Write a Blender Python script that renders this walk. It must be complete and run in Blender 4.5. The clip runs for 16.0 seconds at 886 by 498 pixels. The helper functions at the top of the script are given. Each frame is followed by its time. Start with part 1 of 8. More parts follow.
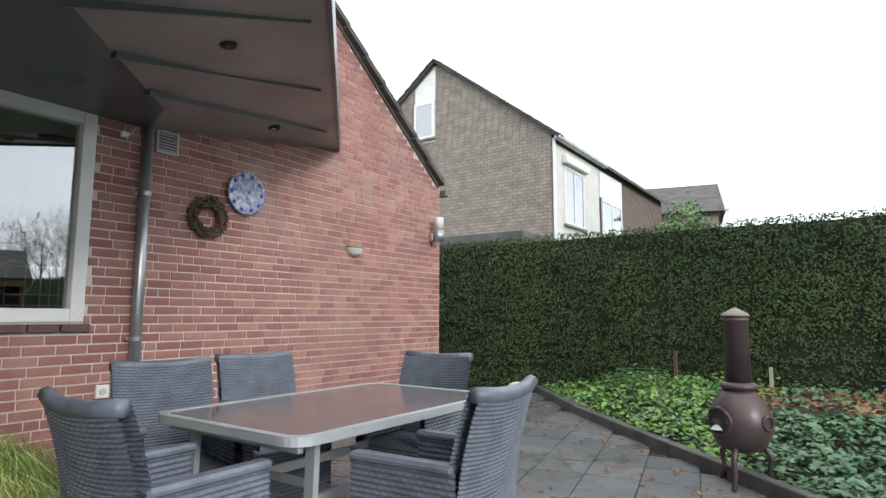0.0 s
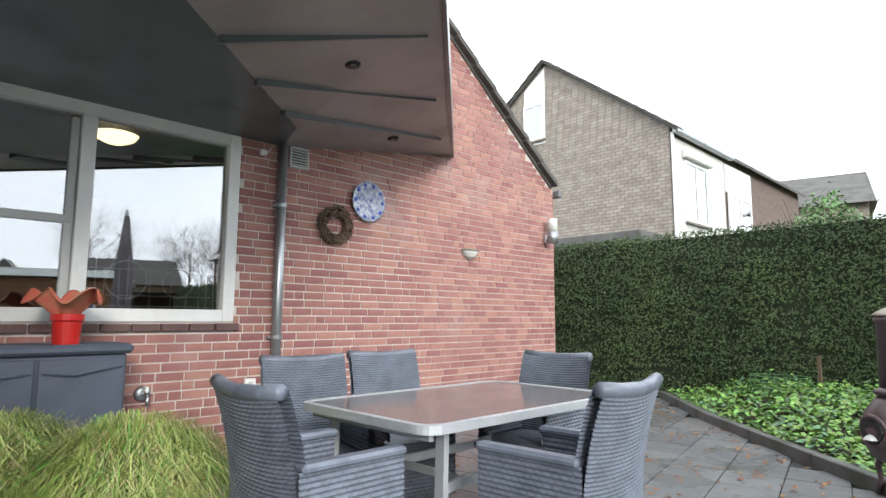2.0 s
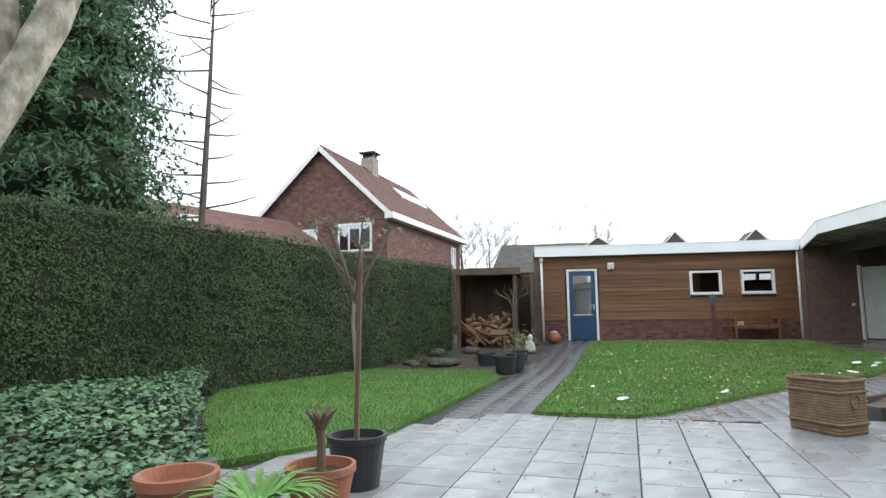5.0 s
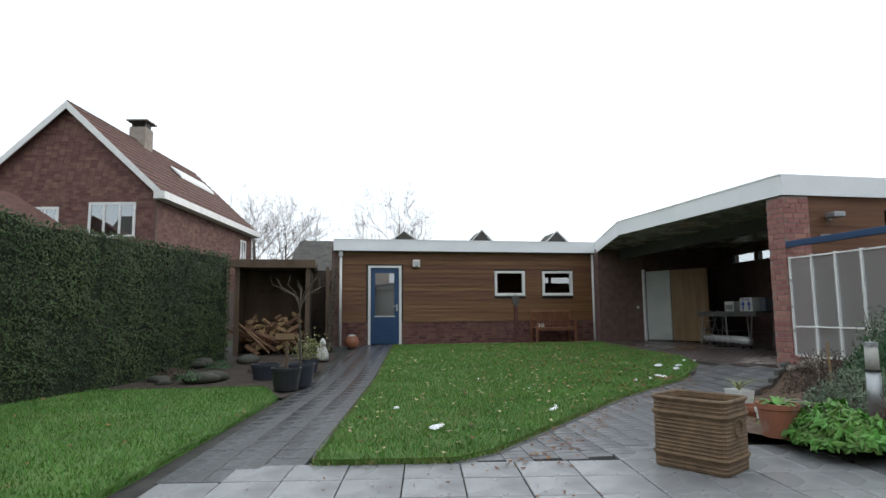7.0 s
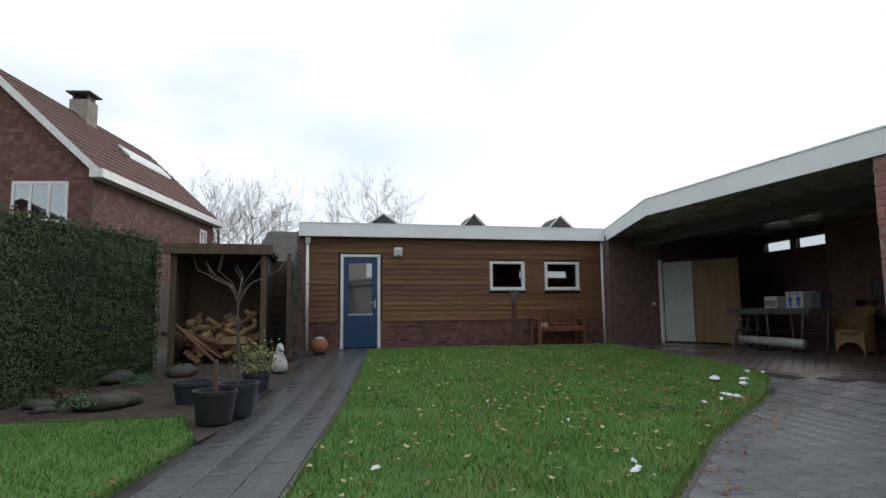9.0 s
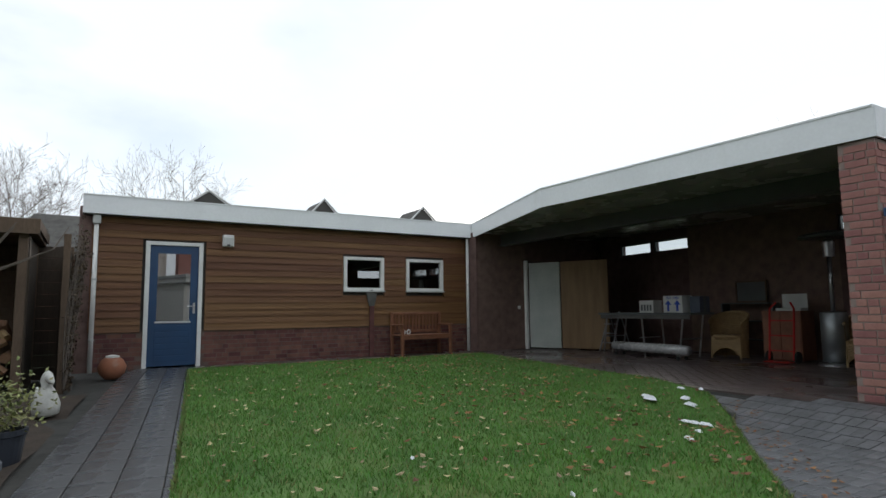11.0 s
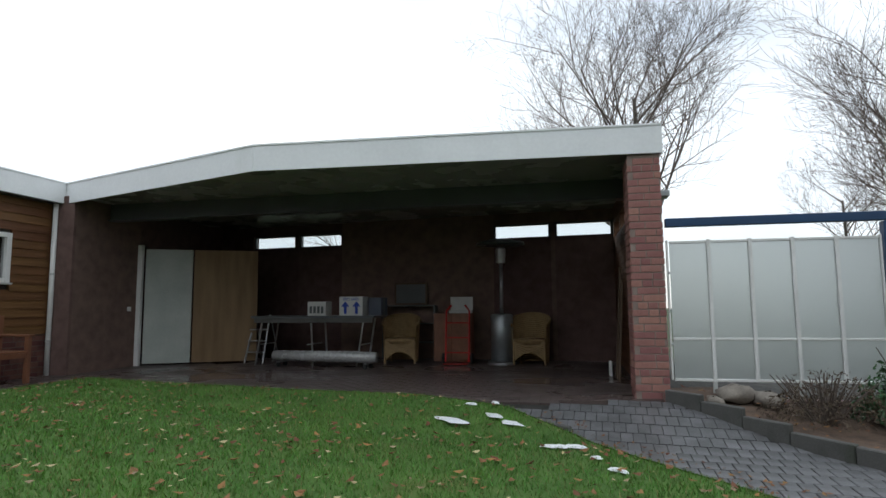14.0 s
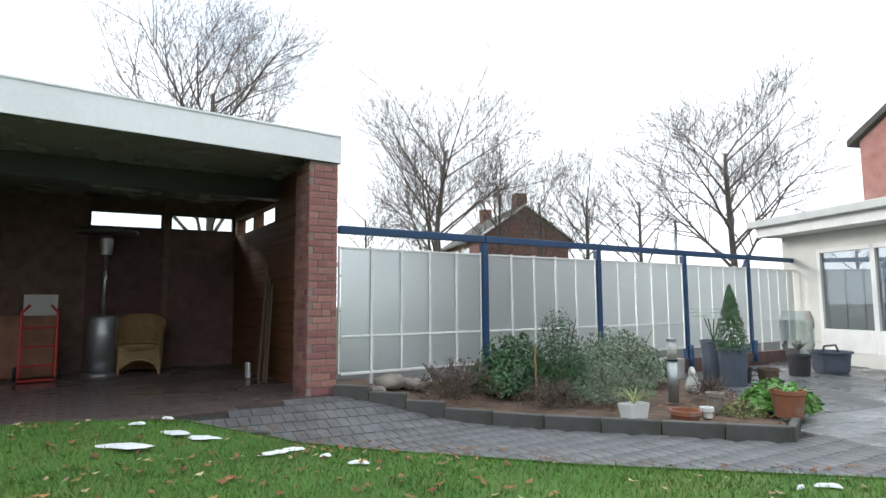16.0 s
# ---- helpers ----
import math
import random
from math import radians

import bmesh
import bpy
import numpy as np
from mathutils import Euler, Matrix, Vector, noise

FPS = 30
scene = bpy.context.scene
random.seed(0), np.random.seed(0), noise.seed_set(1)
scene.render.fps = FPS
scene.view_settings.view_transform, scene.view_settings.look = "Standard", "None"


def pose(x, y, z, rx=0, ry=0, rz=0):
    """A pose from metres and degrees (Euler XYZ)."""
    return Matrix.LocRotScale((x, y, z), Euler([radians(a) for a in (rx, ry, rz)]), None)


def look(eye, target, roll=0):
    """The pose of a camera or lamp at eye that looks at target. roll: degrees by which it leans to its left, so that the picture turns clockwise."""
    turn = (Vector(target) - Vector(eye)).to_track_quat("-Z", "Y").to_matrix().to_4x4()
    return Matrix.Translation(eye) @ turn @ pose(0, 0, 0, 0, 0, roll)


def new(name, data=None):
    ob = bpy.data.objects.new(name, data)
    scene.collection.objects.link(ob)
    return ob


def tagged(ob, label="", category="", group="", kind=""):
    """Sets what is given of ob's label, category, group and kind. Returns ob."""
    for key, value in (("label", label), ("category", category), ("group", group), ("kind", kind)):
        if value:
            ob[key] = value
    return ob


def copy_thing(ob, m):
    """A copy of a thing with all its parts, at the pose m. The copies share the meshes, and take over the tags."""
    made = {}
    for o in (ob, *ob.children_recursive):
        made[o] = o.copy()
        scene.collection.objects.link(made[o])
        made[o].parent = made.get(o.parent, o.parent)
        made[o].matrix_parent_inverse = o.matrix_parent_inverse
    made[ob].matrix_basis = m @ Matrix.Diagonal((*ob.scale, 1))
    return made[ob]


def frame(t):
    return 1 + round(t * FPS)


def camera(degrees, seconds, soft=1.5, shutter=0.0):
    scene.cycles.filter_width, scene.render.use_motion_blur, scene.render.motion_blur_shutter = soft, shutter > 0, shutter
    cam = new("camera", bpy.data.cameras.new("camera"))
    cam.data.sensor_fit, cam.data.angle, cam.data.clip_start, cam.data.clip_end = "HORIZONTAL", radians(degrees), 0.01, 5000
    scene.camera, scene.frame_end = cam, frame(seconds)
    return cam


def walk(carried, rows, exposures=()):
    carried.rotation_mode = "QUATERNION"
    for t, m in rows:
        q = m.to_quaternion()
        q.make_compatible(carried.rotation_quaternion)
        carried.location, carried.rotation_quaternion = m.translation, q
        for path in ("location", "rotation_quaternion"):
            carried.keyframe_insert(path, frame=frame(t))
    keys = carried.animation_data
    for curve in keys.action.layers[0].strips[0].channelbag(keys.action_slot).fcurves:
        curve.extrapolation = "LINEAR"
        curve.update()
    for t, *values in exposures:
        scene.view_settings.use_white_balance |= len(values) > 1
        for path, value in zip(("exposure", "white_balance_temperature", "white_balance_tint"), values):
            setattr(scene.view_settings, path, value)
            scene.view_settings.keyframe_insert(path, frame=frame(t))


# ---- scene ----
cam = camera(74.93, 16.0)
# seconds, eye (m), yaw, pitch, roll (degrees)
ROWS = [
    (0.0, 0.000, 0.000, 0.964, 14.66, 6.52, -0.23),
    (0.5, 0.018, -0.037, 0.947, 21.83, 6.63, -0.31),
    (1.0, 0.034, -0.091, 0.928, 25.15, 6.71, -0.33),
    (1.5, 0.017, -0.101, 0.929, 26.34, 6.80, -0.32),
    (2.0, -0.005, -0.100, 0.936, 25.72, 6.85, -0.22),
    (2.5, -0.036, -0.088, 0.935, 11.68, 6.77, -0.32),
    (3.0, -0.011, 0.014, 0.930, -6.37, 6.87, -0.19),
    (3.5, 0.149, 0.343, 0.946, -24.58, 6.78, -0.01),
    (4.0, 0.338, 0.535, 0.975, -46.04, 6.50, 0.42),
    (4.5, 0.705, 0.735, 0.947, -68.25, 6.38, 0.75),
    (5.0, 1.152, 0.826, 0.927, -80.95, 6.24, 0.80),
    (7.5, 3.978, 0.611, 0.855, -101.40, 6.24, 0.50),
    (8.0, 4.608, 0.425, 0.839, -101.69, 6.13, 0.52),
    (10.5, 7.808, 0.605, 0.956, -113.29, 5.96, 0.66),
    (11.0, 8.406, 0.639, 0.951, -121.30, 5.97, 0.66),
    (11.5, 8.962, 0.687, 0.945, -129.70, 5.96, 0.64),
    (12.0, 9.613, 0.725, 0.956, -136.90, 5.87, 0.60),
    (12.5, 10.217, 0.748, 0.961, -143.91, 5.81, 0.60),
    (13.0, 10.862, 0.694, 0.975, -149.59, 5.81, 0.59),
    (13.5, 11.399, 0.645, 0.982, -158.23, 5.75, 0.53),
    (14.0, 12.001, 0.523, 0.973, -168.17, 5.72, 0.46),
    (14.5, 12.525, 0.469, 0.978, -178.33, 5.70, 0.26),
    (15.0, 13.011, 0.361, 0.981, -189.71, 5.69, 0.27),
    (15.5, 13.324, 0.294, 0.977, -201.56, 5.52, 0.34),
    (16.0, 13.533, 0.217, 0.990, -213.09, 5.38, 0.36),
]
walk(cam, [(t, pose(x, y, z, 90 + pitch, roll, yaw)) for t, x, y, z, yaw, pitch, roll in ROWS],
     [(0.0, 1.0), (0.5, 1.2), (1.5, 1.5), (2.0, 1.52), (2.5, 1.5), (3.0, 1.45), (3.5, 1.25), (4.0, 1.25), (5.0, 1.0), (7.5, 0.17), (8.0, 0.06), (10.5, 0.0), (13.0, 0.1), (14.5, 0.3), (16.0, 0.88)])

# ---- world, sun, exposure ----
world = bpy.data.worlds.new("world")
scene.world = world
world.use_nodes = True
wn, wl = world.node_tree.nodes, world.node_tree.links
wn.clear()
w_out = wn.new("ShaderNodeOutputWorld")
w_mix = wn.new("ShaderNodeMixShader")
w_sky = wn.new("ShaderNodeTexSky")
w_sky.sky_type, w_sky.sun_disc = "NISHITA", False
w_sky.sun_elevation, w_sky.sun_rotation = radians(17), radians(136)
w_blue = wn.new("ShaderNodeBackground")
w_blue.inputs["Strength"].default_value = 0.15
w_cloud = wn.new("ShaderNodeBackground")
w_cloud.inputs["Color"].default_value = (0.885, 0.955, 1.02, 1)
w_cloud.inputs["Strength"].default_value = 1.12
w_co = wn.new("ShaderNodeTexCoord")
w_map = wn.new("ShaderNodeMapping")
w_map.inputs["Scale"].default_value = (1.1, 1.1, 2.4)
w_noise = wn.new("ShaderNodeTexNoise")
w_noise.inputs["Scale"].default_value = 2.2
w_noise.inputs["Detail"].default_value = 6
w_ramp = wn.new("ShaderNodeMapRange")
w_ramp.inputs["From Min"].default_value, w_ramp.inputs["From Max"].default_value = 0.30, 0.50
w_ramp.inputs["To Min"].default_value, w_ramp.inputs["To Max"].default_value = 0.55, 1.0
wl.new(w_co.outputs["Generated"], w_map.inputs["Vector"])
wl.new(w_map.outputs["Vector"], w_noise.inputs["Vector"])
wl.new(w_noise.outputs["Fac"], w_ramp.inputs["Value"])
wl.new(w_sky.outputs["Color"], w_blue.inputs["Color"])
wl.new(w_ramp.outputs["Result"], w_mix.inputs["Fac"])
wl.new(w_blue.outputs["Background"], w_mix.inputs[1])
wl.new(w_cloud.outputs["Background"], w_mix.inputs[2])
wl.new(w_mix.outputs["Shader"], w_out.inputs["Surface"])

sun = new("sun", bpy.data.lights.new("sun", "SUN"))
sun.data.energy, sun.data.angle, sun.data.color = 0.9, radians(14), (1.0, 0.96, 0.91)
sun.matrix_world = look((0, 0, 40), (-23, 22, 28.5))

# ---- tools for building ----
HOUSE = Matrix.Rotation(radians(-20), 4, "Z")   # the house and the hedge stand turned against the shed
rng = random.Random(7)


class Shape:
    """Vertices and faces of one mesh."""

    def __init__(self):
        self.v, self.f = [], []

    def add(self, verts, faces):
        n = len(self.v)
        self.v += [tuple(p) for p in verts]
        self.f += [tuple(i + n for i in q) for q in faces]
        return self

    def box(self, x0, y0, z0, x1, y1, z1, c=0.0):
        """A box, its edges cut off by c."""
        if c <= 0:
            v = [(x, y, z) for x in (x0, x1) for y in (y0, y1) for z in (z0, z1)]
            return self.add(v, [(0, 1, 3, 2), (4, 6, 7, 5), (0, 4, 5, 1), (2, 3, 7, 6), (0, 2, 6, 4), (1, 5, 7, 3)])
        v, ids = [], {}
        for i, x in enumerate((x0, x1)):
            for j, y in enumerate((y0, y1)):
                for k, z in enumerate((z0, z1)):
                    sx, sy, sz = (c, -c)[i], (c, -c)[j], (c, -c)[k]
                    for a, p in enumerate(((x, y + sy, z + sz), (x + sx, y, z + sz), (x + sx, y + sy, z))):
                        ids[i, j, k, a] = len(v)
                        v.append(p)
        f = []
        for s in (0, 1):
            f.append([ids[s, j, k, 0] for j, k in ((0, 0), (0, 1), (1, 1), (1, 0))][:: 1 if s == 0 else -1])
            f.append([ids[i, s, k, 1] for i, k in ((0, 0), (1, 0), (1, 1), (0, 1))][:: 1 if s == 0 else -1])
            f.append([ids[i, j, s, 2] for i, j in ((0, 0), (0, 1), (1, 1), (1, 0))][:: 1 if s == 0 else -1])
        for a in (0, 1):
            for b in (0, 1):
                f.append([ids[0, a, b, 1], ids[1, a, b, 1], ids[1, a, b, 2], ids[0, a, b, 2]])
                f.append([ids[a, 0, b, 0], ids[a, 1, b, 0], ids[a, 1, b, 2], ids[a, 0, b, 2]])
                f.append([ids[a, b, 0, 0], ids[a, b, 1, 0], ids[a, b, 1, 1], ids[a, b, 0, 1]])
        for i in (0, 1):
            for j in (0, 1):
                for k in (0, 1):
                    f.append([ids[i, j, k, 0], ids[i, j, k, 1], ids[i, j, k, 2]])
        return self.add(v, f)

    def tube(self, pts, radii, n=8, cap=True):
        """A tube through pts, with a radius at each."""
        pts = [Vector(p) for p in pts]
        rings = []
        side = None
        for i, p in enumerate(pts):
            d = (pts[min(i + 1, len(pts) - 1)] - pts[max(i - 1, 0)]).normalized()
            ref = side if side is not None else (Vector((1, 0, 0)) if abs(d.x) < 0.8 else Vector((0, 1, 0)))
            a = (ref - d * ref.dot(d)).normalized()
            side, b = a, d.cross(a)
            r = radii[i] if hasattr(radii, "__len__") else radii
            rings.append([p + (a * math.cos(t) + b * math.sin(t)) * r for t in (2 * math.pi * k / n for k in range(n))])
        v = [p for ring in rings for p in ring]
        f = [(i * n + k, i * n + (k + 1) % n, (i + 1) * n + (k + 1) % n, (i + 1) * n + k) for i in range(len(pts) - 1) for k in range(n)]
        if cap:
            f += [tuple(range(n))[::-1], tuple((len(pts) - 1) * n + k for k in range(n))]
        return self.add(v, f)

    def lathe(self, prof, n=24, at=(0, 0, 0)):
        """A turned body from (radius, height) pairs, bottom to top."""
        v = [(at[0] + r * math.cos(2 * math.pi * k / n), at[1] + r * math.sin(2 * math.pi * k / n), at[2] + z) for r, z in prof for k in range(n)]
        f = [(i * n + k, i * n + (k + 1) % n, (i + 1) * n + (k + 1) % n, (i + 1) * n + k) for i in range(len(prof) - 1) for k in range(n)]
        f += [tuple(range(n))[::-1], tuple((len(prof) - 1) * n + k for k in range(n))]
        return self.add(v, f)

    def prism(self, poly, z0, z1):
        """A flat polygon (counter-clockwise) pulled from z0 to z1."""
        n = len(poly)
        v = [(x, y, z0) for x, y in poly] + [(x, y, z1) for x, y in poly]
        return self.add(v, [tuple(range(n))[::-1], tuple(range(n, 2 * n))] + [(i, (i + 1) % n, n + (i + 1) % n, n + i) for i in range(n)])

    def moved(self, m, start=0):
        self.v[start:] = [tuple(m @ Vector(p)) for p in self.v[start:]]
        return self

    def mesh(self, name, mat, smooth=False):
        me = bpy.data.meshes.new(name)
        me.from_pydata(self.v, [], self.f)
        if smooth:
            me.polygons.foreach_set("use_smooth", [True] * len(me.polygons))
        me.materials.append(mat)
        me.update()
        return me


def part(name, shape, mat, parent=None, label="", smooth=False, m=None):
    """One mesh, linked under a thing or a part, or at top level."""
    ob = new(name, shape.mesh(name, mat, smooth) if isinstance(shape, Shape) else shape)
    if parent is not None:
        ob.parent = parent
    if m is not None:
        ob.matrix_basis = m
    return tagged(ob, label)


def thing(name, m, label, category, group="", kind=""):
    """An empty at the base of a thing, under which its parts stand."""
    ob = new(name)
    ob.matrix_basis = m
    ob.empty_display_size = 0.1
    return tagged(ob, label, category, group, kind)


def solid(name, shape, mat, label, category, kind="", m=None, smooth=False, group=""):
    return tagged(part(name, shape, mat, None, "", smooth, m), label, category, group, kind)


# ---- materials ----
def material(name, a, b=None, rough=0.7, scale=8.0, bump=0.15, fine=60.0, metal=0.0, rough2=None, per=0.0, wet=0.0, stretch=(1, 1, 1), spec=0.5, dirt=None, island=False):
    """Two colours mixed by coarse and fine noise, with fine relief. per: how far single pieces differ; wet: share of glossy patches."""
    m = bpy.data.materials.new(name)
    m.use_nodes = True
    n, l = m.node_tree.nodes, m.node_tree.links
    p = n["Principled BSDF"]
    co = n.new("ShaderNodeTexCoord")
    mp = n.new("ShaderNodeMapping")
    mp.inputs["Scale"].default_value = stretch
    l.new(co.outputs["Object"], mp.inputs["Vector"])
    big = n.new("ShaderNodeTexNoise")
    big.inputs["Scale"].default_value, big.inputs["Detail"].default_value = scale, 5
    small = n.new("ShaderNodeTexNoise")
    small.inputs["Scale"].default_value, small.inputs["Detail"].default_value = fine, 3
    for t in (big, small):
        l.new(mp.outputs["Vector"], t.inputs["Vector"])
    b = b or tuple(c * 0.7 for c in a)
    mix = n.new("ShaderNodeMix")
    mix.data_type = "RGBA"
    mix.inputs["A"].default_value, mix.inputs["B"].default_value = (*a, 1), (*b, 1)
    rng_ = n.new("ShaderNodeMapRange")
    rng_.inputs["From Min"].default_value, rng_.inputs["From Max"].default_value = 0.32, 0.68
    l.new(big.outputs["Fac"], rng_.inputs["Value"])
    l.new(rng_.outputs["Result"], mix.inputs["Factor"])
    grain = n.new("ShaderNodeMix")
    grain.data_type, grain.blend_type = "RGBA", "MULTIPLY"
    grain.inputs["Factor"].default_value = 1.0
    gr = n.new("ShaderNodeMapRange")
    amp = min(0.28, 0.04 + 0.6 * bump) if bump > 0 else 0.28
    gr.inputs["To Min"].default_value, gr.inputs["To Max"].default_value = 1 - amp, 1 + amp
    l.new(small.outputs["Fac"], gr.inputs["Value"])
    l.new(mix.outputs["Result"], grain.inputs["A"])
    l.new(gr.outputs["Result"], grain.inputs["B"])
    col = grain.outputs["Result"]
    if per > 0:
        if island:
            info = n.new("ShaderNodeNewGeometry")
            rnd = info.outputs["Random Per Island"]
        else:
            info = n.new("ShaderNodeObjectInfo")
            rnd = info.outputs["Random"]
        hsv = n.new("ShaderNodeHueSaturation")
        mr = n.new("ShaderNodeMapRange")
        mr.inputs["To Min"].default_value, mr.inputs["To Max"].default_value = 1 - per, 1 + per
        l.new(rnd, mr.inputs["Value"])
        l.new(mr.outputs["Result"], hsv.inputs["Value"])
        mh = n.new("ShaderNodeMapRange")
        mh.inputs["To Min"].default_value, mh.inputs["To Max"].default_value = 0.5 - per * 0.06, 0.5 + per * 0.06
        l.new(rnd, mh.inputs["Value"])
        l.new(mh.outputs["Result"], hsv.inputs["Hue"])
        l.new(col, hsv.inputs["Color"])
        col = hsv.outputs["Color"]
    if dirt:
        dn = n.new("ShaderNodeTexNoise")
        dn.inputs["Scale"].default_value, dn.inputs["Detail"].default_value = dirt[1], 6
        l.new(co.outputs["Object"], dn.inputs["Vector"])
        dr = n.new("ShaderNodeMapRange")
        dr.inputs["From Min"].default_value, dr.inputs["From Max"].default_value = dirt[2], dirt[2] + 0.16
        dr.inputs["To Max"].default_value = dirt[3]
        l.new(dn.outputs["Fac"], dr.inputs["Value"])
        dm = n.new("ShaderNodeMix")
        dm.data_type = "RGBA"
        l.new(dr.outputs["Result"], dm.inputs["Factor"])
        l.new(col, dm.inputs["A"])
        dm.inputs["B"].default_value = (*dirt[0], 1)
        col = dm.outputs["Result"]
    l.new(col, p.inputs["Base Color"])
    p.inputs["Metallic"].default_value = metal
    p.inputs["Specular IOR Level"].default_value = spec
    r2 = rough2 if rough2 is not None else min(1.0, rough + 0.12)
    rr = n.new("ShaderNodeMapRange")
    rr.inputs["From Min"].default_value, rr.inputs["From Max"].default_value = 0.4 + (0.2 * (0.5 - wet)), 0.6 + (0.2 * (0.5 - wet))
    rr.inputs["To Min"].default_value, rr.inputs["To Max"].default_value = rough, r2
    l.new(big.outputs["Fac"], rr.inputs["Value"])
    l.new(rr.outputs["Result"], p.inputs["Roughness"])
    if bump > 0:
        add = n.new("ShaderNodeMath")
        add.operation = "ADD"
        l.new(small.outputs["Fac"], add.inputs[0])
        l.new(big.outputs["Fac"], add.inputs[1])
        bp = n.new("ShaderNodeBump")
        bp.inputs["Strength"].default_value, bp.inputs["Distance"].default_value = bump, 0.01
        l.new(add.outputs["Value"], bp.inputs["Height"])
        l.new(bp.outputs["Normal"], p.inputs["Normal"])
    return m


def leafy(name, a, b, rough=0.55, scale=3.0):
    m = material(name, a, b, rough, scale, 0.0, 40, per=0.35, island=True)
    p = m.node_tree.nodes["Principled BSDF"]
    p.inputs["Transmission Weight"].default_value = 0.0
    return m


def glass_material(name, tint=(0.75, 0.8, 0.8), shine=0.08):
    """Thin glass: clear, with a mirror share that grows towards grazing views."""
    m = bpy.data.materials.new(name)
    m.use_nodes = True
    n, l = m.node_tree.nodes, m.node_tree.links
    n.remove(n["Principled BSDF"])
    tr, gl, mx, fr = n.new("ShaderNodeBsdfTransparent"), n.new("ShaderNodeBsdfGlossy"), n.new("ShaderNodeMixShader"), n.new("ShaderNodeLayerWeight")
    tr.inputs["Color"].default_value = (*tint, 1)
    gl.inputs["Roughness"].default_value = 0.01
    fr.inputs["Blend"].default_value = 0.25
    mr = n.new("ShaderNodeMapRange")
    mr.inputs["To Min"].default_value, mr.inputs["To Max"].default_value = shine, 1.0
    l.new(fr.outputs["Facing"], mr.inputs["Value"])
    l.new(mr.outputs["Result"], mx.inputs["Fac"])
    l.new(tr.outputs["BSDF"], mx.inputs[1])
    l.new(gl.outputs["BSDF"], mx.inputs[2])
    l.new(mx.outputs["Shader"], n["Material Output"].inputs["Surface"])
    return m


def glow_material(name, color, strength):
    m = bpy.data.materials.new(name)
    m.use_nodes = True
    p = m.node_tree.nodes["Principled BSDF"]
    p.inputs["Base Color"].default_value = (*color, 1)
    p.inputs["Emission Color"].default_value = (*color, 1)
    p.inputs["Emission Strength"].default_value = strength
    return m


brick_red = material("brick_red", (0.36, 0.172, 0.148), (0.285, 0.128, 0.110), 0.85, 5, 0.4, 90, per=0.2, dirt=((0.45, 0.36, 0.33), 1.6, 0.54, 0.28))
brick_red_bulk = material("brick_red_bulk", (0.36, 0.172, 0.148), (0.285, 0.128, 0.110), 0.85, 5, 0.4, 90, per=0.2, island=True, dirt=((0.45, 0.36, 0.33), 1.6, 0.54, 0.28))
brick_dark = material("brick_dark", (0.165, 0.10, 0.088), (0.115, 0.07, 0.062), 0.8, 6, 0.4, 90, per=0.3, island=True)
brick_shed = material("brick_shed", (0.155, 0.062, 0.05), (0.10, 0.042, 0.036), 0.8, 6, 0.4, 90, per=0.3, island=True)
brick_grey = material("brick_grey", (0.33, 0.285, 0.245), (0.25, 0.215, 0.182), 0.9, 4, 0.4, 60, per=0.12, island=True)
brick_brown = material("brick_brown", (0.20, 0.105, 0.085), (0.14, 0.07, 0.06), 0.9, 4, 0.4, 60, per=0.25, island=True)
mortar = material("mortar", (0.66, 0.60, 0.55), (0.52, 0.46, 0.42), 0.95, 6, 0.4, 120)
mortar_pier = material("mortar_pier", (0.30, 0.24, 0.21), (0.22, 0.17, 0.15), 0.95, 6, 0.4, 120)
mortar_dark = material("mortar_dark", (0.16, 0.12, 0.10), (0.11, 0.08, 0.07), 0.95, 6, 0.4, 120)
white_paint = material("white_paint", (0.78, 0.78, 0.76), (0.68, 0.68, 0.66), 0.45, 3, 0.05, 30)
grey_paint = material("grey_paint", (0.52, 0.53, 0.51), (0.44, 0.45, 0.44), 0.45, 3, 0.05, 30)
fascia_white = material("fascia_white", (0.86, 0.88, 0.89), (0.80, 0.82, 0.83), 0.5, 1.2, 0.04, 25, dirt=((0.62, 0.64, 0.60), 2.2, 0.62, 0.25))
blue_paint = material("blue_paint", (0.013, 0.056, 0.14), (0.010, 0.045, 0.115), 0.4, 3, 0.06, 40)
cladding = material("cladding", (0.185, 0.085, 0.032), (0.115, 0.05, 0.02), 0.6, 2.5, 0.5, 30, per=0.18, stretch=(1, 0.25, 9), island=False)
soffit_black = material("soffit_black", (0.105, 0.116, 0.120), (0.08, 0.09, 0.093), 0.30, 2, 0.05, 30)
ceiling_paint = material("ceiling_paint", (0.34, 0.335, 0.32), (0.30, 0.296, 0.283), 0.26, 1.5, 0.012, 30)
soffit_brown = material("soffit_brown", (0.33, 0.30, 0.285), (0.26, 0.235, 0.225), 0.40, 2, 0.06, 30)
zinc = material("zinc", (0.42, 0.44, 0.45), (0.32, 0.34, 0.35), 0.38, 5, 0.06, 40, metal=0.75)
steel = material("steel", (0.55, 0.56, 0.57), (0.45, 0.46, 0.47), 0.3, 6, 0.04, 60, metal=0.9)
tile_roof = material("tile_roof", (0.14, 0.06, 0.045), (0.09, 0.045, 0.038), 0.8, 3, 0.4, 40, per=0.25, island=True)
tile_grey = material("tile_grey", (0.10, 0.095, 0.085), (0.065, 0.06, 0.055), 0.85, 3, 0.4, 40, per=0.25, island=True)
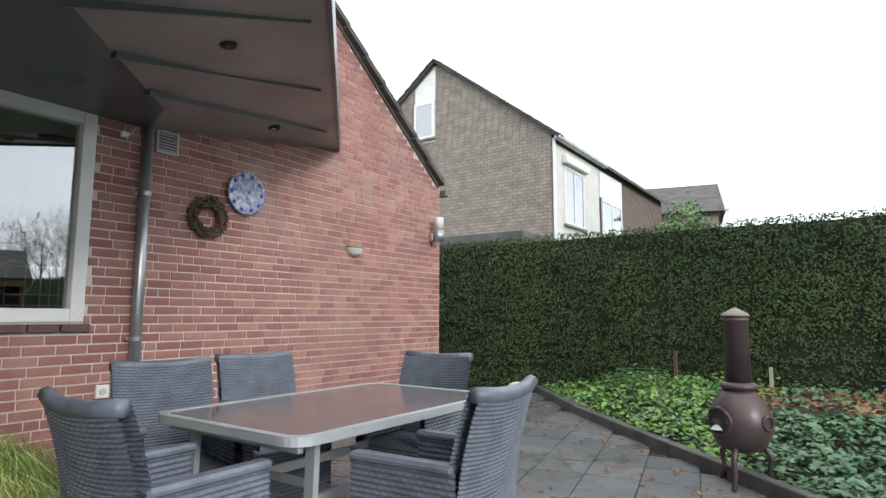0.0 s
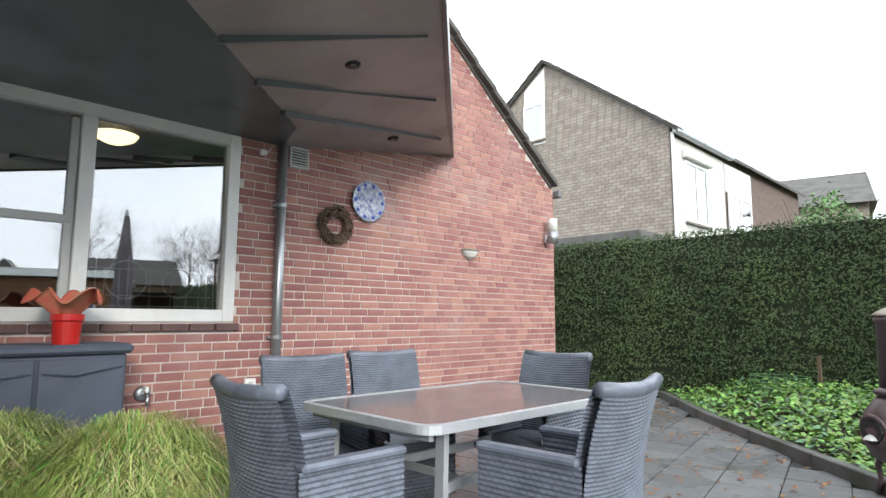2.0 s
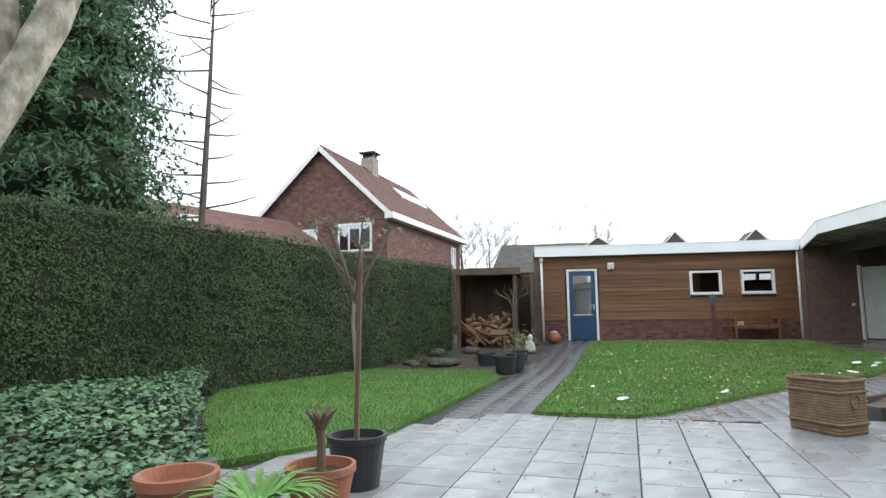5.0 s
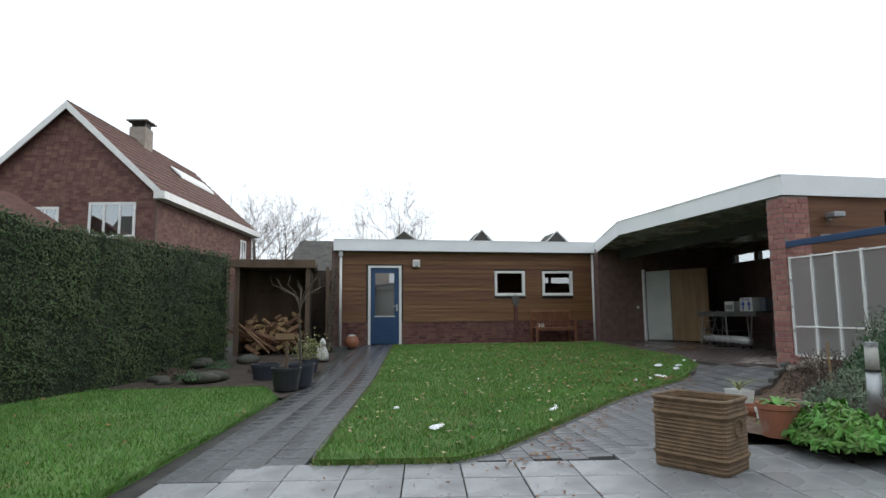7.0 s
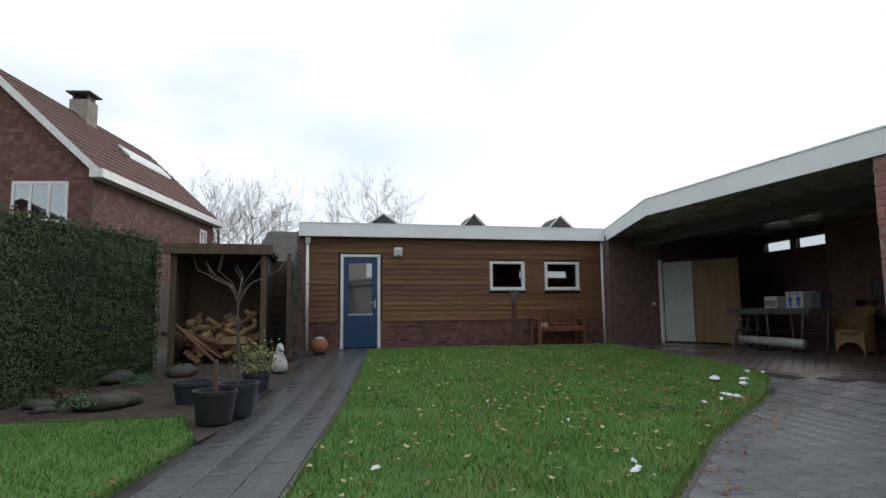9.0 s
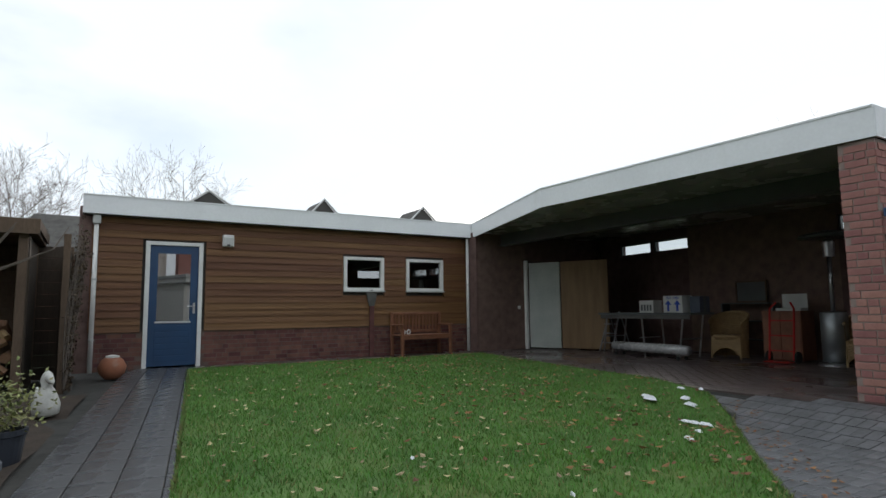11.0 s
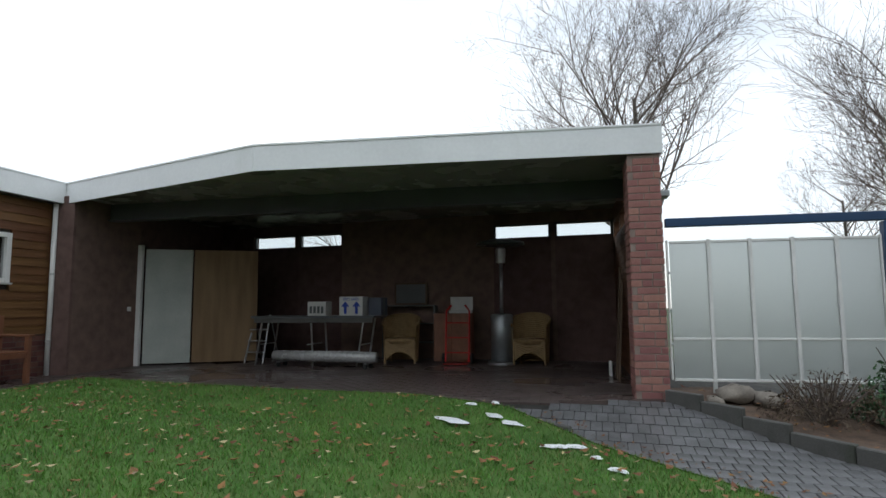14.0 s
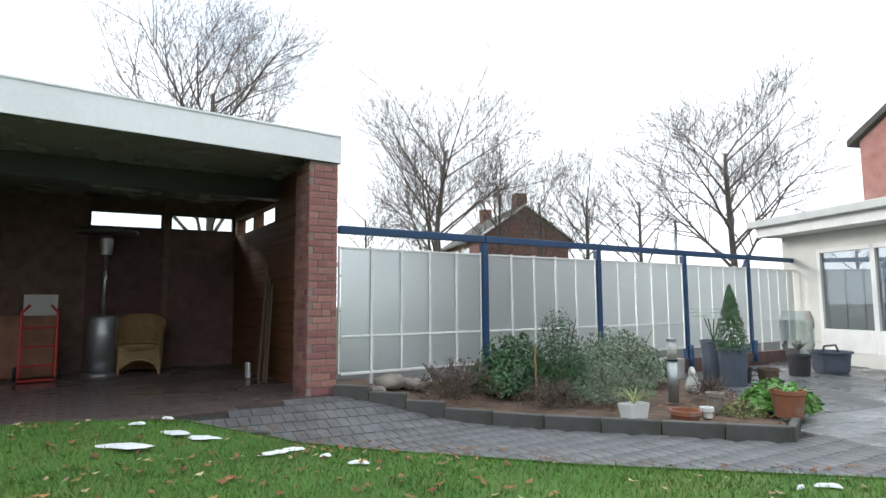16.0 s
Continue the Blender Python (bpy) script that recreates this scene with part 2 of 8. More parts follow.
roofing = material("roofing", (0.07, 0.07, 0.07), (0.05, 0.05, 0.05), 0.9, 2, 0.3, 60)
# walkway slabs: paler than slab_bulk, glancing wet sheen put into the base colour
slab_sheen = material("slab_sheen", (0.30, 0.305, 0.31), (0.20, 0.205, 0.21), 0.16, 2.2, 0.2, 35, per=0.12, rough2=0.42, wet=0.6, dirt=((0.13, 0.13, 0.128), 2.6, 0.56, 0.6))
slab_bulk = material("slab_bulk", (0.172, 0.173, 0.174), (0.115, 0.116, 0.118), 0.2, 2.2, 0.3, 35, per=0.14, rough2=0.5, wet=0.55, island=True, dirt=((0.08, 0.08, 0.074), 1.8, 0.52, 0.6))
path_mat = material("path_mat", (0.092, 0.094, 0.10), (0.052, 0.053, 0.057), 0.12, 2.6, 0.3, 40, per=0.2, rough2=0.40, wet=0.6, island=True)
paver_mat = material("paver_mat", (0.17, 0.172, 0.18), (0.11, 0.11, 0.113), 0.30, 3, 0.35, 60, per=0.15, rough2=0.55, wet=0.5)
paver_bulk = material("paver_bulk", (0.17, 0.172, 0.18), (0.11, 0.11, 0.113), 0.30, 3, 0.35, 60, per=0.15, rough2=0.55, wet=0.5, island=True)
carport_mat = material("carport_mat", (0.125, 0.095, 0.088), (0.08, 0.062, 0.058), 0.12, 0.9, 0.12, 40, per=0.15, rough2=0.5, wet=0.6, island=True)
joint_mat = material("joint_mat", (0.045, 0.043, 0.038), (0.025, 0.025, 0.022), 0.9, 5, 0.4, 70)
concrete = material("concrete", (0.115, 0.112, 0.104), (0.075, 0.074, 0.07), 0.7, 3, 0.4, 60, dirt=((0.06, 0.07, 0.045), 3, 0.55, 0.5))
soil = material("soil", (0.055, 0.038, 0.026), (0.03, 0.022, 0.016), 0.95, 6, 0.8, 50)
mulch = material("mulch", (0.16, 0.105, 0.075), (0.085, 0.058, 0.042), 0.95, 9, 0.8, 60)
stone_dark = material("stone_dark", (0.075, 0.072, 0.06), (0.04, 0.045, 0.03), 0.9, 6, 0.5, 60)
turf = material("turf", (0.085, 0.17, 0.028), (0.055, 0.125, 0.022), 0.9, 1.6, 0.6, 60, dirt=((0.14, 0.15, 0.04), 1.1, 0.55, 0.5))
blade = leafy("blade", (0.125, 0.265, 0.042), (0.075, 0.185, 0.03))
blade_dry = leafy("blade_dry", (0.20, 0.26, 0.07), (0.26, 0.22, 0.09))
grass_pale = leafy("grass_pale", (0.42, 0.46, 0.13), (0.25, 0.35, 0.07), 0.5)
grass_straw = leafy("grass_straw", (0.52, 0.44, 0.24), (0.38, 0.34, 0.15), 0.6)
field = material("field", (0.05, 0.075, 0.025), (0.035, 0.05, 0.02), 0.95, 0.4, 0.5, 20)
# near-black green: the shade deep between leaves, put into the colour
foliage_shade = material("foliage_shade", (0.018, 0.028, 0.010), (0.010, 0.016, 0.007), 0.95, 6, 0.6, 50)
hedge_leaf = leafy("hedge_leaf", (0.062, 0.098, 0.026), (0.030, 0.056, 0.016), 0.65, 0.9)
ivy_leaf = leafy("ivy_leaf", (0.125, 0.225, 0.105), (0.06, 0.13, 0.065), 0.45, 1.5)
ivy_light = leafy("ivy_light", (0.20, 0.34, 0.07), (0.12, 0.235, 0.05), 0.45, 2)
dead_leaf = leafy("dead_leaf", (0.30, 0.13, 0.05), (0.16, 0.08, 0.04), 0.8, 4)
pale_leaf = leafy("pale_leaf", (0.50, 0.42, 0.25), (0.36, 0.27, 0.15), 0.8, 4)
conifer_leaf = leafy("conifer_leaf", (0.060, 0.135, 0.050), (0.030, 0.080, 0.032), 0.6, 1)
bush_green = leafy("bush_green", (0.05, 0.13, 0.04), (0.028, 0.075, 0.026), 0.35, 3)
bush_grey = leafy("bush_grey", (0.21, 0.26, 0.17), (0.13, 0.18, 0.115), 0.7, 3)
bush_mid = leafy("bush_mid", (0.13, 0.22, 0.075), (0.08, 0.15, 0.05), 0.6, 3)
bush_fresh = leafy("bush_fresh", (0.12, 0.30, 0.045), (0.08, 0.20, 0.03), 0.5, 3)
bush_dry = leafy("bush_dry", (0.12, 0.085, 0.055), (0.07, 0.05, 0.035), 0.9, 3)
variegated = leafy("variegated", (0.34, 0.32, 0.12), (0.10, 0.14, 0.04), 0.5, 8)
plane_bark = material("plane_bark", (0.47, 0.43, 0.36), (0.17, 0.15, 0.115), 0.85, 9, 1.0, 45, stretch=(1, 1, 0.55), dirt=((0.115, 0.125, 0.075), 3.2, 0.50, 0.8))
dark_bark = material("dark_bark", (0.11, 0.095, 0.08), (0.07, 0.06, 0.05), 0.9, 6, 0.5, 50)
twig_mat = material("twig_mat", (0.15, 0.12, 0.10), (0.10, 0.082, 0.07), 0.9, 6, 0.2, 50)
rattan = material("rattan", (0.16, 0.18, 0.22), (0.105, 0.12, 0.15), 0.36, 12, 0.15, 60)
alu = material("alu", (0.52, 0.54, 0.56), (0.45, 0.47, 0.49), 0.42, 6, 0.03, 60, metal=0.35)
table_glass = material("table_glass", (0.19, 0.165, 0.16), (0.15, 0.13, 0.127), 0.10, 3, 0.02, 40, rough2=0.24, dirt=((0.30, 0.29, 0.29), 2.5, 0.55, 0.4))
cast_iron = material("cast_iron", (0.075, 0.055, 0.062), (0.105, 0.068, 0.064), 0.38, 6, 0.12, 60, metal=0.25)
terracotta = material("terracotta", (0.33, 0.125, 0.065), (0.25, 0.10, 0.06), 0.8, 6, 0.2, 60, dirt=((0.40, 0.34, 0.28), 6, 0.55, 0.4))
anthracite = material("anthracite", (0.028, 0.030, 0.034), (0.020, 0.021, 0.024), 0.5, 6, 0.1, 60)
plastic_blue = material("plastic_blue", (0.085, 0.10, 0.135), (0.068, 0.082, 0.11), 0.5, 4, 0.08, 60)
red_gloss = material("red_gloss", (0.52, 0.018, 0.014), (0.42, 0.014, 0.012), 0.3, 5, 0.03, 40)
petal = material("petal", (0.50, 0.085, 0.055), (0.42, 0.22, 0.13), 0.6, 9, 0.2, 60)
wicker = material("wicker", (0.215, 0.135, 0.072), (0.135, 0.085, 0.047), 0.6, 14, 0.3, 70)
fabric = material("fabric", (0.25, 0.235, 0.255), (0.175, 0.165, 0.185), 0.9, 2.5, 0.3, 90, dirt=((0.30, 0.32, 0.24), 1.1, 0.52, 0.5))
wood_old = material("wood_old", (0.135, 0.090, 0.058), (0.085, 0.058, 0.040), 0.8, 3, 0.4, 40, stretch=(1, 1, 0.3))
wood_dark = material("wood_dark", (0.075, 0.055, 0.040), (0.045, 0.034, 0.026), 0.85, 3, 0.4, 40, stretch=(1, 1, 0.3))
plastic_dark = material("plastic_dark", (0.034, 0.040, 0.055), (0.026, 0.030, 0.042), 0.45, 4, 0.08, 60)
pale_wood = material("pale_wood", (0.50, 0.50, 0.36), (0.38, 0.38, 0.26), 0.8, 4, 0.3, 50)
wood_log = material("wood_log", (0.40, 0.25, 0.14), (0.24, 0.145, 0.08), 0.85, 6, 0.4, 50, per=0.4)
wood_bench = material("wood_bench", (0.25, 0.105, 0.055), (0.17, 0.07, 0.04), 0.5, 4, 0.3, 40)
wood_pale = material("wood_pale", (0.24, 0.15, 0.07), (0.18, 0.11, 0.052), 0.6, 2, 0.2, 40, stretch=(4, 4, 0.5))
door_white = material("door_white", (0.45, 0.48, 0.44), (0.36, 0.39, 0.36), 0.6, 2, 0.08, 30)
rubber = material("rubber", (0.02, 0.02, 0.02), (0.015, 0.015, 0.015), 0.7, 8, 0.1, 60)
stone_mat = material("stone_mat", (0.30, 0.265, 0.225), (0.20, 0.175, 0.15), 0.9, 5, 0.4, 60)
stone_white = material("stone_white", (0.62, 0.61, 0.57), (0.45, 0.45, 0.42), 0.8, 6, 0.3, 60)
snow_mat = material("snow_mat", (0.88, 0.89, 0.91), (0.80, 0.82, 0.86), 0.6, 12, 0.3, 60)
cardboard = material("cardboard", (0.60, 0.60, 0.58), (0.52, 0.52, 0.50), 0.8, 4, 0.05, 40)
ink_blue = material("ink_blue", (0.03, 0.07, 0.40), (0.025, 0.06, 0.34), 0.7, 5, 0.02, 40)
foil = material("foil", (0.55, 0.55, 0.54), (0.38, 0.38, 0.38), 0.25, 9, 0.4, 30, metal=0.2)
cane = material("cane", (0.36, 0.24, 0.115), (0.25, 0.165, 0.08), 0.6, 10, 0.4, 80)
plate_white = material("plate_white", (0.66, 0.68, 0.72), (0.05, 0.075, 0.26), 0.25, 26, 0.03, 60)
curtain = material("curtain", (0.5, 0.5, 0.48), (0.4, 0.4, 0.38), 0.9, 4, 0.1, 40)
render_white = material("render_white", (0.66, 0.65, 0.60), (0.58, 0.57, 0.53), 0.8, 2, 0.1, 50)
glass = glass_material("glass")
glass_dark = glass_material("glass_dark", (0.45, 0.48, 0.50), 0.30)
glass_window = glass_material("glass_window", (0.62, 0.64, 0.66), 0.30)
lamp_glow = glow_material("lamp_glow", (1.0, 0.78, 0.35), 4.0)
# indoor dimness put into the wall colour, for surfaces seen through glass
room_shade = material("room_shade", (0.06, 0.055, 0.05), (0.04, 0.037, 0.034), 0.9, 1, 0.05, 20)

frost = bpy.data.materials.new("frost")
frost.use_nodes = True
fn, fl = frost.node_tree.nodes, frost.node_tree.links
fp = fn["Principled BSDF"]
fp.inputs["Base Color"].default_value = (0.53, 0.56, 0.56, 1)
fp.inputs["Roughness"].default_value = 0.55
fp.inputs["Transmission Weight"].default_value = 0.88
fp.inputs["IOR"].default_value = 1.2
f_n = fn.new("ShaderNodeTexNoise")
f_n.inputs["Scale"].default_value = 260
f_b = fn.new("ShaderNodeBump")
f_b.inputs["Strength"].default_value, f_b.inputs["Distance"].default_value = 0.35, 0.004
fl.new(f_n.outputs["Fac"], f_b.inputs["Height"])
fl.new(f_b.outputs["Normal"], fp.inputs["Normal"])

# ---- ground ----
LOW = -0.22      # terrace and lawn; the carport's floor is at 0


def smooth(t):
    t = max(0.0, min(1.0, t))
    return t * t * (3 - 2 * t)


def ground_z(x, y):
    """The ground rises towards the shed and the carport."""
    return LOW - LOW * max(smooth((x - 12) / 7.0), smooth((-y - 4.5) / 1.5) * smooth((x - 8.5) / 2.0))


def inside(x, y, poly):
    c, j = False, len(poly) - 1
    for i in range(len(poly)):
        (xi, yi), (xj, yj) = poly[i], poly[j]
        if (yi > y) != (yj > y) and x < (xj - xi) * (y - yi) / (yj - yi) + xi:
            c = not c
        j = i
    return c


def hw(u, v):
    p = HOUSE @ Vector((u, v, 0))
    return p.x, p.y


def sheet(poly, step, lift, bumpy=0.0, skirt=False):
    """A surface over a polygon that follows the ground."""
    s = Shape()
    xs, ys = [p[0] for p in poly], [p[1] for p in poly]
    bm = bmesh.new()
    face = bm.faces.new([bm.verts.new((x, y, 0)) for x, y in poly])
    for axis, lo, hi in ((0, min(xs), max(xs)), (1, min(ys), max(ys))):
        k = lo + step
        while k < hi:
            co, no = [0, 0, 0], [0, 0, 0]
            co[axis], no[axis] = k, 1
            bmesh.ops.bisect_plane(bm, geom=bm.verts[:] + bm.edges[:] + bm.faces[:], plane_co=co, plane_no=no)
            k += step
    bm.verts.index_update()
    s.v = [(p.co.x, p.co.y, ground_z(p.co.x, p.co.y) + lift + bumpy * noise.noise((p.co.x * 1.7, p.co.y * 1.7, 3))) for p in bm.verts]
    s.f = [tuple(q.index for q in f.verts) for f in bm.faces]
    bm.free()
    if skirt:
        for (ax, ay), (bx, by) in zip(poly, poly[1:] + poly[:1]):
            k = max(1, int(math.hypot(bx - ax, by - ay) / 0.3))
            for i in range(k):
                q = [(ax + (bx - ax) * t / k, ay + (by - ay) * t / k) for t in (i, i + 1)]
                s.add([(x, y, ground_z(x, y) + lift + 0.012) for x, y in q] + [(x, y, ground_z(x, y) - 0.03) for x, y in q[::-1]], [(0, 1, 2, 3)])
    return s


solid("ground", Shape().box(-250, -250, -0.60, 250, 250, -0.34), field, "flat dark green ground beyond the garden", "ground", "structure")
base_poly = [(-6, -12), (21, -12), (21, 10), (6, 14), (-8, 14)]
solid("soil_bed", sheet(base_poly, 0.9, -0.022), joint_mat, "dark sandy bed under the paving", "ground", "structure")

LAWN2 = [(7.80, 0.86), (7.66, -0.15), (7.86, -0.50), (9.13, -1.71), (10.3, -2.85), (11.24, -3.95), (12.0, -4.9), (12.6, -5.45), (13.6, -5.75), (15.2, -5.85), (17.2, -6.15), (18.5, -6.45), (18.75, -0.80), (13.0, 0.05)][::-1]
LAWN1 = [hw(3.9, 4.95), hw(5.2, 4.35), (6.4, 2.30), (7.8, 2.02), (9.1, 1.80), (11.2, 1.46), (12.4, 1.75), (12.5, 4.0), hw(10.6, 8.1), hw(7.0, 8.45), hw(5.6, 7.2)]
IVY = [hw(-4.25, 8.75), hw(-2.7, 6.85), hw(-1.28, 5.4), hw(-0.2, 4.35), hw(0.7, 3.75), hw(1.7, 3.65), hw(2.5, 4.2), hw(3.85, 4.9), hw(5.5, 7.1), hw(6.6, 8.3), hw(5.0, 8.7)]
PATH = [(7.55, 0.82), (13.0, -0.04), (18.75, -0.90), (19.70, -1.25), (19.70, 0.12), (11.15, 1.45), (8.39, 1.86), (7.5, 1.98)]
BED = [(10.95, -5.85), (10.2, -4.95), (9.61, -4.10), (8.24, -2.50), (7.80, -2.68), (6.75, -3.5), (5.95, -4.9), (5.5, -6.3), (11.0, -6.3)]
STRIP = [(11.2, 1.40), (16.9, 0.62), (17.0, 3.2), hw(14.6, 8.2), hw(10.7, 8.2), (12.5, 4.0), (12.4, 1.75)]
CARPORT = [(10.95, -5.95), (12.6, -5.60), (13.6, -5.85), (15.2, -5.95), (17.2, -6.25), (18.6, -6.55), (18.85, -0.85), (19.72, -1.15), (19.72, -10.9), (10.95, -10.4)]
lawn_1 = solid("lawn", sheet(LAWN1, 0.35, 0.028, 0.012, True), turf, "small green lawn beside the hedge", "lawn", "structure")
lawn_2 = solid("lawn", sheet(LAWN2, 0.35, 0.028, 0.012, True), turf, "green lawn with fallen leaves and snow remains", "lawn", "structure")
solid("planting_bed", sheet(BED, 0.3, 0.06, 0.06), mulch, "planting bed with brown bark mulch", "bed", "structure")
solid("planting_strip", sheet(STRIP, 0.4, 0.0, 0.05), soil, "bare soil strip in front of the wood store", "bed", "structure")


EDGE = [(-4.25, 8.7), (-2.7, 6.8), (-1.3, 5.36), (-0.22, 4.3), (0.7, 3.7), (1.7, 3.6), (2.5, 4.15), (3.85, 4.85)]   # the kerb, in the house's frame


def ivy_height(x, y):
    d = (HOUSE.inverted() @ Vector((x, y, 0)))
    e = 9.0
    for (ax, ay), (bx, by) in zip(EDGE, EDGE[1:]):
        t = max(0.0, min(1.0, ((d.x - ax) * (bx - ax) + (d.y - ay) * (by - ay)) / ((bx - ax) ** 2 + (by - ay) ** 2)))
        e = min(e, math.hypot(d.x - ax - t * (bx - ax), d.y - ay - t * (by - ay)))
    return 0.03 + (0.03 + 0.22 * smooth((d.y - 4.6) / 2.6)) * smooth(e / 1.1) + 0.03 * noise.noise((x * 1.3, y * 1.3, 0))


bed_2 = sheet(IVY, 0.35, 0.0)
bed_2.v = [(x, y, z + 0.02 + ivy_height(x, y)) for x, y, z in bed_2.v]
solid("ivy_bed_soil", bed_2, soil, "dark soil of the raised ivy bed", "bed", "structure")


def paving(name, holder, mesh_poly, ang, dx, dy, gap, mat_one, mat_bulk, near, limit, bond=0.0, phase=0.0, avoid=(), lift=0.0, tilt=0.004, top=0.03):
    """Slabs over a polygon: the nearest ones as pieces, the rest joined."""
    ca, sa = math.cos(ang), math.sin(ang)
    xs = [x * ca + y * sa for x, y in mesh_poly]
    ys = [-x * sa + y * ca for x, y in mesh_poly]
    cells = []
    j = math.floor(min(ys) / dy)
    while j * dy < max(ys) + dy:
        i = math.floor(min(xs) / dx) - 1
        while i * dx < max(xs):
            a, b = (i + 0.5 + (bond * (j % 2))) * dx, (j + 0.5) * dy + phase
            x, y = a * ca - b * sa, a * sa + b * ca
            if inside(x, y, mesh_poly) and not any(inside(x, y, q) for q in avoid):
                cells.append((x, y))
            i += 1
        j += 1
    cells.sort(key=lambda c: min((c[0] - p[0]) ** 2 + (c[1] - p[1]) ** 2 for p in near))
    one = Shape().box(-dx / 2 + gap / 2, -dy / 2 + gap / 2, -top, dx / 2 - gap / 2, dy / 2 - gap / 2, 0, 0.004).mesh(name, mat_one)
    bulk = Shape()
    r = random.Random(len(cells))
    for k, (x, y) in enumerate(cells):
        sx = (ground_z(x + 0.2, y) - ground_z(x - 0.2, y)) / 0.4
        sy = (ground_z(x, y + 0.2) - ground_z(x, y - 0.2)) / 0.4
        nrm = Vector((-sx + r.uniform(-tilt, tilt), -sy + r.uniform(-tilt, tilt), 1)).normalized()
        q = Vector((0, 0, 1)).rotation_difference(nrm).to_matrix().to_4x4()
        m = Matrix.Translation((x, y, ground_z(x, y) + lift + r.uniform(-0.0015, 0.0015))) @ q @ Matrix.Rotation(ang + r.uniform(-0.003, 0.003), 4, "Z")
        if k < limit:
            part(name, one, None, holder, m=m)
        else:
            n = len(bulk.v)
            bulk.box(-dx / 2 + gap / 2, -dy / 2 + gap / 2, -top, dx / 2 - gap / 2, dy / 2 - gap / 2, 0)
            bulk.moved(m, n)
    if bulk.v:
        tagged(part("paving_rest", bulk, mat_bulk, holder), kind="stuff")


# ---- shed and carport ----
SHED_X = 19.72
FRONT = [(19.50, 0.80), (19.52, -6.93), (15.61, -5.66), (10.94, -5.92)]
ROOF = FRONT + [(10.94, -10.75), (19.9, -11.3), (27.0, -11.3), (27.0, 0.80)]


def wall_x(s, x0, x1, y0, y1, z0, z1, holes):
    """A wall in the plane x, with rectangular openings (y0, y1, z0, z1)."""
    ys = sorted({y0, y1, *[h[0] for h in holes], *[h[1] for h in holes]})
    for a, b in zip(ys, ys[1:]):
        cut = sorted((h[2], h[3]) for h in holes if h[0] <= a + 1e-6 and h[1] >= b - 1e-6)
        z = z0
        for lo, hi in cut:
            if lo > z + 1e-6:
                s.box(x0, a, z, x1, b, lo)
            z = hi
        if z < z1 - 1e-6:
            s.box(x0, a, z, x1, b, z1)
    return s


DOOR_Y, DOOR_Z = (-1.09, -0.17), 2.20
WINS = [(-4.72, -3.86), (-6.21, -5.32)]
holes = [(DOOR_Y[0], DOOR_Y[1], -0.3, DOOR_Z)] + [(a, b, 1.39, 2.04) for a, b in WINS]
shed_wall = solid("wall_shed", wall_x(Shape(), SHED_X + 0.03, SHED_X + 0.25, -6.95, 0.65, -0.3, 2.75, holes), room_shade, "shed wall with dark brown boards over a brick plinth", "wall", "structure")
# overlapping boards
row = 0
z = 0.62
while z < 2.62:
    for a, b in ((-6.93, 0.66),) if z > 2.21 else ((-6.93, DOOR_Y[0] - 0.06), (DOOR_Y[1] + 0.06, 0.66)):
        cuts = [(a, b)]
        if a < -5:
            for w0, w1 in WINS:
                if z + 0.125 > 1.35 and z < 2.08:
                    cuts = [c for q in cuts for c in (((q[0], w0 - 0.04), (w1 + 0.04, q[1])) if q[0] < w0 < q[1] else (q,))]
        for c0, c1 in cuts:
            s = Shape()
            x0 = SHED_X
            s.add([(x0 - 0.022, c0, z), (x0 - 0.022, c1, z), (x0 + 0.028, c1, z), (x0 + 0.028, c0, z),
                   (x0 - 0.004, c0, z + 0.145), (x0 - 0.004, c1, z + 0.145), (x0 + 0.028, c1, z + 0.145), (x0 + 0.028, c0, z + 0.145)],
                  [(0, 3, 2, 1), (4, 5, 6, 7), (0, 1, 5, 4), (1, 2, 6, 5), (2, 3, 7, 6), (3, 0, 4, 7)])
            part("board", s, cladding, shed_wall)
    z += 0.125


def bricks(holder, spots, course, length, depth, m, mat_one, mat_bulk, limit, name="brick", rest="brickwork"):
    """spots: (along, z, width) of each brick on the plane y = 0 of m, its face towards -y."""
    cache = {}
    bulk = Shape()
    r = random.Random(len(spots))
    for k, (a, z, w) in enumerate(spots):
        key = round(w, 3)
        out = r.uniform(0.0, 0.002)
        if k < limit:
            if key not in cache:
                cache[key] = Shape().box(-w / 2, -depth, -course / 2 + 0.0065, w / 2, 0.02, course / 2 - 0.0065, 0.002).mesh(name, mat_one)
            part(name, cache[key], None, holder, m=m @ Matrix.Translation((a, -out, z)))
        else:
            n = len(bulk.v)
            bulk.box(a - w / 2, -depth - out, z - course / 2 + 0.006, a + w / 2, 0.02, z + course / 2 - 0.006)
            bulk.moved(m, n)
    if bulk.v:
        tagged(part(rest, bulk, mat_bulk, holder), kind="stuff")


def bond(a0, a1, z0, z1, course, length, keep=None, gap=0.012):
    """Wild bond: stretchers with headers strewn in."""
    r = random.Random(int(a0 * 100) + int(z1 * 10))
    out = []
    k = 0
    while z0 + (k + 1) * course <= z1 + 0.02:
        a = a0 - (0 if k % 2 else length / 2) + r.choice((0, 0.25)) * length
        z = z0 + (k + 0.5) * course
        while a < a1:
            w = length if r.random() < 0.72 else (length - gap) / 2
            lo, hi = max(a, a0), min(a + w, a1)
            if hi - lo > 0.03 and (keep is None or keep((lo + hi) / 2, z, hi - lo)):
                out.append((round((lo + hi) / 2, 4), z, round(hi - lo - gap, 3) if hi - lo > 0.05 else 0.04))
            a += w + 0.0
        k += 1
    return out


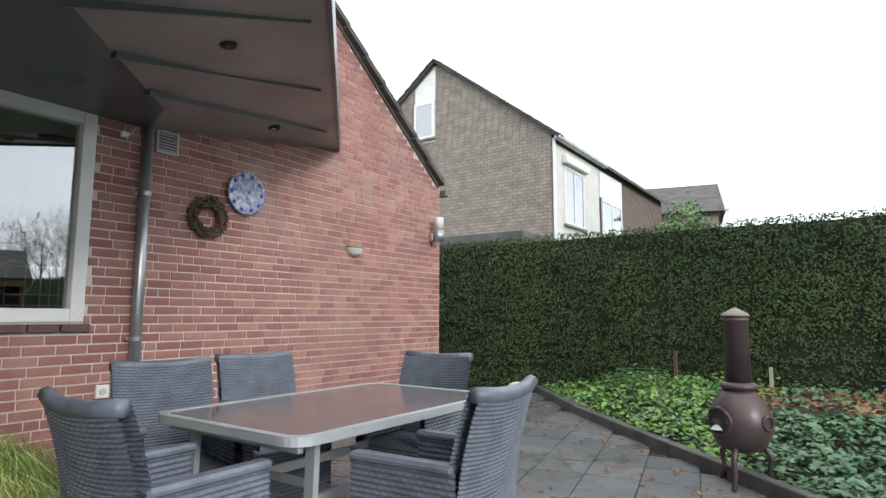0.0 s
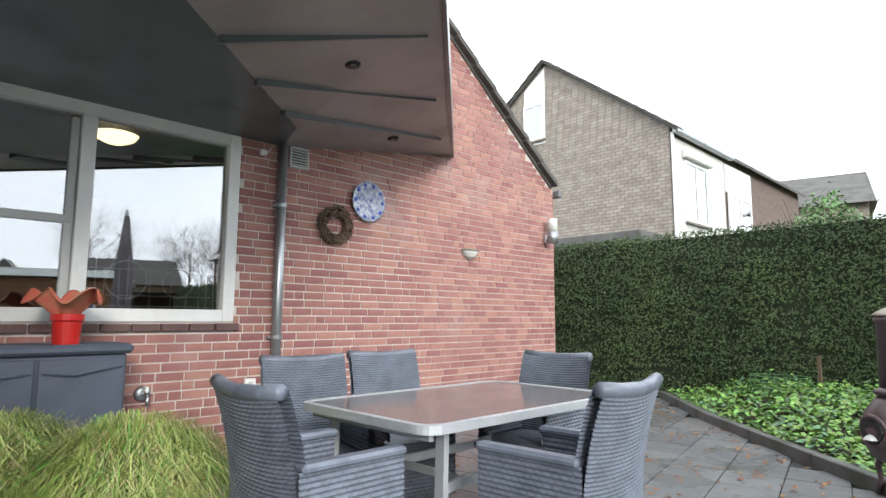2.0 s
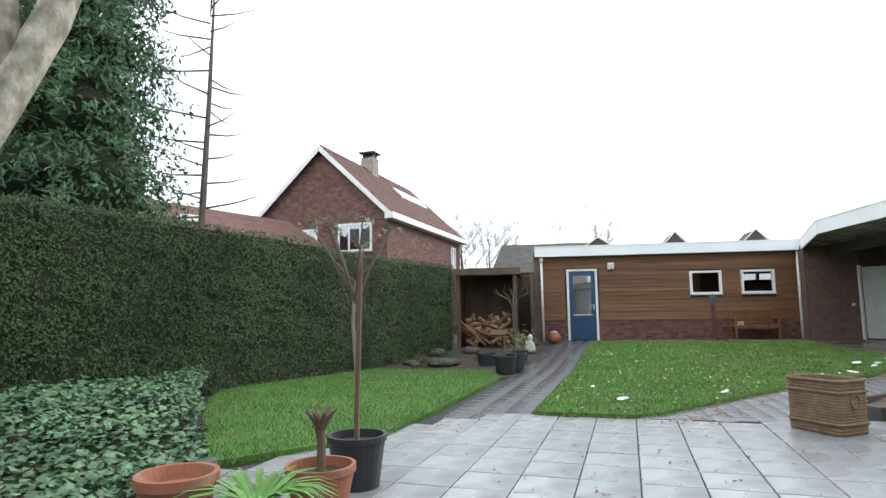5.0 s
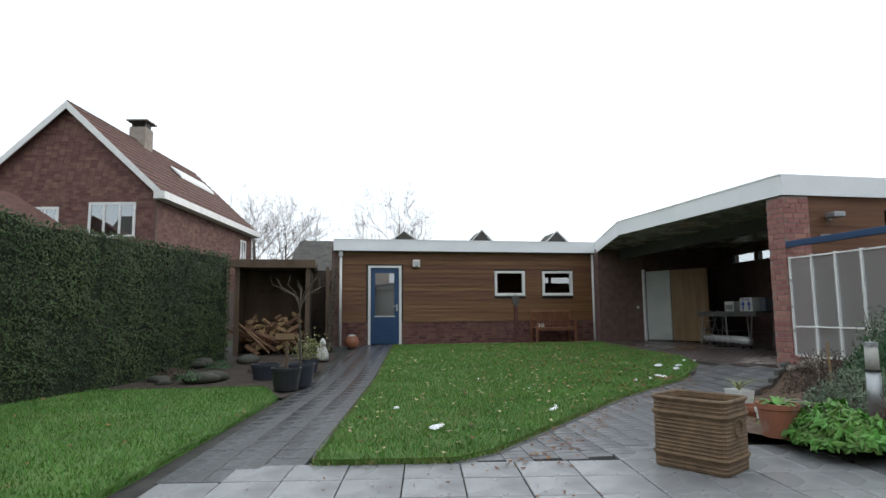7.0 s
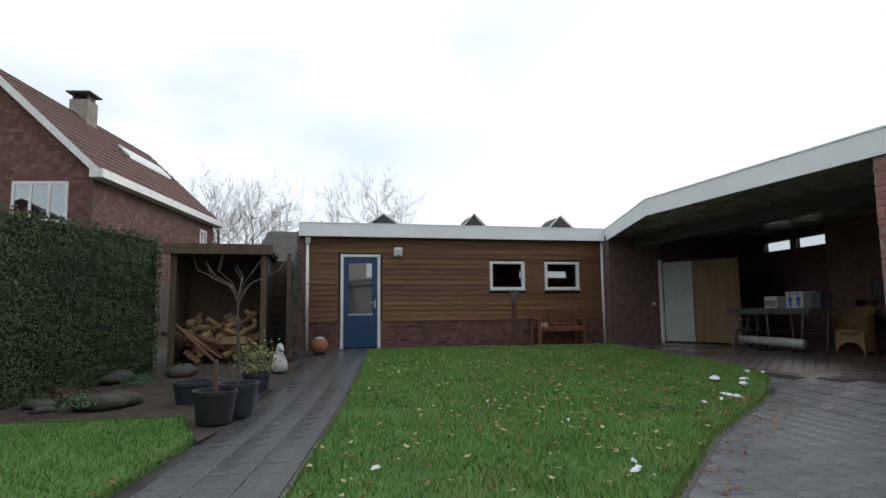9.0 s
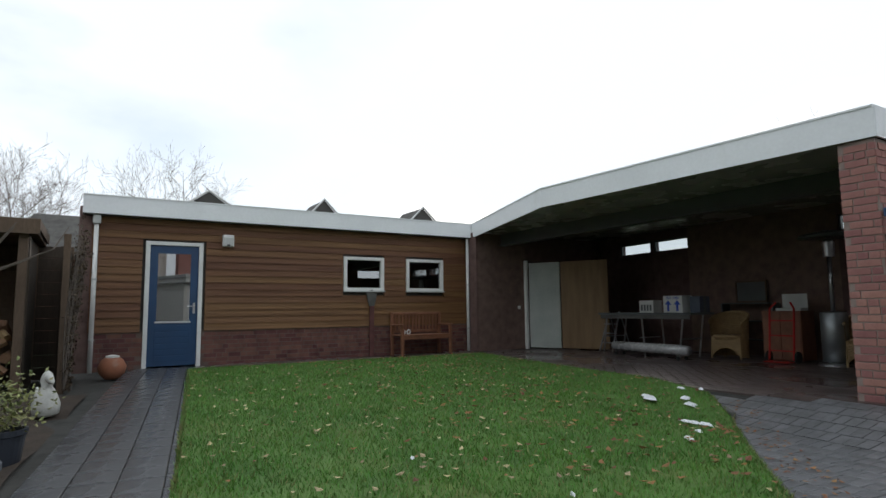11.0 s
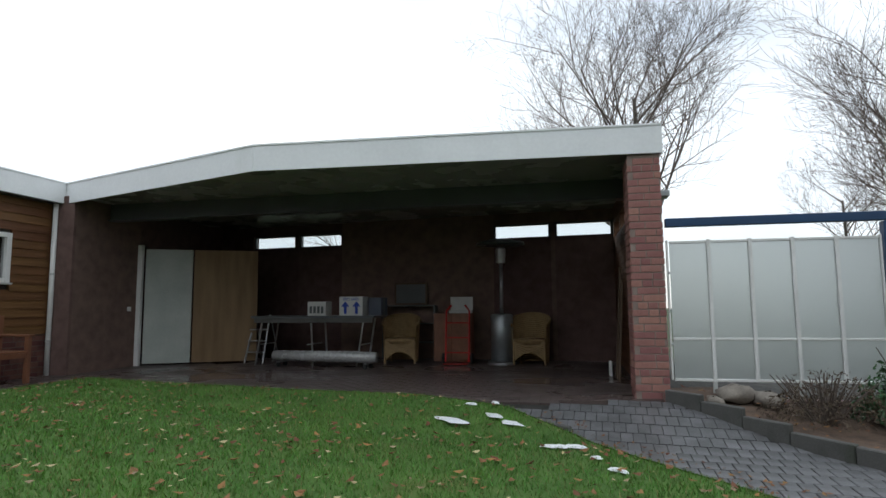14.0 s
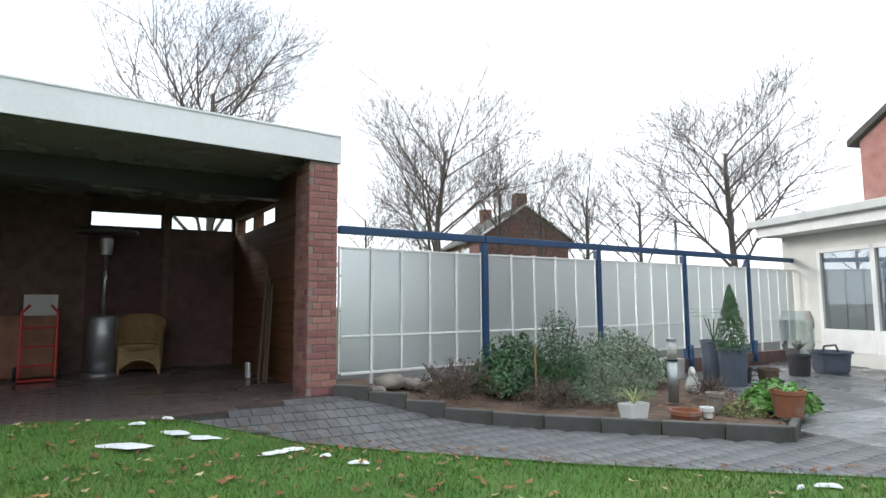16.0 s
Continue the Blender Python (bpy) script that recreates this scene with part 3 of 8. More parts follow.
# brick plinth under the boards, seen from the garden (looking to +x: the wall's along-axis runs to -y)
plinth_m = Matrix.Translation((SHED_X + 0.02, 0, 0)) @ Matrix.Rotation(radians(-90), 4, "Z")
spots = bond(-0.65, 6.93, -0.18, 0.62, 0.078, 0.22, lambda a, z, w: not (-DOOR_Y[1] - 0.05 < a < -DOOR_Y[0] + 0.05))
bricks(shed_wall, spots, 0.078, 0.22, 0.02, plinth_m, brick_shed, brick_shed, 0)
solid("wall_plinth", Shape().box(SHED_X + 0.003, -6.93, -0.3, SHED_X + 0.03, DOOR_Y[0], 0.63).box(SHED_X + 0.003, DOOR_Y[1], -0.3, SHED_X + 0.03, 0.65, 0.63), mortar_dark, "dark mortar of the brick plinth", "wall", "structure")
solid("wall_shed_side", Shape().box(SHED_X, 0.65, -0.3, 27, 0.85, 2.75), brick_dark, "dark brick side wall of the shed", "wall", "structure")
solid("wall_shed_back", Shape().box(26.8, -11.2, -0.3, 27.0, 0.65, 2.75), brick_dark, "dark brick back wall of the shed", "wall", "structure")
solid("floor_shed", Shape().box(SHED_X + 0.03, -11, -0.3, 26.8, 0.65, -0.02), concrete, "concrete floor inside the shed", "floor", "structure")
solid("roof_carport", Shape().prism([(19.58, 0.76), (19.58, -7.02), (15.60, -5.73), (10.99, -5.97), (10.99, -10.7), (19.9, -11.2), (26.9, -11.2), (26.9, 0.76)][::-1], 2.78, 2.91), roofing, "flat roof with dark felt over shed and carport", "roof", "structure")
ceil = [(19.54, 0.77), (19.54, -6.99), (15.61, -5.71), (10.98, -5.95), (10.98, -10.7), (19.9, -11.2), (26.9, -11.2), (26.9, 0.78)]
solid("ceiling_carport", Shape().prism(ceil[::-1], 2.70, 2.775), ceiling_paint, "dark glossy painted underside of the carport roof", "ceiling", "structure")
fascia = Shape()
for (xa, ya), (xb, yb) in zip(FRONT, FRONT[1:]):
    d = Vector((xb - xa, yb - ya, 0)).normalized()
    nrm = Vector((d.y, -d.x, 0))
    for z0, z1, o0, o1 in ((2.61, 2.915, 0.0, -0.025), (2.915, 2.935, 0.012, -0.03)):
        e = d * 0.008
        pts = [Vector((xa, ya, 0)) - e + nrm * o0, Vector((xb, yb, 0)) + e + nrm * o0, Vector((xb, yb, 0)) + e + nrm * o1, Vector((xa, ya, 0)) - e + nrm * o1]
        fascia.prism([(p.x, p.y) for p in pts], z0, z1)
roof_trim = thing("trim_fascia", Matrix(), "pale grey-white fascia boards along the flat roof", "fascia", kind="structure")
part("fascia_board", fascia, fascia_white, roof_trim)
part("side_board", Shape().box(10.92, -10.75, 2.61, 10.945, -5.93, 2.93), fascia_white, roof_trim)
part("side_board", Shape().box(19.5, 0.78, 2.61, 27.0, 0.805, 2.93), fascia_white, roof_trim)
part("soffit_strip", Shape().box(19.53, -6.9, 2.60, 19.72, 0.78, 2.62), soffit_black, roof_trim)

# carport: brick pier, side and back walls, beam
pier = thing("wall_pier", Matrix(), "red brick pier at the corner of the carport", "pillar", kind="structure")
part("core", Shape().box(10.958, -6.40, -0.25, 11.288, -5.952, 2.605), mortar_pier, pier)
fm = Matrix.Translation((0, -5.965, 0))
bricks(pier, bond(-11.296, -10.95, -0.24, 2.6, 0.078, 0.22), 0.078, 0.22, 0.02, Matrix.Translation((0, -5.965, 0)) @ Matrix.Rotation(radians(180), 4, "Z"), brick_red, brick_red_bulk, 90)
bricks(pier, bond(-6.40, -5.95, -0.24, 2.6, 0.078, 0.22), 0.078, 0.22, 0.02, Matrix.Translation((11.276, 0, 0)) @ Matrix.Rotation(radians(90), 4, "Z"), brick_red, brick_red_bulk, 0)
bricks(pier, bond(5.95, 6.40, -0.24, 2.6, 0.078, 0.22), 0.078, 0.22, 0.02, Matrix.Translation((10.97, 0, 0)) @ Matrix.Rotation(radians(-90), 4, "Z"), brick_red, brick_red_bulk, 0)


def back_y(x):
    return -10.15 - (x - 12.18) * 0.097


bw = Shape()
openings = [(11.12, 12.14), (12.22, 13.28), (16.42, 17.42), (17.50, 18.52)]
xs = sorted({10.95, 19.75, *[a for o in openings for a in o]})
for a, b in zip(xs, xs[1:]):
    for z0, z1 in (((-0.3, 2.22), (2.50, 2.72)) if (a, b) in openings else ((-0.3, 2.72),)):
        bw.add([(x, back_y(x) - o, zz) for x in (a, b) for o in (0, 0.22) for zz in (z0, z1)], [(0, 2, 3, 1), (4, 5, 7, 6), (0, 1, 5, 4), (2, 6, 7, 3), (0, 4, 6, 2), (1, 3, 7, 5)])
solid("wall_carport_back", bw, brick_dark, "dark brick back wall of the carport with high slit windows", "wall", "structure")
side = Shape().box(10.98, -10.2, -0.25, 11.12, -6.40, 2.15).box(10.98, -10.2, 2.42, 11.12, -6.40, 2.70)
for a, b in ((-10.2, -9.9), (-8.9, -8.8), (-7.8, -6.40)):
    side.box(10.98, a, 2.15, 11.12, b, 2.42)
solid("wall_carport_side", side, cladding, "brown boarded side wall of the carport", "wall", "structure")
gy = -8.34
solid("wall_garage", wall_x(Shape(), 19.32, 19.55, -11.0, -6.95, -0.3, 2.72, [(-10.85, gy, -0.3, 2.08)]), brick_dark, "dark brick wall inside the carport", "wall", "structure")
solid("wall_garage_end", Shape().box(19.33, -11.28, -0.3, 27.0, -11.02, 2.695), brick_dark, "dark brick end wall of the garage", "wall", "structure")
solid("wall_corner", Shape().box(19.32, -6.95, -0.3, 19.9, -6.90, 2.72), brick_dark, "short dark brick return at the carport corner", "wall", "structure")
beam = thing("carport_beam", Matrix(), "long dark steel beam under the carport ceiling", "beam", kind="structure")
part("web", Shape().box(11.05, -7.68, 2.44, 19.3, -7.60, 2.70), soffit_black, beam)
part("flange", Shape().box(11.05, -7.74, 2.42, 19.3, -7.54, 2.44, 0.003), soffit_black, beam)
slit = thing("window_slits", Matrix(), "high slit windows with dark frames in the carport wall", "window", kind="structure")
for a, b in openings:
    s = Shape()
    for x0, x1, z0, z1 in ((a, a + 0.04, 2.22, 2.50), (b - 0.04, b, 2.22, 2.50), (a, b, 2.22, 2.25), (a, b, 2.47, 2.50)):
        s.add([(x, back_y(x) - o, zz) for x in (x0, x1) for o in (0.05, 0.12) for zz in (z0, z1)], [(0, 2, 3, 1), (4, 5, 7, 6), (0, 1, 5, 4), (2, 6, 7, 3), (0, 4, 6, 2), (1, 3, 7, 5)])
    part("frame", s, soffit_black, slit)
    pane = part("pane", Shape().add([(a, back_y(a) - 0.09, 2.22), (b, back_y(b) - 0.09, 2.22), (b, back_y(b) - 0.09, 2.5), (a, back_y(a) - 0.09, 2.5)], [(0, 1, 2, 3)]), glass, slit)
    pane.visible_shadow = False

# garage opening: white frame, one white and one ochre leaf standing ajar
gate = thing("garage_door", Matrix(), "folding garage door with a white and an ochre leaf, standing open", "garage door")
part("frame_post", Shape().box(19.24, gy - 0.02, -0.02, 19.33, gy + 0.05, 2.10, 0.006), white_paint, gate, "white door post")
for name, a, b, mat, lab in (("leaf", (19.22, gy - 0.03), (18.52, -8.72), door_white, "off-white leaf"), ("leaf", (18.51, -8.73), (17.53, -9.23), wood_pale, "ochre wooden leaf")):
    L = math.hypot(b[0] - a[0], b[1] - a[1])
    m = Matrix.Translation((a[0], a[1], 0.03)) @ Matrix.Rotation(math.atan2(b[1] - a[1], b[0] - a[0]), 4, "Z")
    leaf = part(name, Shape().box(0.005, -0.02, 0, L - 0.005, 0.02, 2.0, 0.004), mat, gate, lab, m=m)
    part("rail", Shape().box(0.02, 0.0205, 0.02, L - 0.02, 0.035, 0.12, 0.003), mat, leaf)
    part("rail", Shape().box(0.02, 0.0205, 1.88, L - 0.02, 0.035, 1.98, 0.003), mat, leaf)
    part("hinge", Shape().box(0.0, 0.021, 0.4, 0.05, 0.034, 0.5, 0.003), steel, leaf)
sw = thing("light_switch", pose(19.318, -8.12, 0.98), "small white light switch on the brick wall", "switch")
part("plate", Shape().box(-0.02, -0.04, -0.04, 0, 0.04, 0.04, 0.004), white_paint, sw)
part("rocker", Shape().box(-0.027, -0.02, -0.025, -0.019, 0.02, 0.025, 0.003), white_paint, sw)

# blue door, two windows, rain pipes, lamp on the shed
dr = thing("door_1", Matrix(), "blue wooden half-glazed door in a white frame", "door", kind="structure")
y0, y1 = DOOR_Y
part("door_frame", Shape().box(SHED_X - 0.03, y0 - 0.01, -0.02, SHED_X + 0.08, y0 + 0.06, 2.21, 0.004).box(SHED_X - 0.03, y1 - 0.06, -0.02, SHED_X + 0.08, y1 + 0.01, 2.21, 0.004).box(SHED_X - 0.028, y0 + 0.055, 2.145, SHED_X + 0.08, y1 - 0.055, 2.208, 0.004), white_paint, dr, "white door frame")
leaf = part("door_leaf", wall_x(Shape(), SHED_X + 0.01, SHED_X + 0.05, y0 + 0.062, y1 - 0.062, 0.02, 2.143, [(y0 + 0.19, y1 - 0.19, 0.80, 2.00)]), blue_paint, dr, "blue painted leaf")
pn = part("pane", Shape().box(SHED_X + 0.028, y0 + 0.185, 0.79, SHED_X + 0.034, y1 - 0.185, 2.005), glass_dark, leaf)
for k in range(6):
    part("plank", Shape().box(SHED_X + 0.002, y0 + 0.17, 0.10 + k * 0.105, SHED_X + 0.012, y1 - 0.17, 0.196 + k * 0.105, 0.003), blue_paint, leaf)
part("bead", Shape().box(SHED_X - 0.002, y0 + 0.17, 0.765, SHED_X + 0.012, y1 - 0.17, 0.798, 0.003), grey_paint, leaf)
hd = part("door_handle", Shape().box(SHED_X - 0.002, y0 + 0.10, 0.93, SHED_X + 0.009, y0 + 0.14, 1.12, 0.003), steel, leaf, "steel handle plate")
part("lever", Shape().tube([(SHED_X + 0.0, y0 + 0.12, 1.06), (SHED_X - 0.045, y0 + 0.12, 1.06), (SHED_X - 0.048, y0 + 0.24, 1.06)], 0.009, 8), steel, hd)
for k, (a, b) in enumerate(WINS):
    w = thing("window_1" if k == 0 else "window_2", Matrix(), "small white-framed shed window with dark reflecting glass", "window", kind="structure")
    part("window_frame", Shape().box(SHED_X - 0.035, a - 0.03, 1.36, SHED_X + 0.05, a + 0.045, 2.07, 0.004).box(SHED_X - 0.035, b - 0.045, 1.36, SHED_X + 0.05, b + 0.03, 2.07, 0.004).box(SHED_X - 0.034, a + 0.045, 1.36, SHED_X + 0.05, b - 0.045, 1.425, 0.004).box(SHED_X - 0.034, a + 0.045, 2.005, SHED_X + 0.05, b - 0.045, 2.07, 0.004), white_paint, w)
    part("window_sill", Shape().box(SHED_X - 0.07, a - 0.04, 1.335, SHED_X + 0.02, b + 0.04, 1.362, 0.003), grey_paint, w)
    part("pane", Shape().box(SHED_X + 0.015, a + 0.04, 1.42, SHED_X + 0.02, b - 0.04, 2.01), glass_dark, w)
for y, zt, nm in ((0.60, 2.62, "rain pipe with a hopper at the shed's end"), (-6.86, 2.60, "white rain pipe in the corner by the carport")):
    rp = thing("rain_pipe", Matrix(), nm, "rain pipe", kind="structure")
    part("pipe", Shape().tube([(SHED_X - 0.10, y, -0.05), (SHED_X - 0.10, y, zt)], 0.036, 12), white_paint, rp, smooth=True)
    for zz in (0.5, 1.5):
        part("clamp", Shape().tube([(SHED_X - 0.10, y, zz), (SHED_X - 0.10, y, zz + 0.03)], 0.043, 12), grey_paint, rp)
    if y > 0:
        part("hopper", Shape().box(SHED_X - 0.17, y - 0.06, 2.45, SHED_X - 0.04, y + 0.06, 2.60, 0.01), grey_paint, rp)
lb = thing("wall_lamp", pose(SHED_X - 0.02, -1.52, 2.27), "square white outdoor lamp on the boarded wall", "lamp")
part("housing", Shape().box(-0.09, -0.10, -0.11, 0, 0.10, 0.11, 0.012), white_paint, lb)
part("shade", Shape().box(-0.10, -0.085, -0.095, -0.088, 0.085, 0.06, 0.004), grey_paint, lb)
part("sensor", Shape().box(-0.105, -0.03, -0.10, -0.088, 0.03, -0.07, 0.004), rubber, lb)
for x, y, h in ((20.3, -1.2, 0.30), (20.9, -3.66, 0.46), (20.6, -5.96, 0.42)):
    sk = thing("roof_light", pose(x, y, 2.90), "grey roof light with a slanted pane on the flat roof", "roof light", "roof lights on the shed")
    part("cheek", Shape().add([(-0.5, -0.42, 0), (0.5, -0.42, 0), (0.5, 0.42, 0), (-0.5, 0.42, 0), (-0.5, 0.02, h), (0.5, 0.02, h)], [(0, 3, 2, 1), (0, 4, 3), (1, 2, 5), (0, 1, 5, 4), (2, 3, 4, 5)]), tile_grey, sk)
    part("trim", Shape().tube([(-0.52, -0.44, 0.02), (-0.52, 0.02, h + 0.02), (-0.52, 0.44, 0.02)], 0.025, 6), white_paint, sk)

# ---- house ----
WU = -4.71       # the brick wall's plane
WIN = (-2.3, 2.06, 0.90, 2.51)


def verge(v):
    return 2.78 + 0.76 * (6.76 - v)


house = thing("wall_house", HOUSE.copy(), "red brick gable wall of the house in wild bond", "wall", kind="structure")
hwall = Shape()
for (a, b, z0) in ((-5.0, WIN[0], -0.35), (WIN[1], 6.72, -0.35)):
    pts = [(a, z0), (b, z0), (b, min(6.5, verge(b)) - 0.03)] + ([(1.86, 6.4)] if a < 1.86 < b else [(max(a, 1.87), min(6.4, verge(max(a, 1.87))))] if b > 1.86 else []) + [(a, min(6.4, verge(a)))]
    n = len(pts)
    hwall.add([(WU - 0.007, p, q) for p, q in pts] + [(WU - 0.28, p, q) for p, q in pts], [tuple(range(n)), tuple(range(n, 2 * n))[::-1]] + [(i, n + i, n + (i + 1) % n, (i + 1) % n) for i in range(n)])
hwall.box(WU - 0.28, WIN[0], -0.35, WU - 0.007, WIN[1], WIN[2]).box(WU - 0.28, WIN[0], WIN[3], WU - 0.007, WIN[1], 6.4)
part("masonry", hwall, mortar, house, "pale mortar")
hm = Matrix.Translation((WU - 0.012, 0, 0)) @ Matrix.Rotation(radians(90), 4, "Z")
spots = bond(-1.2, 6.72, LOW, 5.3, 0.0735, 0.215, lambda a, z, w: z < verge(a) - 0.10 and not (WIN[0] - 0.02 < a + w / 2 < WIN[1] + 0.02 and WIN[2] - 0.12 < z < WIN[3] + 0.02) and not (z > 2.55 and a < 2.0))
jamb = []
for a_, z_, w_ in spots:
    if WIN[2] - 0.12 < z_ < WIN[3] + 0.02 and a_ - w_ / 2 < WIN[1] + 0.006 and a_ > WIN[1] - 0.11:
        hi_ = a_ + w_ / 2
        if hi_ > WIN[1] + 0.04:
            jamb.append(((hi_ + WIN[1] + 0.006) / 2, z_, round(hi_ - WIN[1] - 0.006, 3)))
    else:
        jamb.append((a_, z_, w_))
spots = jamb
spots.sort(key=lambda s: (s[0] - 2.9) ** 2 + (s[1] - 0.9) ** 2)
bricks(house, spots, 0.0735, 0.215, 0.012, hm, brick_red, brick_red_bulk, 300)
solid("wall_house_end", Shape().box(WU - 6, 6.50, -0.35, WU - 0.28, 6.72, 2.8), brick_red_bulk, "red brick side wall of the house", "wall", "structure", HOUSE.copy())
roof = thing("roof_house", HOUSE.copy(), "steep dark tiled roof of the house with overlapping verge tiles", "roof", kind="structure")
for k in range(16):
    a, b = 6.70 - k * 0.33, 6.70 - (k + 1) * 0.33 - 0.05
    s = Shape()
    za, zb = verge(a) + 0.06, verge(b) + 0.03
    s.add([(WU + 0.10, a, za - 0.075), (WU + 0.10, b, zb - 0.075), (WU + 0.10, b, zb), (WU + 0.10, a, za), (WU - 1.2, a, za - 0.075), (WU - 1.2, b, zb - 0.075), (WU - 1.2, b, zb), (WU - 1.2, a, za)],
          [(0, 1, 2, 3), (7, 6, 5, 4), (3, 2, 6, 7), (0, 4, 5, 1), (0, 3, 7, 4), (1, 5, 6, 2)])
    part("tile", s, tile_grey, roof)
part("deck", Shape().add([(WU + 0.02, 6.66, verge(6.66) - 0.08), (WU + 0.02, 1.6, verge(1.6) - 0.08), (WU - 7, 1.6, verge(1.6) - 0.08), (WU - 7, 6.66, verge(6.66) - 0.08),
                          (WU + 0.02, 6.66, verge(6.66) - 0.02), (WU + 0.02, 1.6, verge(1.6) - 0.02), (WU - 7, 1.6, verge(1.6) - 0.02), (WU - 7, 6.66, verge(6.66) - 0.02)],
                         [(0, 3, 2, 1), (4, 5, 6, 7), (0, 1, 5, 4), (1, 2, 6, 5), (2, 3, 7, 6), (3, 0, 4, 7)]), tile_grey, roof)
part("gutter_end", Shape().box(WU - 0.2, 6.725, 2.66, WU + 0.10, 6.80, 2.76, 0.01), soffit_black, roof)

# large window with its room
wd = thing("window_3", HOUSE.copy(), "wide living-room window in a pale painted frame", "window", kind="structure")
a, b, z0, z1 = WIN
fr = Shape()
for q in ((a, a + 0.10, z0, z1), (b - 0.10, b, z0, z1), (0.86, 0.96, z0 + 0.1, z1 - 0.1), (-0.75, -0.65, z0 + 0.1, z1 - 0.1)):
    fr.box(WU - 0.10, q[0], q[2], WU + 0.01, q[1], q[3], 0.006)
fr.box(WU - 0.099, a + 0.10, z0, WU + 0.011, b - 0.10, z0 + 0.10, 0.006).box(WU - 0.099, a + 0.10, z1 - 0.10, WU + 0.011, b - 0.10, z1, 0.006)
part("window_frame", fr, white_paint, wd, "white painted frame")
part("sash", Shape().box(WU - 0.09, -0.65, 1.60, WU - 0.03, 0.86, 1.66, 0.004).box(WU - 0.088, 0.80, 1.0, WU - 0.032, 0.858, 2.38, 0.004), grey_paint, wd)
for q0, q1 in ((-2.2, -0.75), (-0.65, 0.86), (0.96, 1.96)):
    part("pane", Shape().box(WU - 0.062, q0, z0 + 0.09, WU - 0.056, q1, z1 - 0.09), glass_window, wd)
sill = part("window_sill", Shape().box(WU - 0.05, a - 0.05, z0 - 0.075, WU - 0.01, b + 0.04, z0 - 0.004), mortar_dark, wd)
k = a
while k < b + 0.03:
    part("sill_brick", Shape().box(WU - 0.04, k + 0.005, z0 - 0.072, WU + 0.035, min(k + 0.20, b + 0.04), z0 - 0.012, 0.005), brick_dark, sill)
    k += 0.21
orn = thing("window_ornament", HOUSE @ Matrix.Translation((WU - 0.10, 0, 0)), "leaded window ornament with circles and thin white bars", "ornament")
g = Shape()
for zz, c0, c1 in ((1.02, 0.98, 1.94), (1.10, 0.98, 1.94), (1.30, 0.98, 1.94)):
    g.tube([(0, c0, zz), (0, c1, zz)], 0.005, 4)
for vv, zt in ((1.04, 1.38), (1.10, 1.30), (1.26, 1.40), (1.42, 1.30), (1.58, 1.33), (1.70, 1.33), (1.80, 1.37), (1.92, 1.38), (1.20, 1.30), (1.86, 1.30)):
    g.tube([(0, vv, 0.985), (0, vv, zt)], 0.005, 4)
part("lattice", g, white_paint, orn)
for vv, zz, rr in ((1.25, 1.22, 0.145), (1.63, 1.21, 0.12)):
    part("ring", Shape().tube([(0.002, vv + rr * math.cos(t / 24 * 2 * math.pi), zz + rr * math.sin(t / 24 * 2 * math.pi)) for t in range(25)], 0.008, 5, False), white_paint, orn)
# plain shell, its colour darkened to the dimness of the room
solid("room_shell", Shape().box(WU - 4.6, -4.8, -0.2, WU - 4.5, 3.2, 2.7).box(WU - 4.5, 3.1, -0.2, WU - 0.29, 3.2, 2.7).box(WU - 4.5, -4.9, -0.2, WU - 0.29, -4.8, 2.7).box(WU - 4.5, -4.8, -0.3, WU - 0.29, 3.1, -0.2).box(WU - 4.5, -4.8, 2.62, WU - 0.29, 3.1, 2.7), room_shade, "living room shell, near-black in place of indoor shade", "room", "structure", HOUSE.copy())
lamp = thing("ceiling_lamp", HOUSE @ Matrix.Translation((WU - 0.75, 1.27, 2.43)) @ Matrix.Scale(0.85, 4), "lit yellow glass bowl lamp inside the room", "lamp")
part("bowl", Shape().lathe([(0.01, 0.0), (0.10, 0.015), (0.17, 0.05), (0.21, 0.10)], 24), lamp_glow, lamp, "glowing glass bowl", True)
part("rod", Shape().tube([(0, 0, 0.09), (0, 0, 0.36)], 0.01, 8), steel, lamp)

# canopy over the terrace, cut off at a slant
can = thing("canopy", HOUSE.copy(), "black canopy with brown panels and spotlights over the terrace", "canopy", kind="structure")
P = dict(a=(WU, 2.45, 2.50), b=(WU, 4.66, 2.86), c=(-2.30, 2.16, 2.74), d=(-0.3, 0.1, 2.66), e=(-1.9, -0.1, 2.52), f=(-3.05, 1.12, 2.515), g=(-4.15, 2.28, 2.505))
flat = [(WU, 2.45, 2.50), P["g"], P["f"], P["e"], (-0.6, -1.6, 2.52), (-0.6, -4.0, 2.52), (WU, -4.0, 2.50)]


def plate(pts, t):
    n = len(pts)
    return Shape().add(pts + [(x, y, z + t) for x, y, z in pts], [tuple(range(n)), tuple(range(n, 2 * n))[::-1]] + [(i, n + i, n + (i + 1) % n, (i + 1) % n) for i in range(n)])


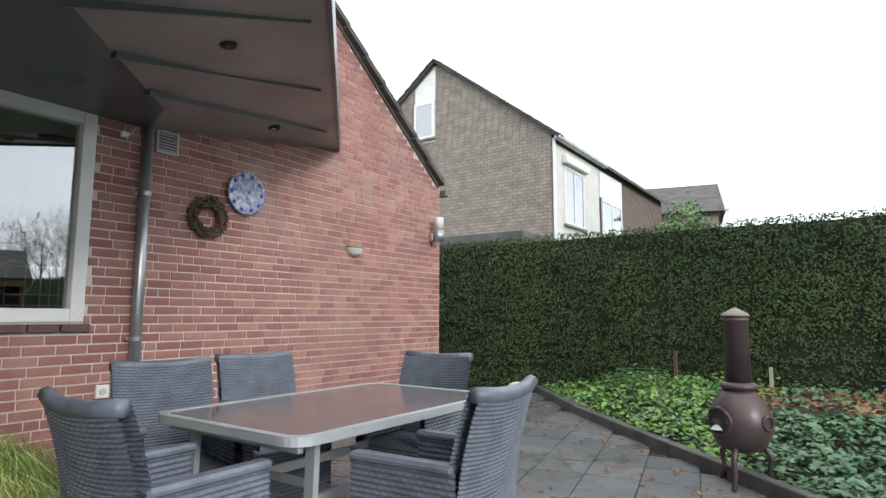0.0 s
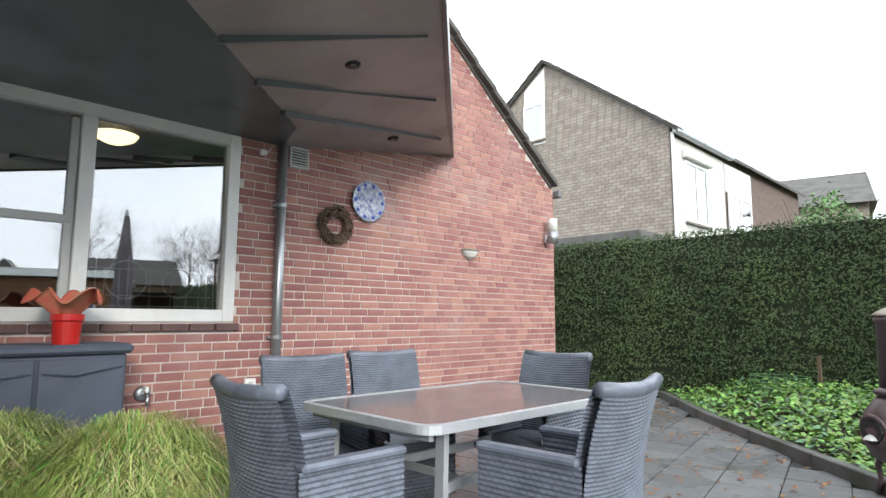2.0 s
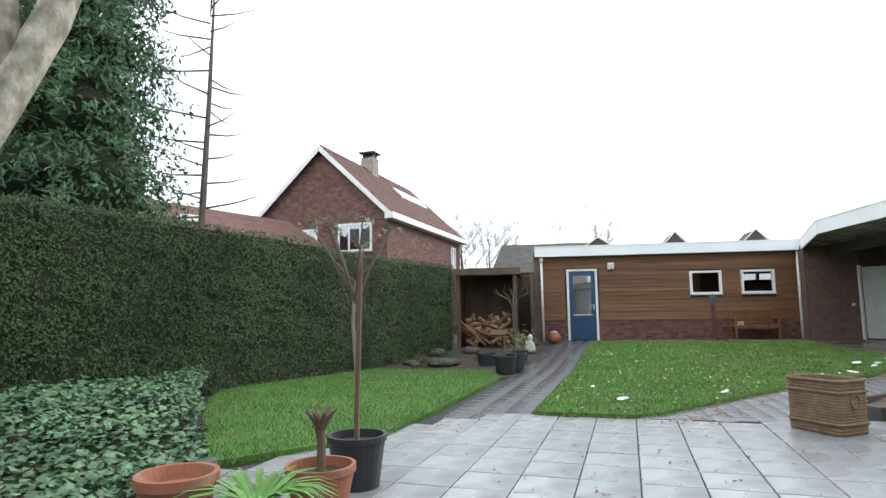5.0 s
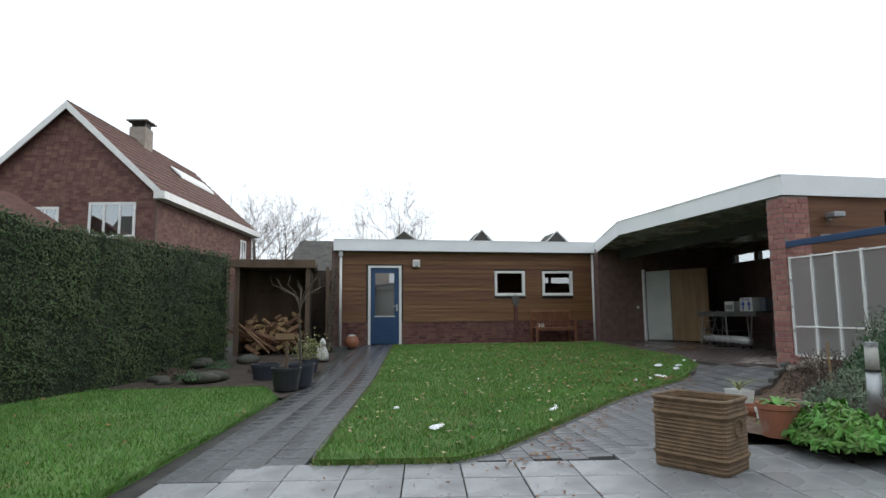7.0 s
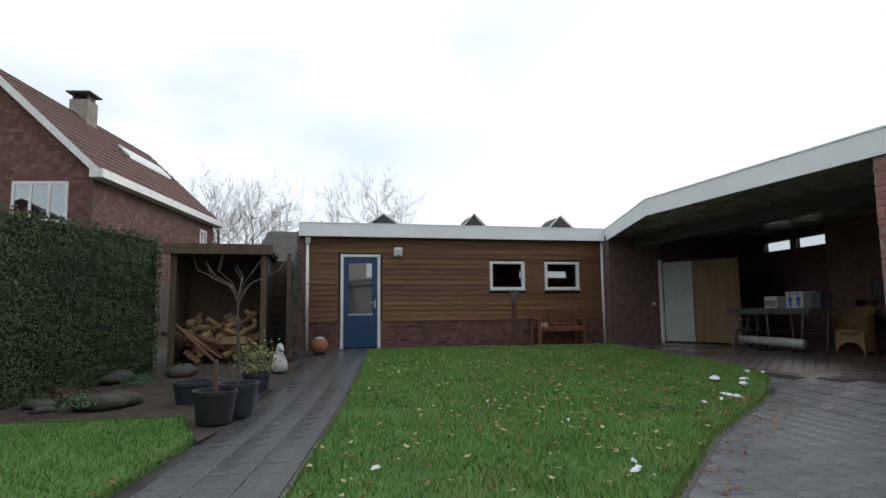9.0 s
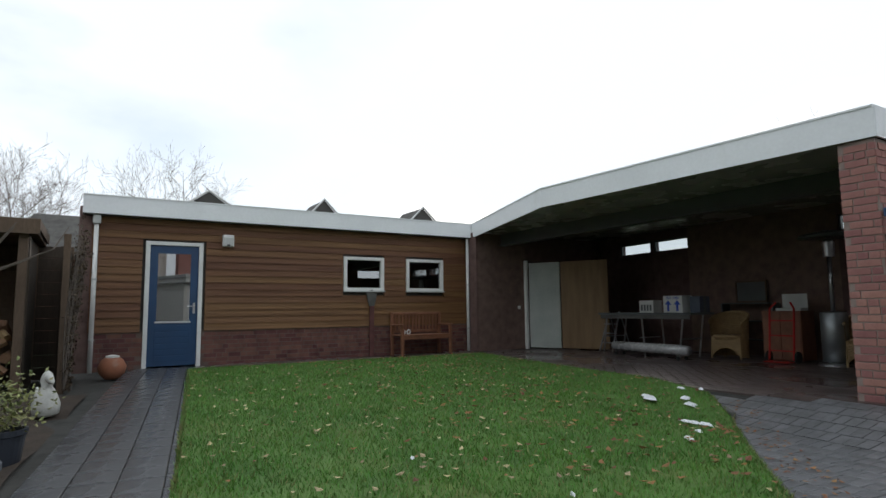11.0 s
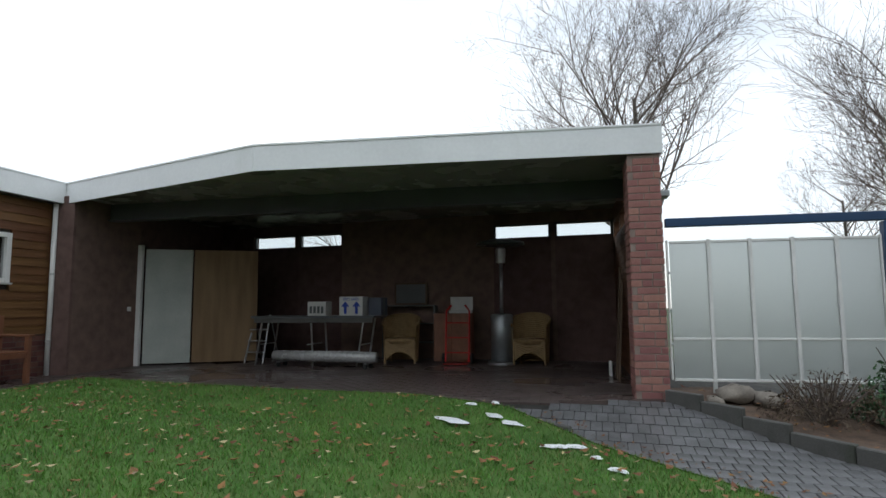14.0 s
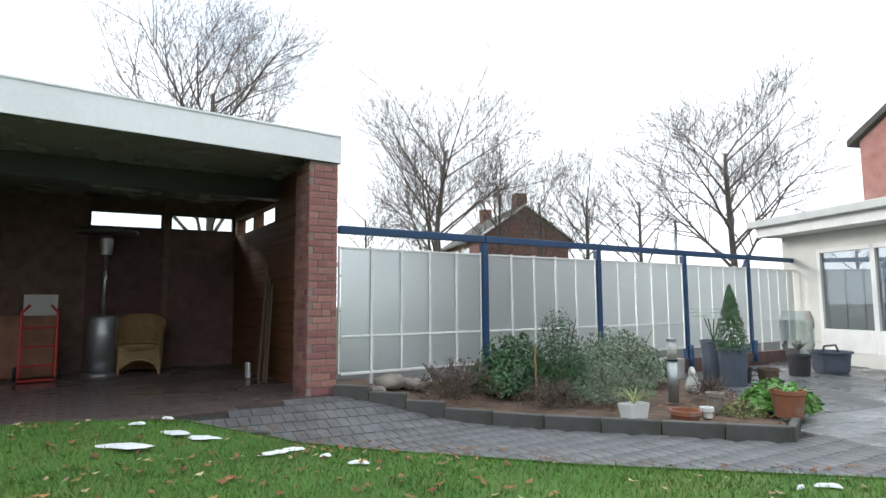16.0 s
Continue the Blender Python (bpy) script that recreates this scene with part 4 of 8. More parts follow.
part("soffit", plate(flat, 0.06), soffit_black, can, "black soffit")
panel = part("panel", plate([P["a"], P["b"], P["c"], P["d"], P["e"], P["f"], P["g"]], 0.05), soffit_brown, can, "brown soffit panels")
LO = [Vector(P[k]) for k in ("g", "f", "e")]
HI = [Vector(P[k]) for k in ("b", "c", "d")]
for t in (0.12, 0.30, 0.48, 0.66, 0.84):
    def along(pts, s):
        s *= len(pts) - 1
        i = min(int(s), len(pts) - 2)
        return pts[i].lerp(pts[i + 1], s - i)
    pa, pb = along(LO, t), along(HI, max(0.0, t - 0.02))
    w = (pb - pa).cross(Vector((0, 0, 1))).normalized()
    down = Vector((0, 0, -0.022))
    pc = pa.lerp(pb, 0.92)
    # black tapering strip: the shadow step under each panel's lap, built as a part
    part("lap_shadow", Shape().add([pa - w * 0.035 + down, pa + w * 0.035 + down * 2.2, pc + w * 0.006 + down, pc - w * 0.006 + down, pa - w * 0.035 - down, pa + w * 0.035 - down, pc + w * 0.006 - down, pc - w * 0.006 - down],
                              [(0, 3, 2, 1), (4, 5, 6, 7), (0, 1, 5, 4), (1, 2, 6, 5), (2, 3, 7, 6), (3, 0, 4, 7)]), soffit_black, panel, "lapped joint, its shadow step drawn as a black wedge")
edge = Shape()
for p, q in ((P["b"], P["c"]), (P["c"], P["d"])):
    edge.add([(p[0], p[1], p[2] - 0.02), (q[0], q[1], q[2] - 0.02), (q[0], q[1], q[2] + 0.25), (p[0], p[1], p[2] + 0.25), (p[0] + 0.02, p[1] + 0.02, p[2] - 0.02), (q[0] + 0.02, q[1] + 0.02, q[2] - 0.02), (q[0] + 0.02, q[1] + 0.02, q[2] + 0.25), (p[0] + 0.02, p[1] + 0.02, p[2] + 0.25)],
             [(0, 1, 2, 3), (4, 7, 6, 5), (0, 4, 5, 1), (3, 2, 6, 7), (1, 5, 6, 2), (0, 3, 7, 4)])
part("edge_board", edge, soffit_black, can)
for uu, vv, zz in ((-3.05, 2.05, 2.645), (-4.25, 3.38, 2.70)):
    sp = part("spotlight", Shape().lathe([(0.05, 0.0), (0.055, 0.012), (0.055, 0.03)], 20, (uu, vv, zz - 0.03)), rubber, can, "small round spotlight", True)
    part("lens", Shape().lathe([(0.026, -0.003), (0.028, 0.004)], 16, (uu, vv, zz - 0.03)), glass_dark, sp)

# extension with the terrace doors, behind the walk's start
ext = thing("wall_extension", HOUSE.copy(), "white rendered extension with glazed terrace doors", "wall", kind="structure")
EU = 2.7
part("masonry", wall_x(Shape(), EU - 0.2, EU, -5.6, -2.3, -0.3, 2.35, [(-4.75, -2.5, 0.02, 2.02)]).box(WU, -2.5, -0.3, EU - 0.2, -2.3, 2.35), render_white, ext)
part("upper_wall", Shape().add([(EU - 1.0, -4.5, 2.71), (EU - 1.0, -2.5, 2.71), (EU - 1.0, -2.5, 5.4), (EU - 1.0, -4.5, 4.25), (EU - 1.3, -4.5, 2.71), (EU - 1.3, -2.5, 2.71), (EU - 1.3, -2.5, 5.4), (EU - 1.3, -4.5, 4.25)], [(0, 1, 2, 3), (7, 6, 5, 4), (0, 3, 7, 4), (1, 5, 6, 2), (3, 2, 6, 7)]), brick_red_bulk, ext, "red brick upper floor")
part("verge", Shape().add([(EU - 0.9, -4.7, 4.16), (EU - 0.9, -2.4, 5.48), (EU - 0.9, -2.4, 5.62), (EU - 0.9, -4.7, 4.30), (EU - 1.9, -4.7, 4.16), (EU - 1.9, -2.4, 5.48), (EU - 1.9, -2.4, 5.62), (EU - 1.9, -4.7, 4.30)], [(0, 1, 2, 3), (7, 6, 5, 4), (0, 3, 7, 4), (1, 5, 6, 2), (3, 2, 6, 7), (0, 4, 5, 1)]), tile_grey, ext, "dark sloping verge")
part("roof_edge", Shape().box(-0.8, -5.8, 2.55, EU + 0.7, -2.0, 2.70, 0.01), grey_paint, ext)
part("soffit", Shape().box(-0.7, -5.7, 2.35, EU + 0.55, -2.1, 2.55), white_paint, ext)
fr = Shape()
for v0, v1, q0, q1 in ((-4.75, -4.67, 0.02, 2.02), (-3.62, -3.52, 0.02, 2.02), (-2.58, -2.5, 0.02, 2.02), (-4.67, -2.58, 1.94, 2.02), (-4.67, -3.62, 0.02, 0.45), (-3.52, -2.58, 0.02, 0.45)):
    fr.box(EU - 0.1, v0, q0, EU + 0.01, v1, q1, 0.005)
part("door_frame", fr, white_paint, ext, "white door frames")
for v0, v1 in ((-4.67, -3.62), (-3.52, -2.58)):
    part("pane", Shape().box(EU - 0.05, v0, 0.44, EU - 0.044, v1, 1.95), glass_dark, ext)
# near-black sheet that stands for the unlit room behind the doors
part("room", Shape().box(EU - 3.0, -5.5, -0.1, EU - 2.9, -2.5, 2.3), room_shade, ext)

# ---- fence of wired glass ----
FY = -5.97


def fence_bay(x0, x1):
    """One bay between posts: white steel frame with two rows of frosted panes."""
    bay = thing("fence_bay", pose(x1, FY, 0), "white steel fence bay with frosted wired-glass panes", "fence", "fence bays")
    w = x1 - x0
    n = 5
    step = w / n
    for k in range(n + 1):
        x = -k * step
        part("upright", Shape().box(x - 0.018 + (0.018 if k == 0 else 0) - (0 if k < n else -0.018), -0.022, 0.20, x + 0.018 - (0 if k else 0.0), 0.022, 1.66, 0.003), white_paint, bay)
    for z in (0.20, 0.62, 1.635):
        part("rail", Shape().box(-w + 0.016, -0.018, z - 0.013, -0.016, 0.018, z + 0.013, 0.003), white_paint, bay)
    for k in range(n):
        for z0, z1 in ((0.215, 0.606), (0.634, 1.622)):
            p = part("pane", Shape().box(-(k + 1) * step + 0.015, -0.004, z0, -k * step - 0.015, 0.004, z1), frost, bay)
            p.visible_shadow = False
    for k in (1, 3):
        part("foot", Shape().box(-k * step - 0.02, -0.015, -0.12, -k * step + 0.02, 0.015, 0.187, 0.003), grey_paint, bay)
    for z in (0.55, 0.9, 1.3):
        part("bracket", Shape().box(-0.012, -0.035, z, 0.012, 0.035, z + 0.025, 0.002), steel, bay)


posts = [10.93, 8.84, 6.64, 4.46, 2.43, 0.55]
for a, b in zip(posts[1:], posts):
    fence_bay(a + 0.06, b - (0.02 if b > 10 else 0.05))
for x in posts[1:-1]:
    fp_ = thing("fence_post", pose(x, FY, 0), "dark blue painted steel fence post", "post", "blue fence posts")
    part("post", Shape().box(-0.045, -0.045, -0.25, 0.045, 0.045, 1.79, 0.005), blue_paint, fp_)
    part("foot_plate", Shape().box(-0.08, -0.08, -0.16, 0.08, 0.08, -0.14), blue_paint, fp_)
    part("strut", Shape().box(-0.02, 0.044, -0.15, 0.02, 0.12, 0.25, 0.003), blue_paint, fp_)
fb = thing("fence_beam", Matrix(), "dark blue steel beam running along the fence top", "beam")
for a, b in zip(posts[1:], posts):
    part("beam", Shape().box(a + 0.004, FY - 0.045, 1.80, b - 0.004, FY + 0.045, 1.89, 0.005), blue_paint, fb)
solid("fence_plinth", Shape().box(0.5, FY - 0.07, -0.35, 10.99, FY + 0.05, 0.02, 0.01), brick_dark, "dark brick plinth under the fence", "wall", "structure")
kerb = thing("bed_kerb", Matrix(), "dark concrete kerb stones round the planting bed", "kerb", kind="structure")


def kerb_line(holder, pts, w=0.07, h=0.13, length=0.9, mat=concrete):
    for (x0, y0), (x1, y1) in zip(pts, pts[1:]):
        d = Vector((x1 - x0, y1 - y0, 0))
        n = max(1, round(d.length / length))
        for k in range(n):
            p = Vector((x0, y0, 0)) + d * (k / n)
            L = d.length / n
            zz = ground_z(p.x + d.x / n / 2, p.y + d.y / n / 2)
            part("kerb_stone", Shape().box(0.004, -w / 2, -0.12, L - 0.004, w / 2, h, 0.008), mat, holder, m=Matrix.Translation((p.x, p.y, zz)) @ Matrix.Rotation(math.atan2(d.y, d.x), 4, "Z"))


kerb_line(kerb, [(11.0, -5.88), (10.18, -4.9), (9.58, -4.06), (8.20, -2.44), (7.75, -2.62)], length=0.5)
kerb2 = thing("ivy_kerb", Matrix(), "low dark concrete edging along the ivy bed", "kerb", kind="structure")
kerb_line(kerb2, [hw(-4.25, 8.7), hw(-2.7, 6.8), hw(-1.3, 5.36), hw(-0.22, 4.3), hw(0.7, 3.7), hw(1.7, 3.6), hw(2.5, 4.15), hw(3.85, 4.85)], 0.09, 0.10)
kerb3 = thing("lawn_edging", Matrix(), "thin concrete edging between lawn and paving", "kerb", kind="structure")
kerb_line(kerb3, [(7.64, -0.15), (7.84, -0.53), (9.1, -1.74), (10.27, -2.88), (11.21, -3.98), (11.98, -4.94), (12.58, -5.5)], 0.05, 0.008)


# ---- leaves and branches ----
def leaf_mass(pts, size, rand, tilt=1.0, aspect=0.6):
    """Many small folded leaves, one at each point (x, y, z, nx, ny, nz)."""
    s = Shape()
    v, f = [], []
    for x, y, z, nx, ny, nz in pts:
        n = Vector((nx + rand.uniform(-tilt, tilt), ny + rand.uniform(-tilt, tilt), nz + rand.uniform(-tilt, tilt))).normalized()
        a = n.orthogonal().normalized()
        a.rotate(Matrix.Rotation(rand.uniform(0, 6.28), 3, n))
        b = n.cross(a)
        l = size * rand.uniform(0.6, 1.25)
        w = l * aspect
        c = Vector((x, y, z))
        i = len(v)
        v += [tuple(c - a * l * 0.5), tuple(c + b * w * 0.5 - n * l * 0.12), tuple(c + a * l * 0.5), tuple(c - b * w * 0.5 - n * l * 0.12)]
        f += [(i, i + 1, i + 2), (i, i + 2, i + 3)]
    s.v, s.f = v, f
    return s


def branches(base, trunk_h, radius, spread, levels, rand, lean=(0, 0), kids=(5, 5, 5, 4), up=0.5, shrink=0.62, bare=0.35, droop=0.0, sides=(8, 5, 4, 3, 3), wide=1.0):
    """A bare crown: one tapered trunk with limbs that fork and thin out. Returns trunk and twigs."""
    trunk, twigs = Shape(), Shape()

    def grow(p, d, length, r, level):
        n = 5 if level == 0 else 4 if level < 3 else 3
        pts, rad = [p.copy()], [r]
        q = p.copy()
        dd = d.copy()
        for k in range(n):
            dd = (dd + Vector((rand.uniform(-1, 1), rand.uniform(-1, 1), rand.uniform(-0.6, 1) * (0.6 if level else 0.2))) * (0.05 if level == 0 else 0.16)).normalized()
            q = q + dd * length / n
            pts.append(q.copy())
            rad.append(max(0.006, r * (1 - (0.62 if level == 0 else 0.75) * (k + 1) / n)))
        (trunk if level == 0 else twigs).tube(pts, rad, sides[level], level == 0)
        if level >= levels:
            return
        for k in range(kids[level]):
            t = bare + (1 - bare) * (k + rand.uniform(0.1, 0.9)) / kids[level] if level == 0 else 0.25 + 0.75 * (k + rand.uniform(0.2, 0.9)) / kids[level]
            t = min(t, 0.98)
            i = min(int(t * n), n - 1)
            o = pts[i].lerp(pts[i + 1], t * n - i)
            ax = (pts[i + 1] - pts[i]).normalized()
            side = ax.orthogonal().normalized()
            side.rotate(Matrix.Rotation(rand.uniform(0, 6.28), 3, ax))
            nd = (ax * (0.75 if level else 0.45) + side * spread + Vector((0, 0, up - droop))).normalized()
            rr = rad[i] * (0.46 if level == 0 else 0.58)
            grow(o, nd, length * shrink * (1.0 if level else wide * (0.62 + 0.5 * (1 - t))) * rand.uniform(0.75, 1.15), rr, level + 1)

    grow(Vector(base), Vector((lean[0], lean[1], 1)).normalized(), trunk_h, radius, 0)
    return trunk, twigs


def bare_tree(x, y, z, h, r, seed, label, kids=(11, 6, 5, 4), bare=0.3, spread=0.8, up=0.30):
    rand = random.Random(seed)
    t = thing("tree", pose(x, y, z), label, "tree", "bare trees beyond the garden")
    a, b = branches((0, 0, 0), h * 0.82, r, spread, 4, rand, kids=kids, bare=bare, up=up, shrink=0.54, wide=1.3)
    top = max(p[2] for p in b.v)
    k = h / top
    for s in (a, b):
        s.v = [(p[0] * k, p[1] * k, p[2] * k) for p in s.v]
    part("trunk", a, dark_bark, t, smooth=True)
    part("crown", b, twig_mat, t, "leafless crown of fine twigs")
    return t


for x, y, h, r, seed, kids in ((0.2, -21.0, 12.8, 0.24, 3, (17, 8, 7, 5)), (8.8, -23.6, 15.8, 0.27, 5, (18, 8, 7, 5)), (-5.5, -10.9, 10.4, 0.20, 8, (16, 8, 7, 5)),
                               (-12.9, -28.4, 12.6, 0.2, 21, (12, 7, 6, 4)), (-7.2, -31.0, 12.0, 0.2, 22, (12, 7, 6, 4)), (-15.8, -27.0, 13.4, 0.25, 11, (12, 7, 6, 4)), (-10.1, -29.5, 12.8, 0.22, 12, (12, 7, 6, 4)), (-19.6, -25.6, 13.6, 0.25, 13, (11, 6, 6, 4)),
                               (-3.7, -35.9, 11.4, 0.2, 14, (11, 6, 6, 4)), (24.6, -35.9, 13.0, 0.2, 15, (9, 6, 5, 4)), (42.2, -3.4, 10.2, 0.17, 16, (11, 6, 6, 4)),
                               (38.3, 3.5, 8.6, 0.16, 17, (11, 6, 6, 4)), (42.2, 5.8, 10.0, 0.18, 18, (11, 6, 6, 4)), (22.4, -43.4, 13.0, 0.18, 19, (9, 6, 5, 4))):
    bare_tree(x, y, -0.3, h, r, seed, "bare winter tree behind the garden", kids)

# ---- hedge ----
hr = random.Random(21)
HEDGE_END = 14.3


def hedge_top(u):
    """The hedge's clipped height along its length."""
    return 2.13 + 0.07 * smooth((9.6 - u) / 1.2) + 0.07 * smooth((u - 0.2) / 4.0) * smooth((9.6 - u) / 1.2)



hedge = thing("hedge", HOUSE.copy(), "tall clipped dark green conifer hedge", "hedge")
core = Shape()
for k in range(24):
    a = -9.7 + k
    core.box(a, 8.42 + 0.04 * noise.noise((a, 0, 0)), -0.3, a + 1.0, 9.6, hedge_top(a + 0.5) - 0.06 + 0.02 * noise.noise((a, 5, 0)))
# solid body whose dark colour stands for shade behind the leaves
part("core", core, foliage_shade, hedge)
pts = []
for k in range(90000):
    u = hr.uniform(-9.5, HEDGE_END)
    z = hr.uniform(-0.22, hedge_top(u) + 0.02)
    b = 0.07 * noise.noise((u * 1.6, z * 2.2, 0)) + 0.04 * noise.noise((u * 4.5, z * 13, 4))
    if noise.noise((u * 2.6, z * 8.5, 9)) < -0.36:
        b += 0.06
    pts.append((u, 8.34 + b + hr.uniform(-0.04, 0.03) + 0.05 * (1 - z / 2.2), z + hr.uniform(-0.02, 0.02), 0, -1, 0.35))
part("foliage", leaf_mass(pts, 0.052, hr, 0.75, 0.42), hedge_leaf, hedge, "dense clipped foliage")
pts = []
for k in range(8000):
    u = hr.uniform(-9.5, HEDGE_END)
    pts.append((u, hr.uniform(8.30, 9.5), hedge_top(u) + 0.02 * noise.noise((u * 1.5, 0, 0)) + hr.uniform(-0.05, 0.03), 0, 0, 1))
for k in range(3600):
    pts.append((HEDGE_END + hr.uniform(-0.02, 0.06), hr.uniform(8.35, 9.6), hr.uniform(-0.2, 2.12), 1, 0, 0.2))
part("top_foliage", leaf_mass(pts, 0.06, hr, 0.9, 0.5), hedge_leaf, hedge)

# ---- ivy, leaves, lawn blades ----
ir = random.Random(31)
pts, pts2 = [], []
xs, ys = [p[0] for p in IVY], [p[1] for p in IVY]
while len(pts) < 20000:
    x, y = ir.uniform(min(xs), max(xs)), ir.uniform(min(ys), max(ys))
    if not inside(x, y, IVY):
        continue
    p = HOUSE.inverted() @ Vector((x, y, 0))
    if p.y > 6.3 and abs(p.x - 0.6) < 1.5 and ir.random() < 0.8:
        continue
    h = LOW + ivy_height(x, y) + abs(ir.gauss(0, 0.05)) + 0.05 * noise.noise((x * 3, y * 3, 1)) + 0.03
    (pts2 if p.x < -0.6 and p.y > 4.9 + 0.5 * noise.noise((x * 2, y * 2, 0)) and ir.random() < 0.8 else pts).append((x, y, h, 0, 0, 1))
solid("ivy", leaf_mass(pts, 0.075, ir, 0.55, 0.85), ivy_leaf, "bluish green ivy covering the raised bed", "ivy", "stuff")
solid("ground_cover", leaf_mass(pts2, 0.06, ir, 0.6, 0.9), ivy_light, "bright green ground cover along the kerb", "ground cover", "stuff")


def litter(name, n, poly, mat, size, label, seed, lift=0.02, dens=None):
    r = random.Random(seed)
    xs, ys = [p[0] for p in poly], [p[1] for p in poly]
    out = []
    while len(out) < n:
        x, y = r.uniform(min(xs), max(xs)), r.uniform(min(ys), max(ys))
        if inside(x, y, poly) and (dens is None or r.random() < dens(x, y)):
            out.append((x, y, ground_z(x, y) + lift + r.uniform(0, 0.008), 0, 0, 1))
    solid(name, leaf_mass(out, size, r, 0.35, 0.6), mat, label, "fallen leaves", "stuff")


TERRACE = [hw(WU + 0.1, 0.5), hw(-0.6, 0.6), hw(1.6, 3.4), hw(-0.3, 4.1), hw(-4.1, 8.3), hw(WU + 0.1, 7.5)]
litter("fallen_leaves", 700, TERRACE, dead_leaf, 0.055, "brown fallen leaves on the terrace", 41, 0.008, lambda x, y: 0.25 + 0.75 * smooth((y - 3) / 3))
litter("fallen_leaves", 520, LAWN2, pale_leaf, 0.06, "pale fallen leaves strewn over the lawn", 42, 0.062)
litter("fallen_leaves", 620, LAWN2, dead_leaf, 0.075, "brown fallen leaves on the lawn", 43, 0.062, lambda x, y: 0.12 + 0.88 * smooth((x - 9.5 + 0.0 * y) / 2) * smooth((-y - 1.6) / 2))
litter("fallen_leaves", 260, [(7.4, -0.3), (9.0, -1.6), (12.4, -5.3), (12.1, -5.5), (8.9, -2.0), (7.3, -0.9)], dead_leaf, 0.045, "brown leaves along the lawn edge", 44, 0.01)
litter("fallen_leaves", 90, LAWN1, dead_leaf, 0.05, "brown fallen leaves on the small lawn", 45, 0.06)
litter("fallen_leaves", 500, BED, dead_leaf, 0.055, "brown leaves on the bark mulch", 46, 0.10)
litter("fallen_leaves", 700, [hw(-0.9, 6.2), hw(2.6, 6.0), hw(2.8, 7.6), hw(-0.9, 8.0)], dead_leaf, 0.085, "heap of brown leaves round the tree", 47, 0.36)
litter("fallen_leaves", 160, [(7.2, 2.2), (3.8, 0.4), (6.4, -1.5), (7.6, -0.3)], dead_leaf, 0.035, "small leaves on the wet slabs", 48, 0.006)


def grass(poly, n, mat, seed, height, label):
    r = np.random.RandomState(seed)
    xs, ys = [p[0] for p in poly], [p[1] for p in poly]
    v, f = [], []
    while len(f) < n:
        x, y = r.uniform(min(xs), max(xs)), r.uniform(min(ys), max(ys))
        if not inside(x, y, poly):
            continue
        h = height * r.uniform(0.5, 1.3)
        a = r.uniform(0, 6.28)
        dx, dy = 0.005 * math.cos(a), 0.005 * math.sin(a)
        lx, ly = r.uniform(-0.6, 0.6) * h, r.uniform(-0.6, 0.6) * h
        z = ground_z(x, y) + 0.024
        i = len(v)
        v += [(x - dx, y - dy, z), (x + dx, y + dy, z), (x + lx, y + ly, z + h)]
        f.append((i, i + 1, i + 2))
    for (ax, ay), (bx, by) in zip(poly, poly[1:] + poly[:1]):
        for k in range(int(math.hypot(bx - ax, by - ay) * 260)):
            t, h = r.uniform(0, 1), height * r.uniform(0.5, 1.2)
            x, y = ax + (bx - ax) * t + r.uniform(-0.03, 0.03), ay + (by - ay) * t + r.uniform(-0.03, 0.03)
            a, z, i = r.uniform(0, 6.28), ground_z(x, y) + 0.002, len(v)
            v += [(x - 0.006 * math.cos(a), y - 0.006 * math.sin(a), z), (x + 0.006 * math.cos(a), y + 0.006 * math.sin(a), z), (x + r.uniform(-0.8, 0.8) * h, y + r.uniform(-0.8, 0.8) * h, z + h)]
            f.append((i, i + 1, i + 2))
    s = Shape()
    s.v, s.f = v, f
    solid("grass", s, mat, label, "grass", "stuff")


grass(LAWN2, 90000, blade, 1, 0.042, "short green grass of the lawn")
grass(LAWN2, 9000, blade_dry, 2, 0.045, "yellowed grass in the lawn")
grass(LAWN1, 34000, blade, 3, 0.04, "short green grass of the small lawn")

snow = [(13.10, -5.05, 0.30), (12.70, -5.18, 0.20), (12.52, -5.02, 0.20), (12.95, -5.45, 0.10), (12.72, -5.50, 0.09), (12.10, -4.42, 0.16), (11.95, -4.45, 0.14), (11.80, -4.12, 0.09), (11.66, -3.79, 0.15), (9.45, -1.62, 0.14), (9.62, -1.70, 0.06), (8.78, -0.22, 0.20), (9.9, 0.05, 0.07), (11.1, -1.9, 0.05), (12.4, -1.5, 0.05)]
for k, (x, y, r) in enumerate(snow):
    rr = random.Random(k)
    s = Shape()
    ring = [(r * rr.uniform(0.35, 0.95) * math.cos(t * 0.628), r * rr.uniform(0.08, 0.36) * math.sin(t * 0.628), 0.0) for t in range(10)]
    mid = [(a * 0.7, b * 0.7, 0.014 + rr.uniform(0, 0.008)) for a, b, c in ring]
    s.add(ring + mid + [(0, 0, 0.022)], [(i, (i + 1) % 10, 10 + (i + 1) % 10, 10 + i) for i in range(10)] + [(10 + i, 10 + (i + 1) % 10, 20) for i in range(10)])
    solid("snow_patch", s, snow_mat, "melting patch of white snow on the grass", "snow", m=pose(x, y, ground_z(x, y) + 0.045, 0, 0, 150 + rr.uniform(-30, 30)), smooth=True, group="snow remains on the lawn")

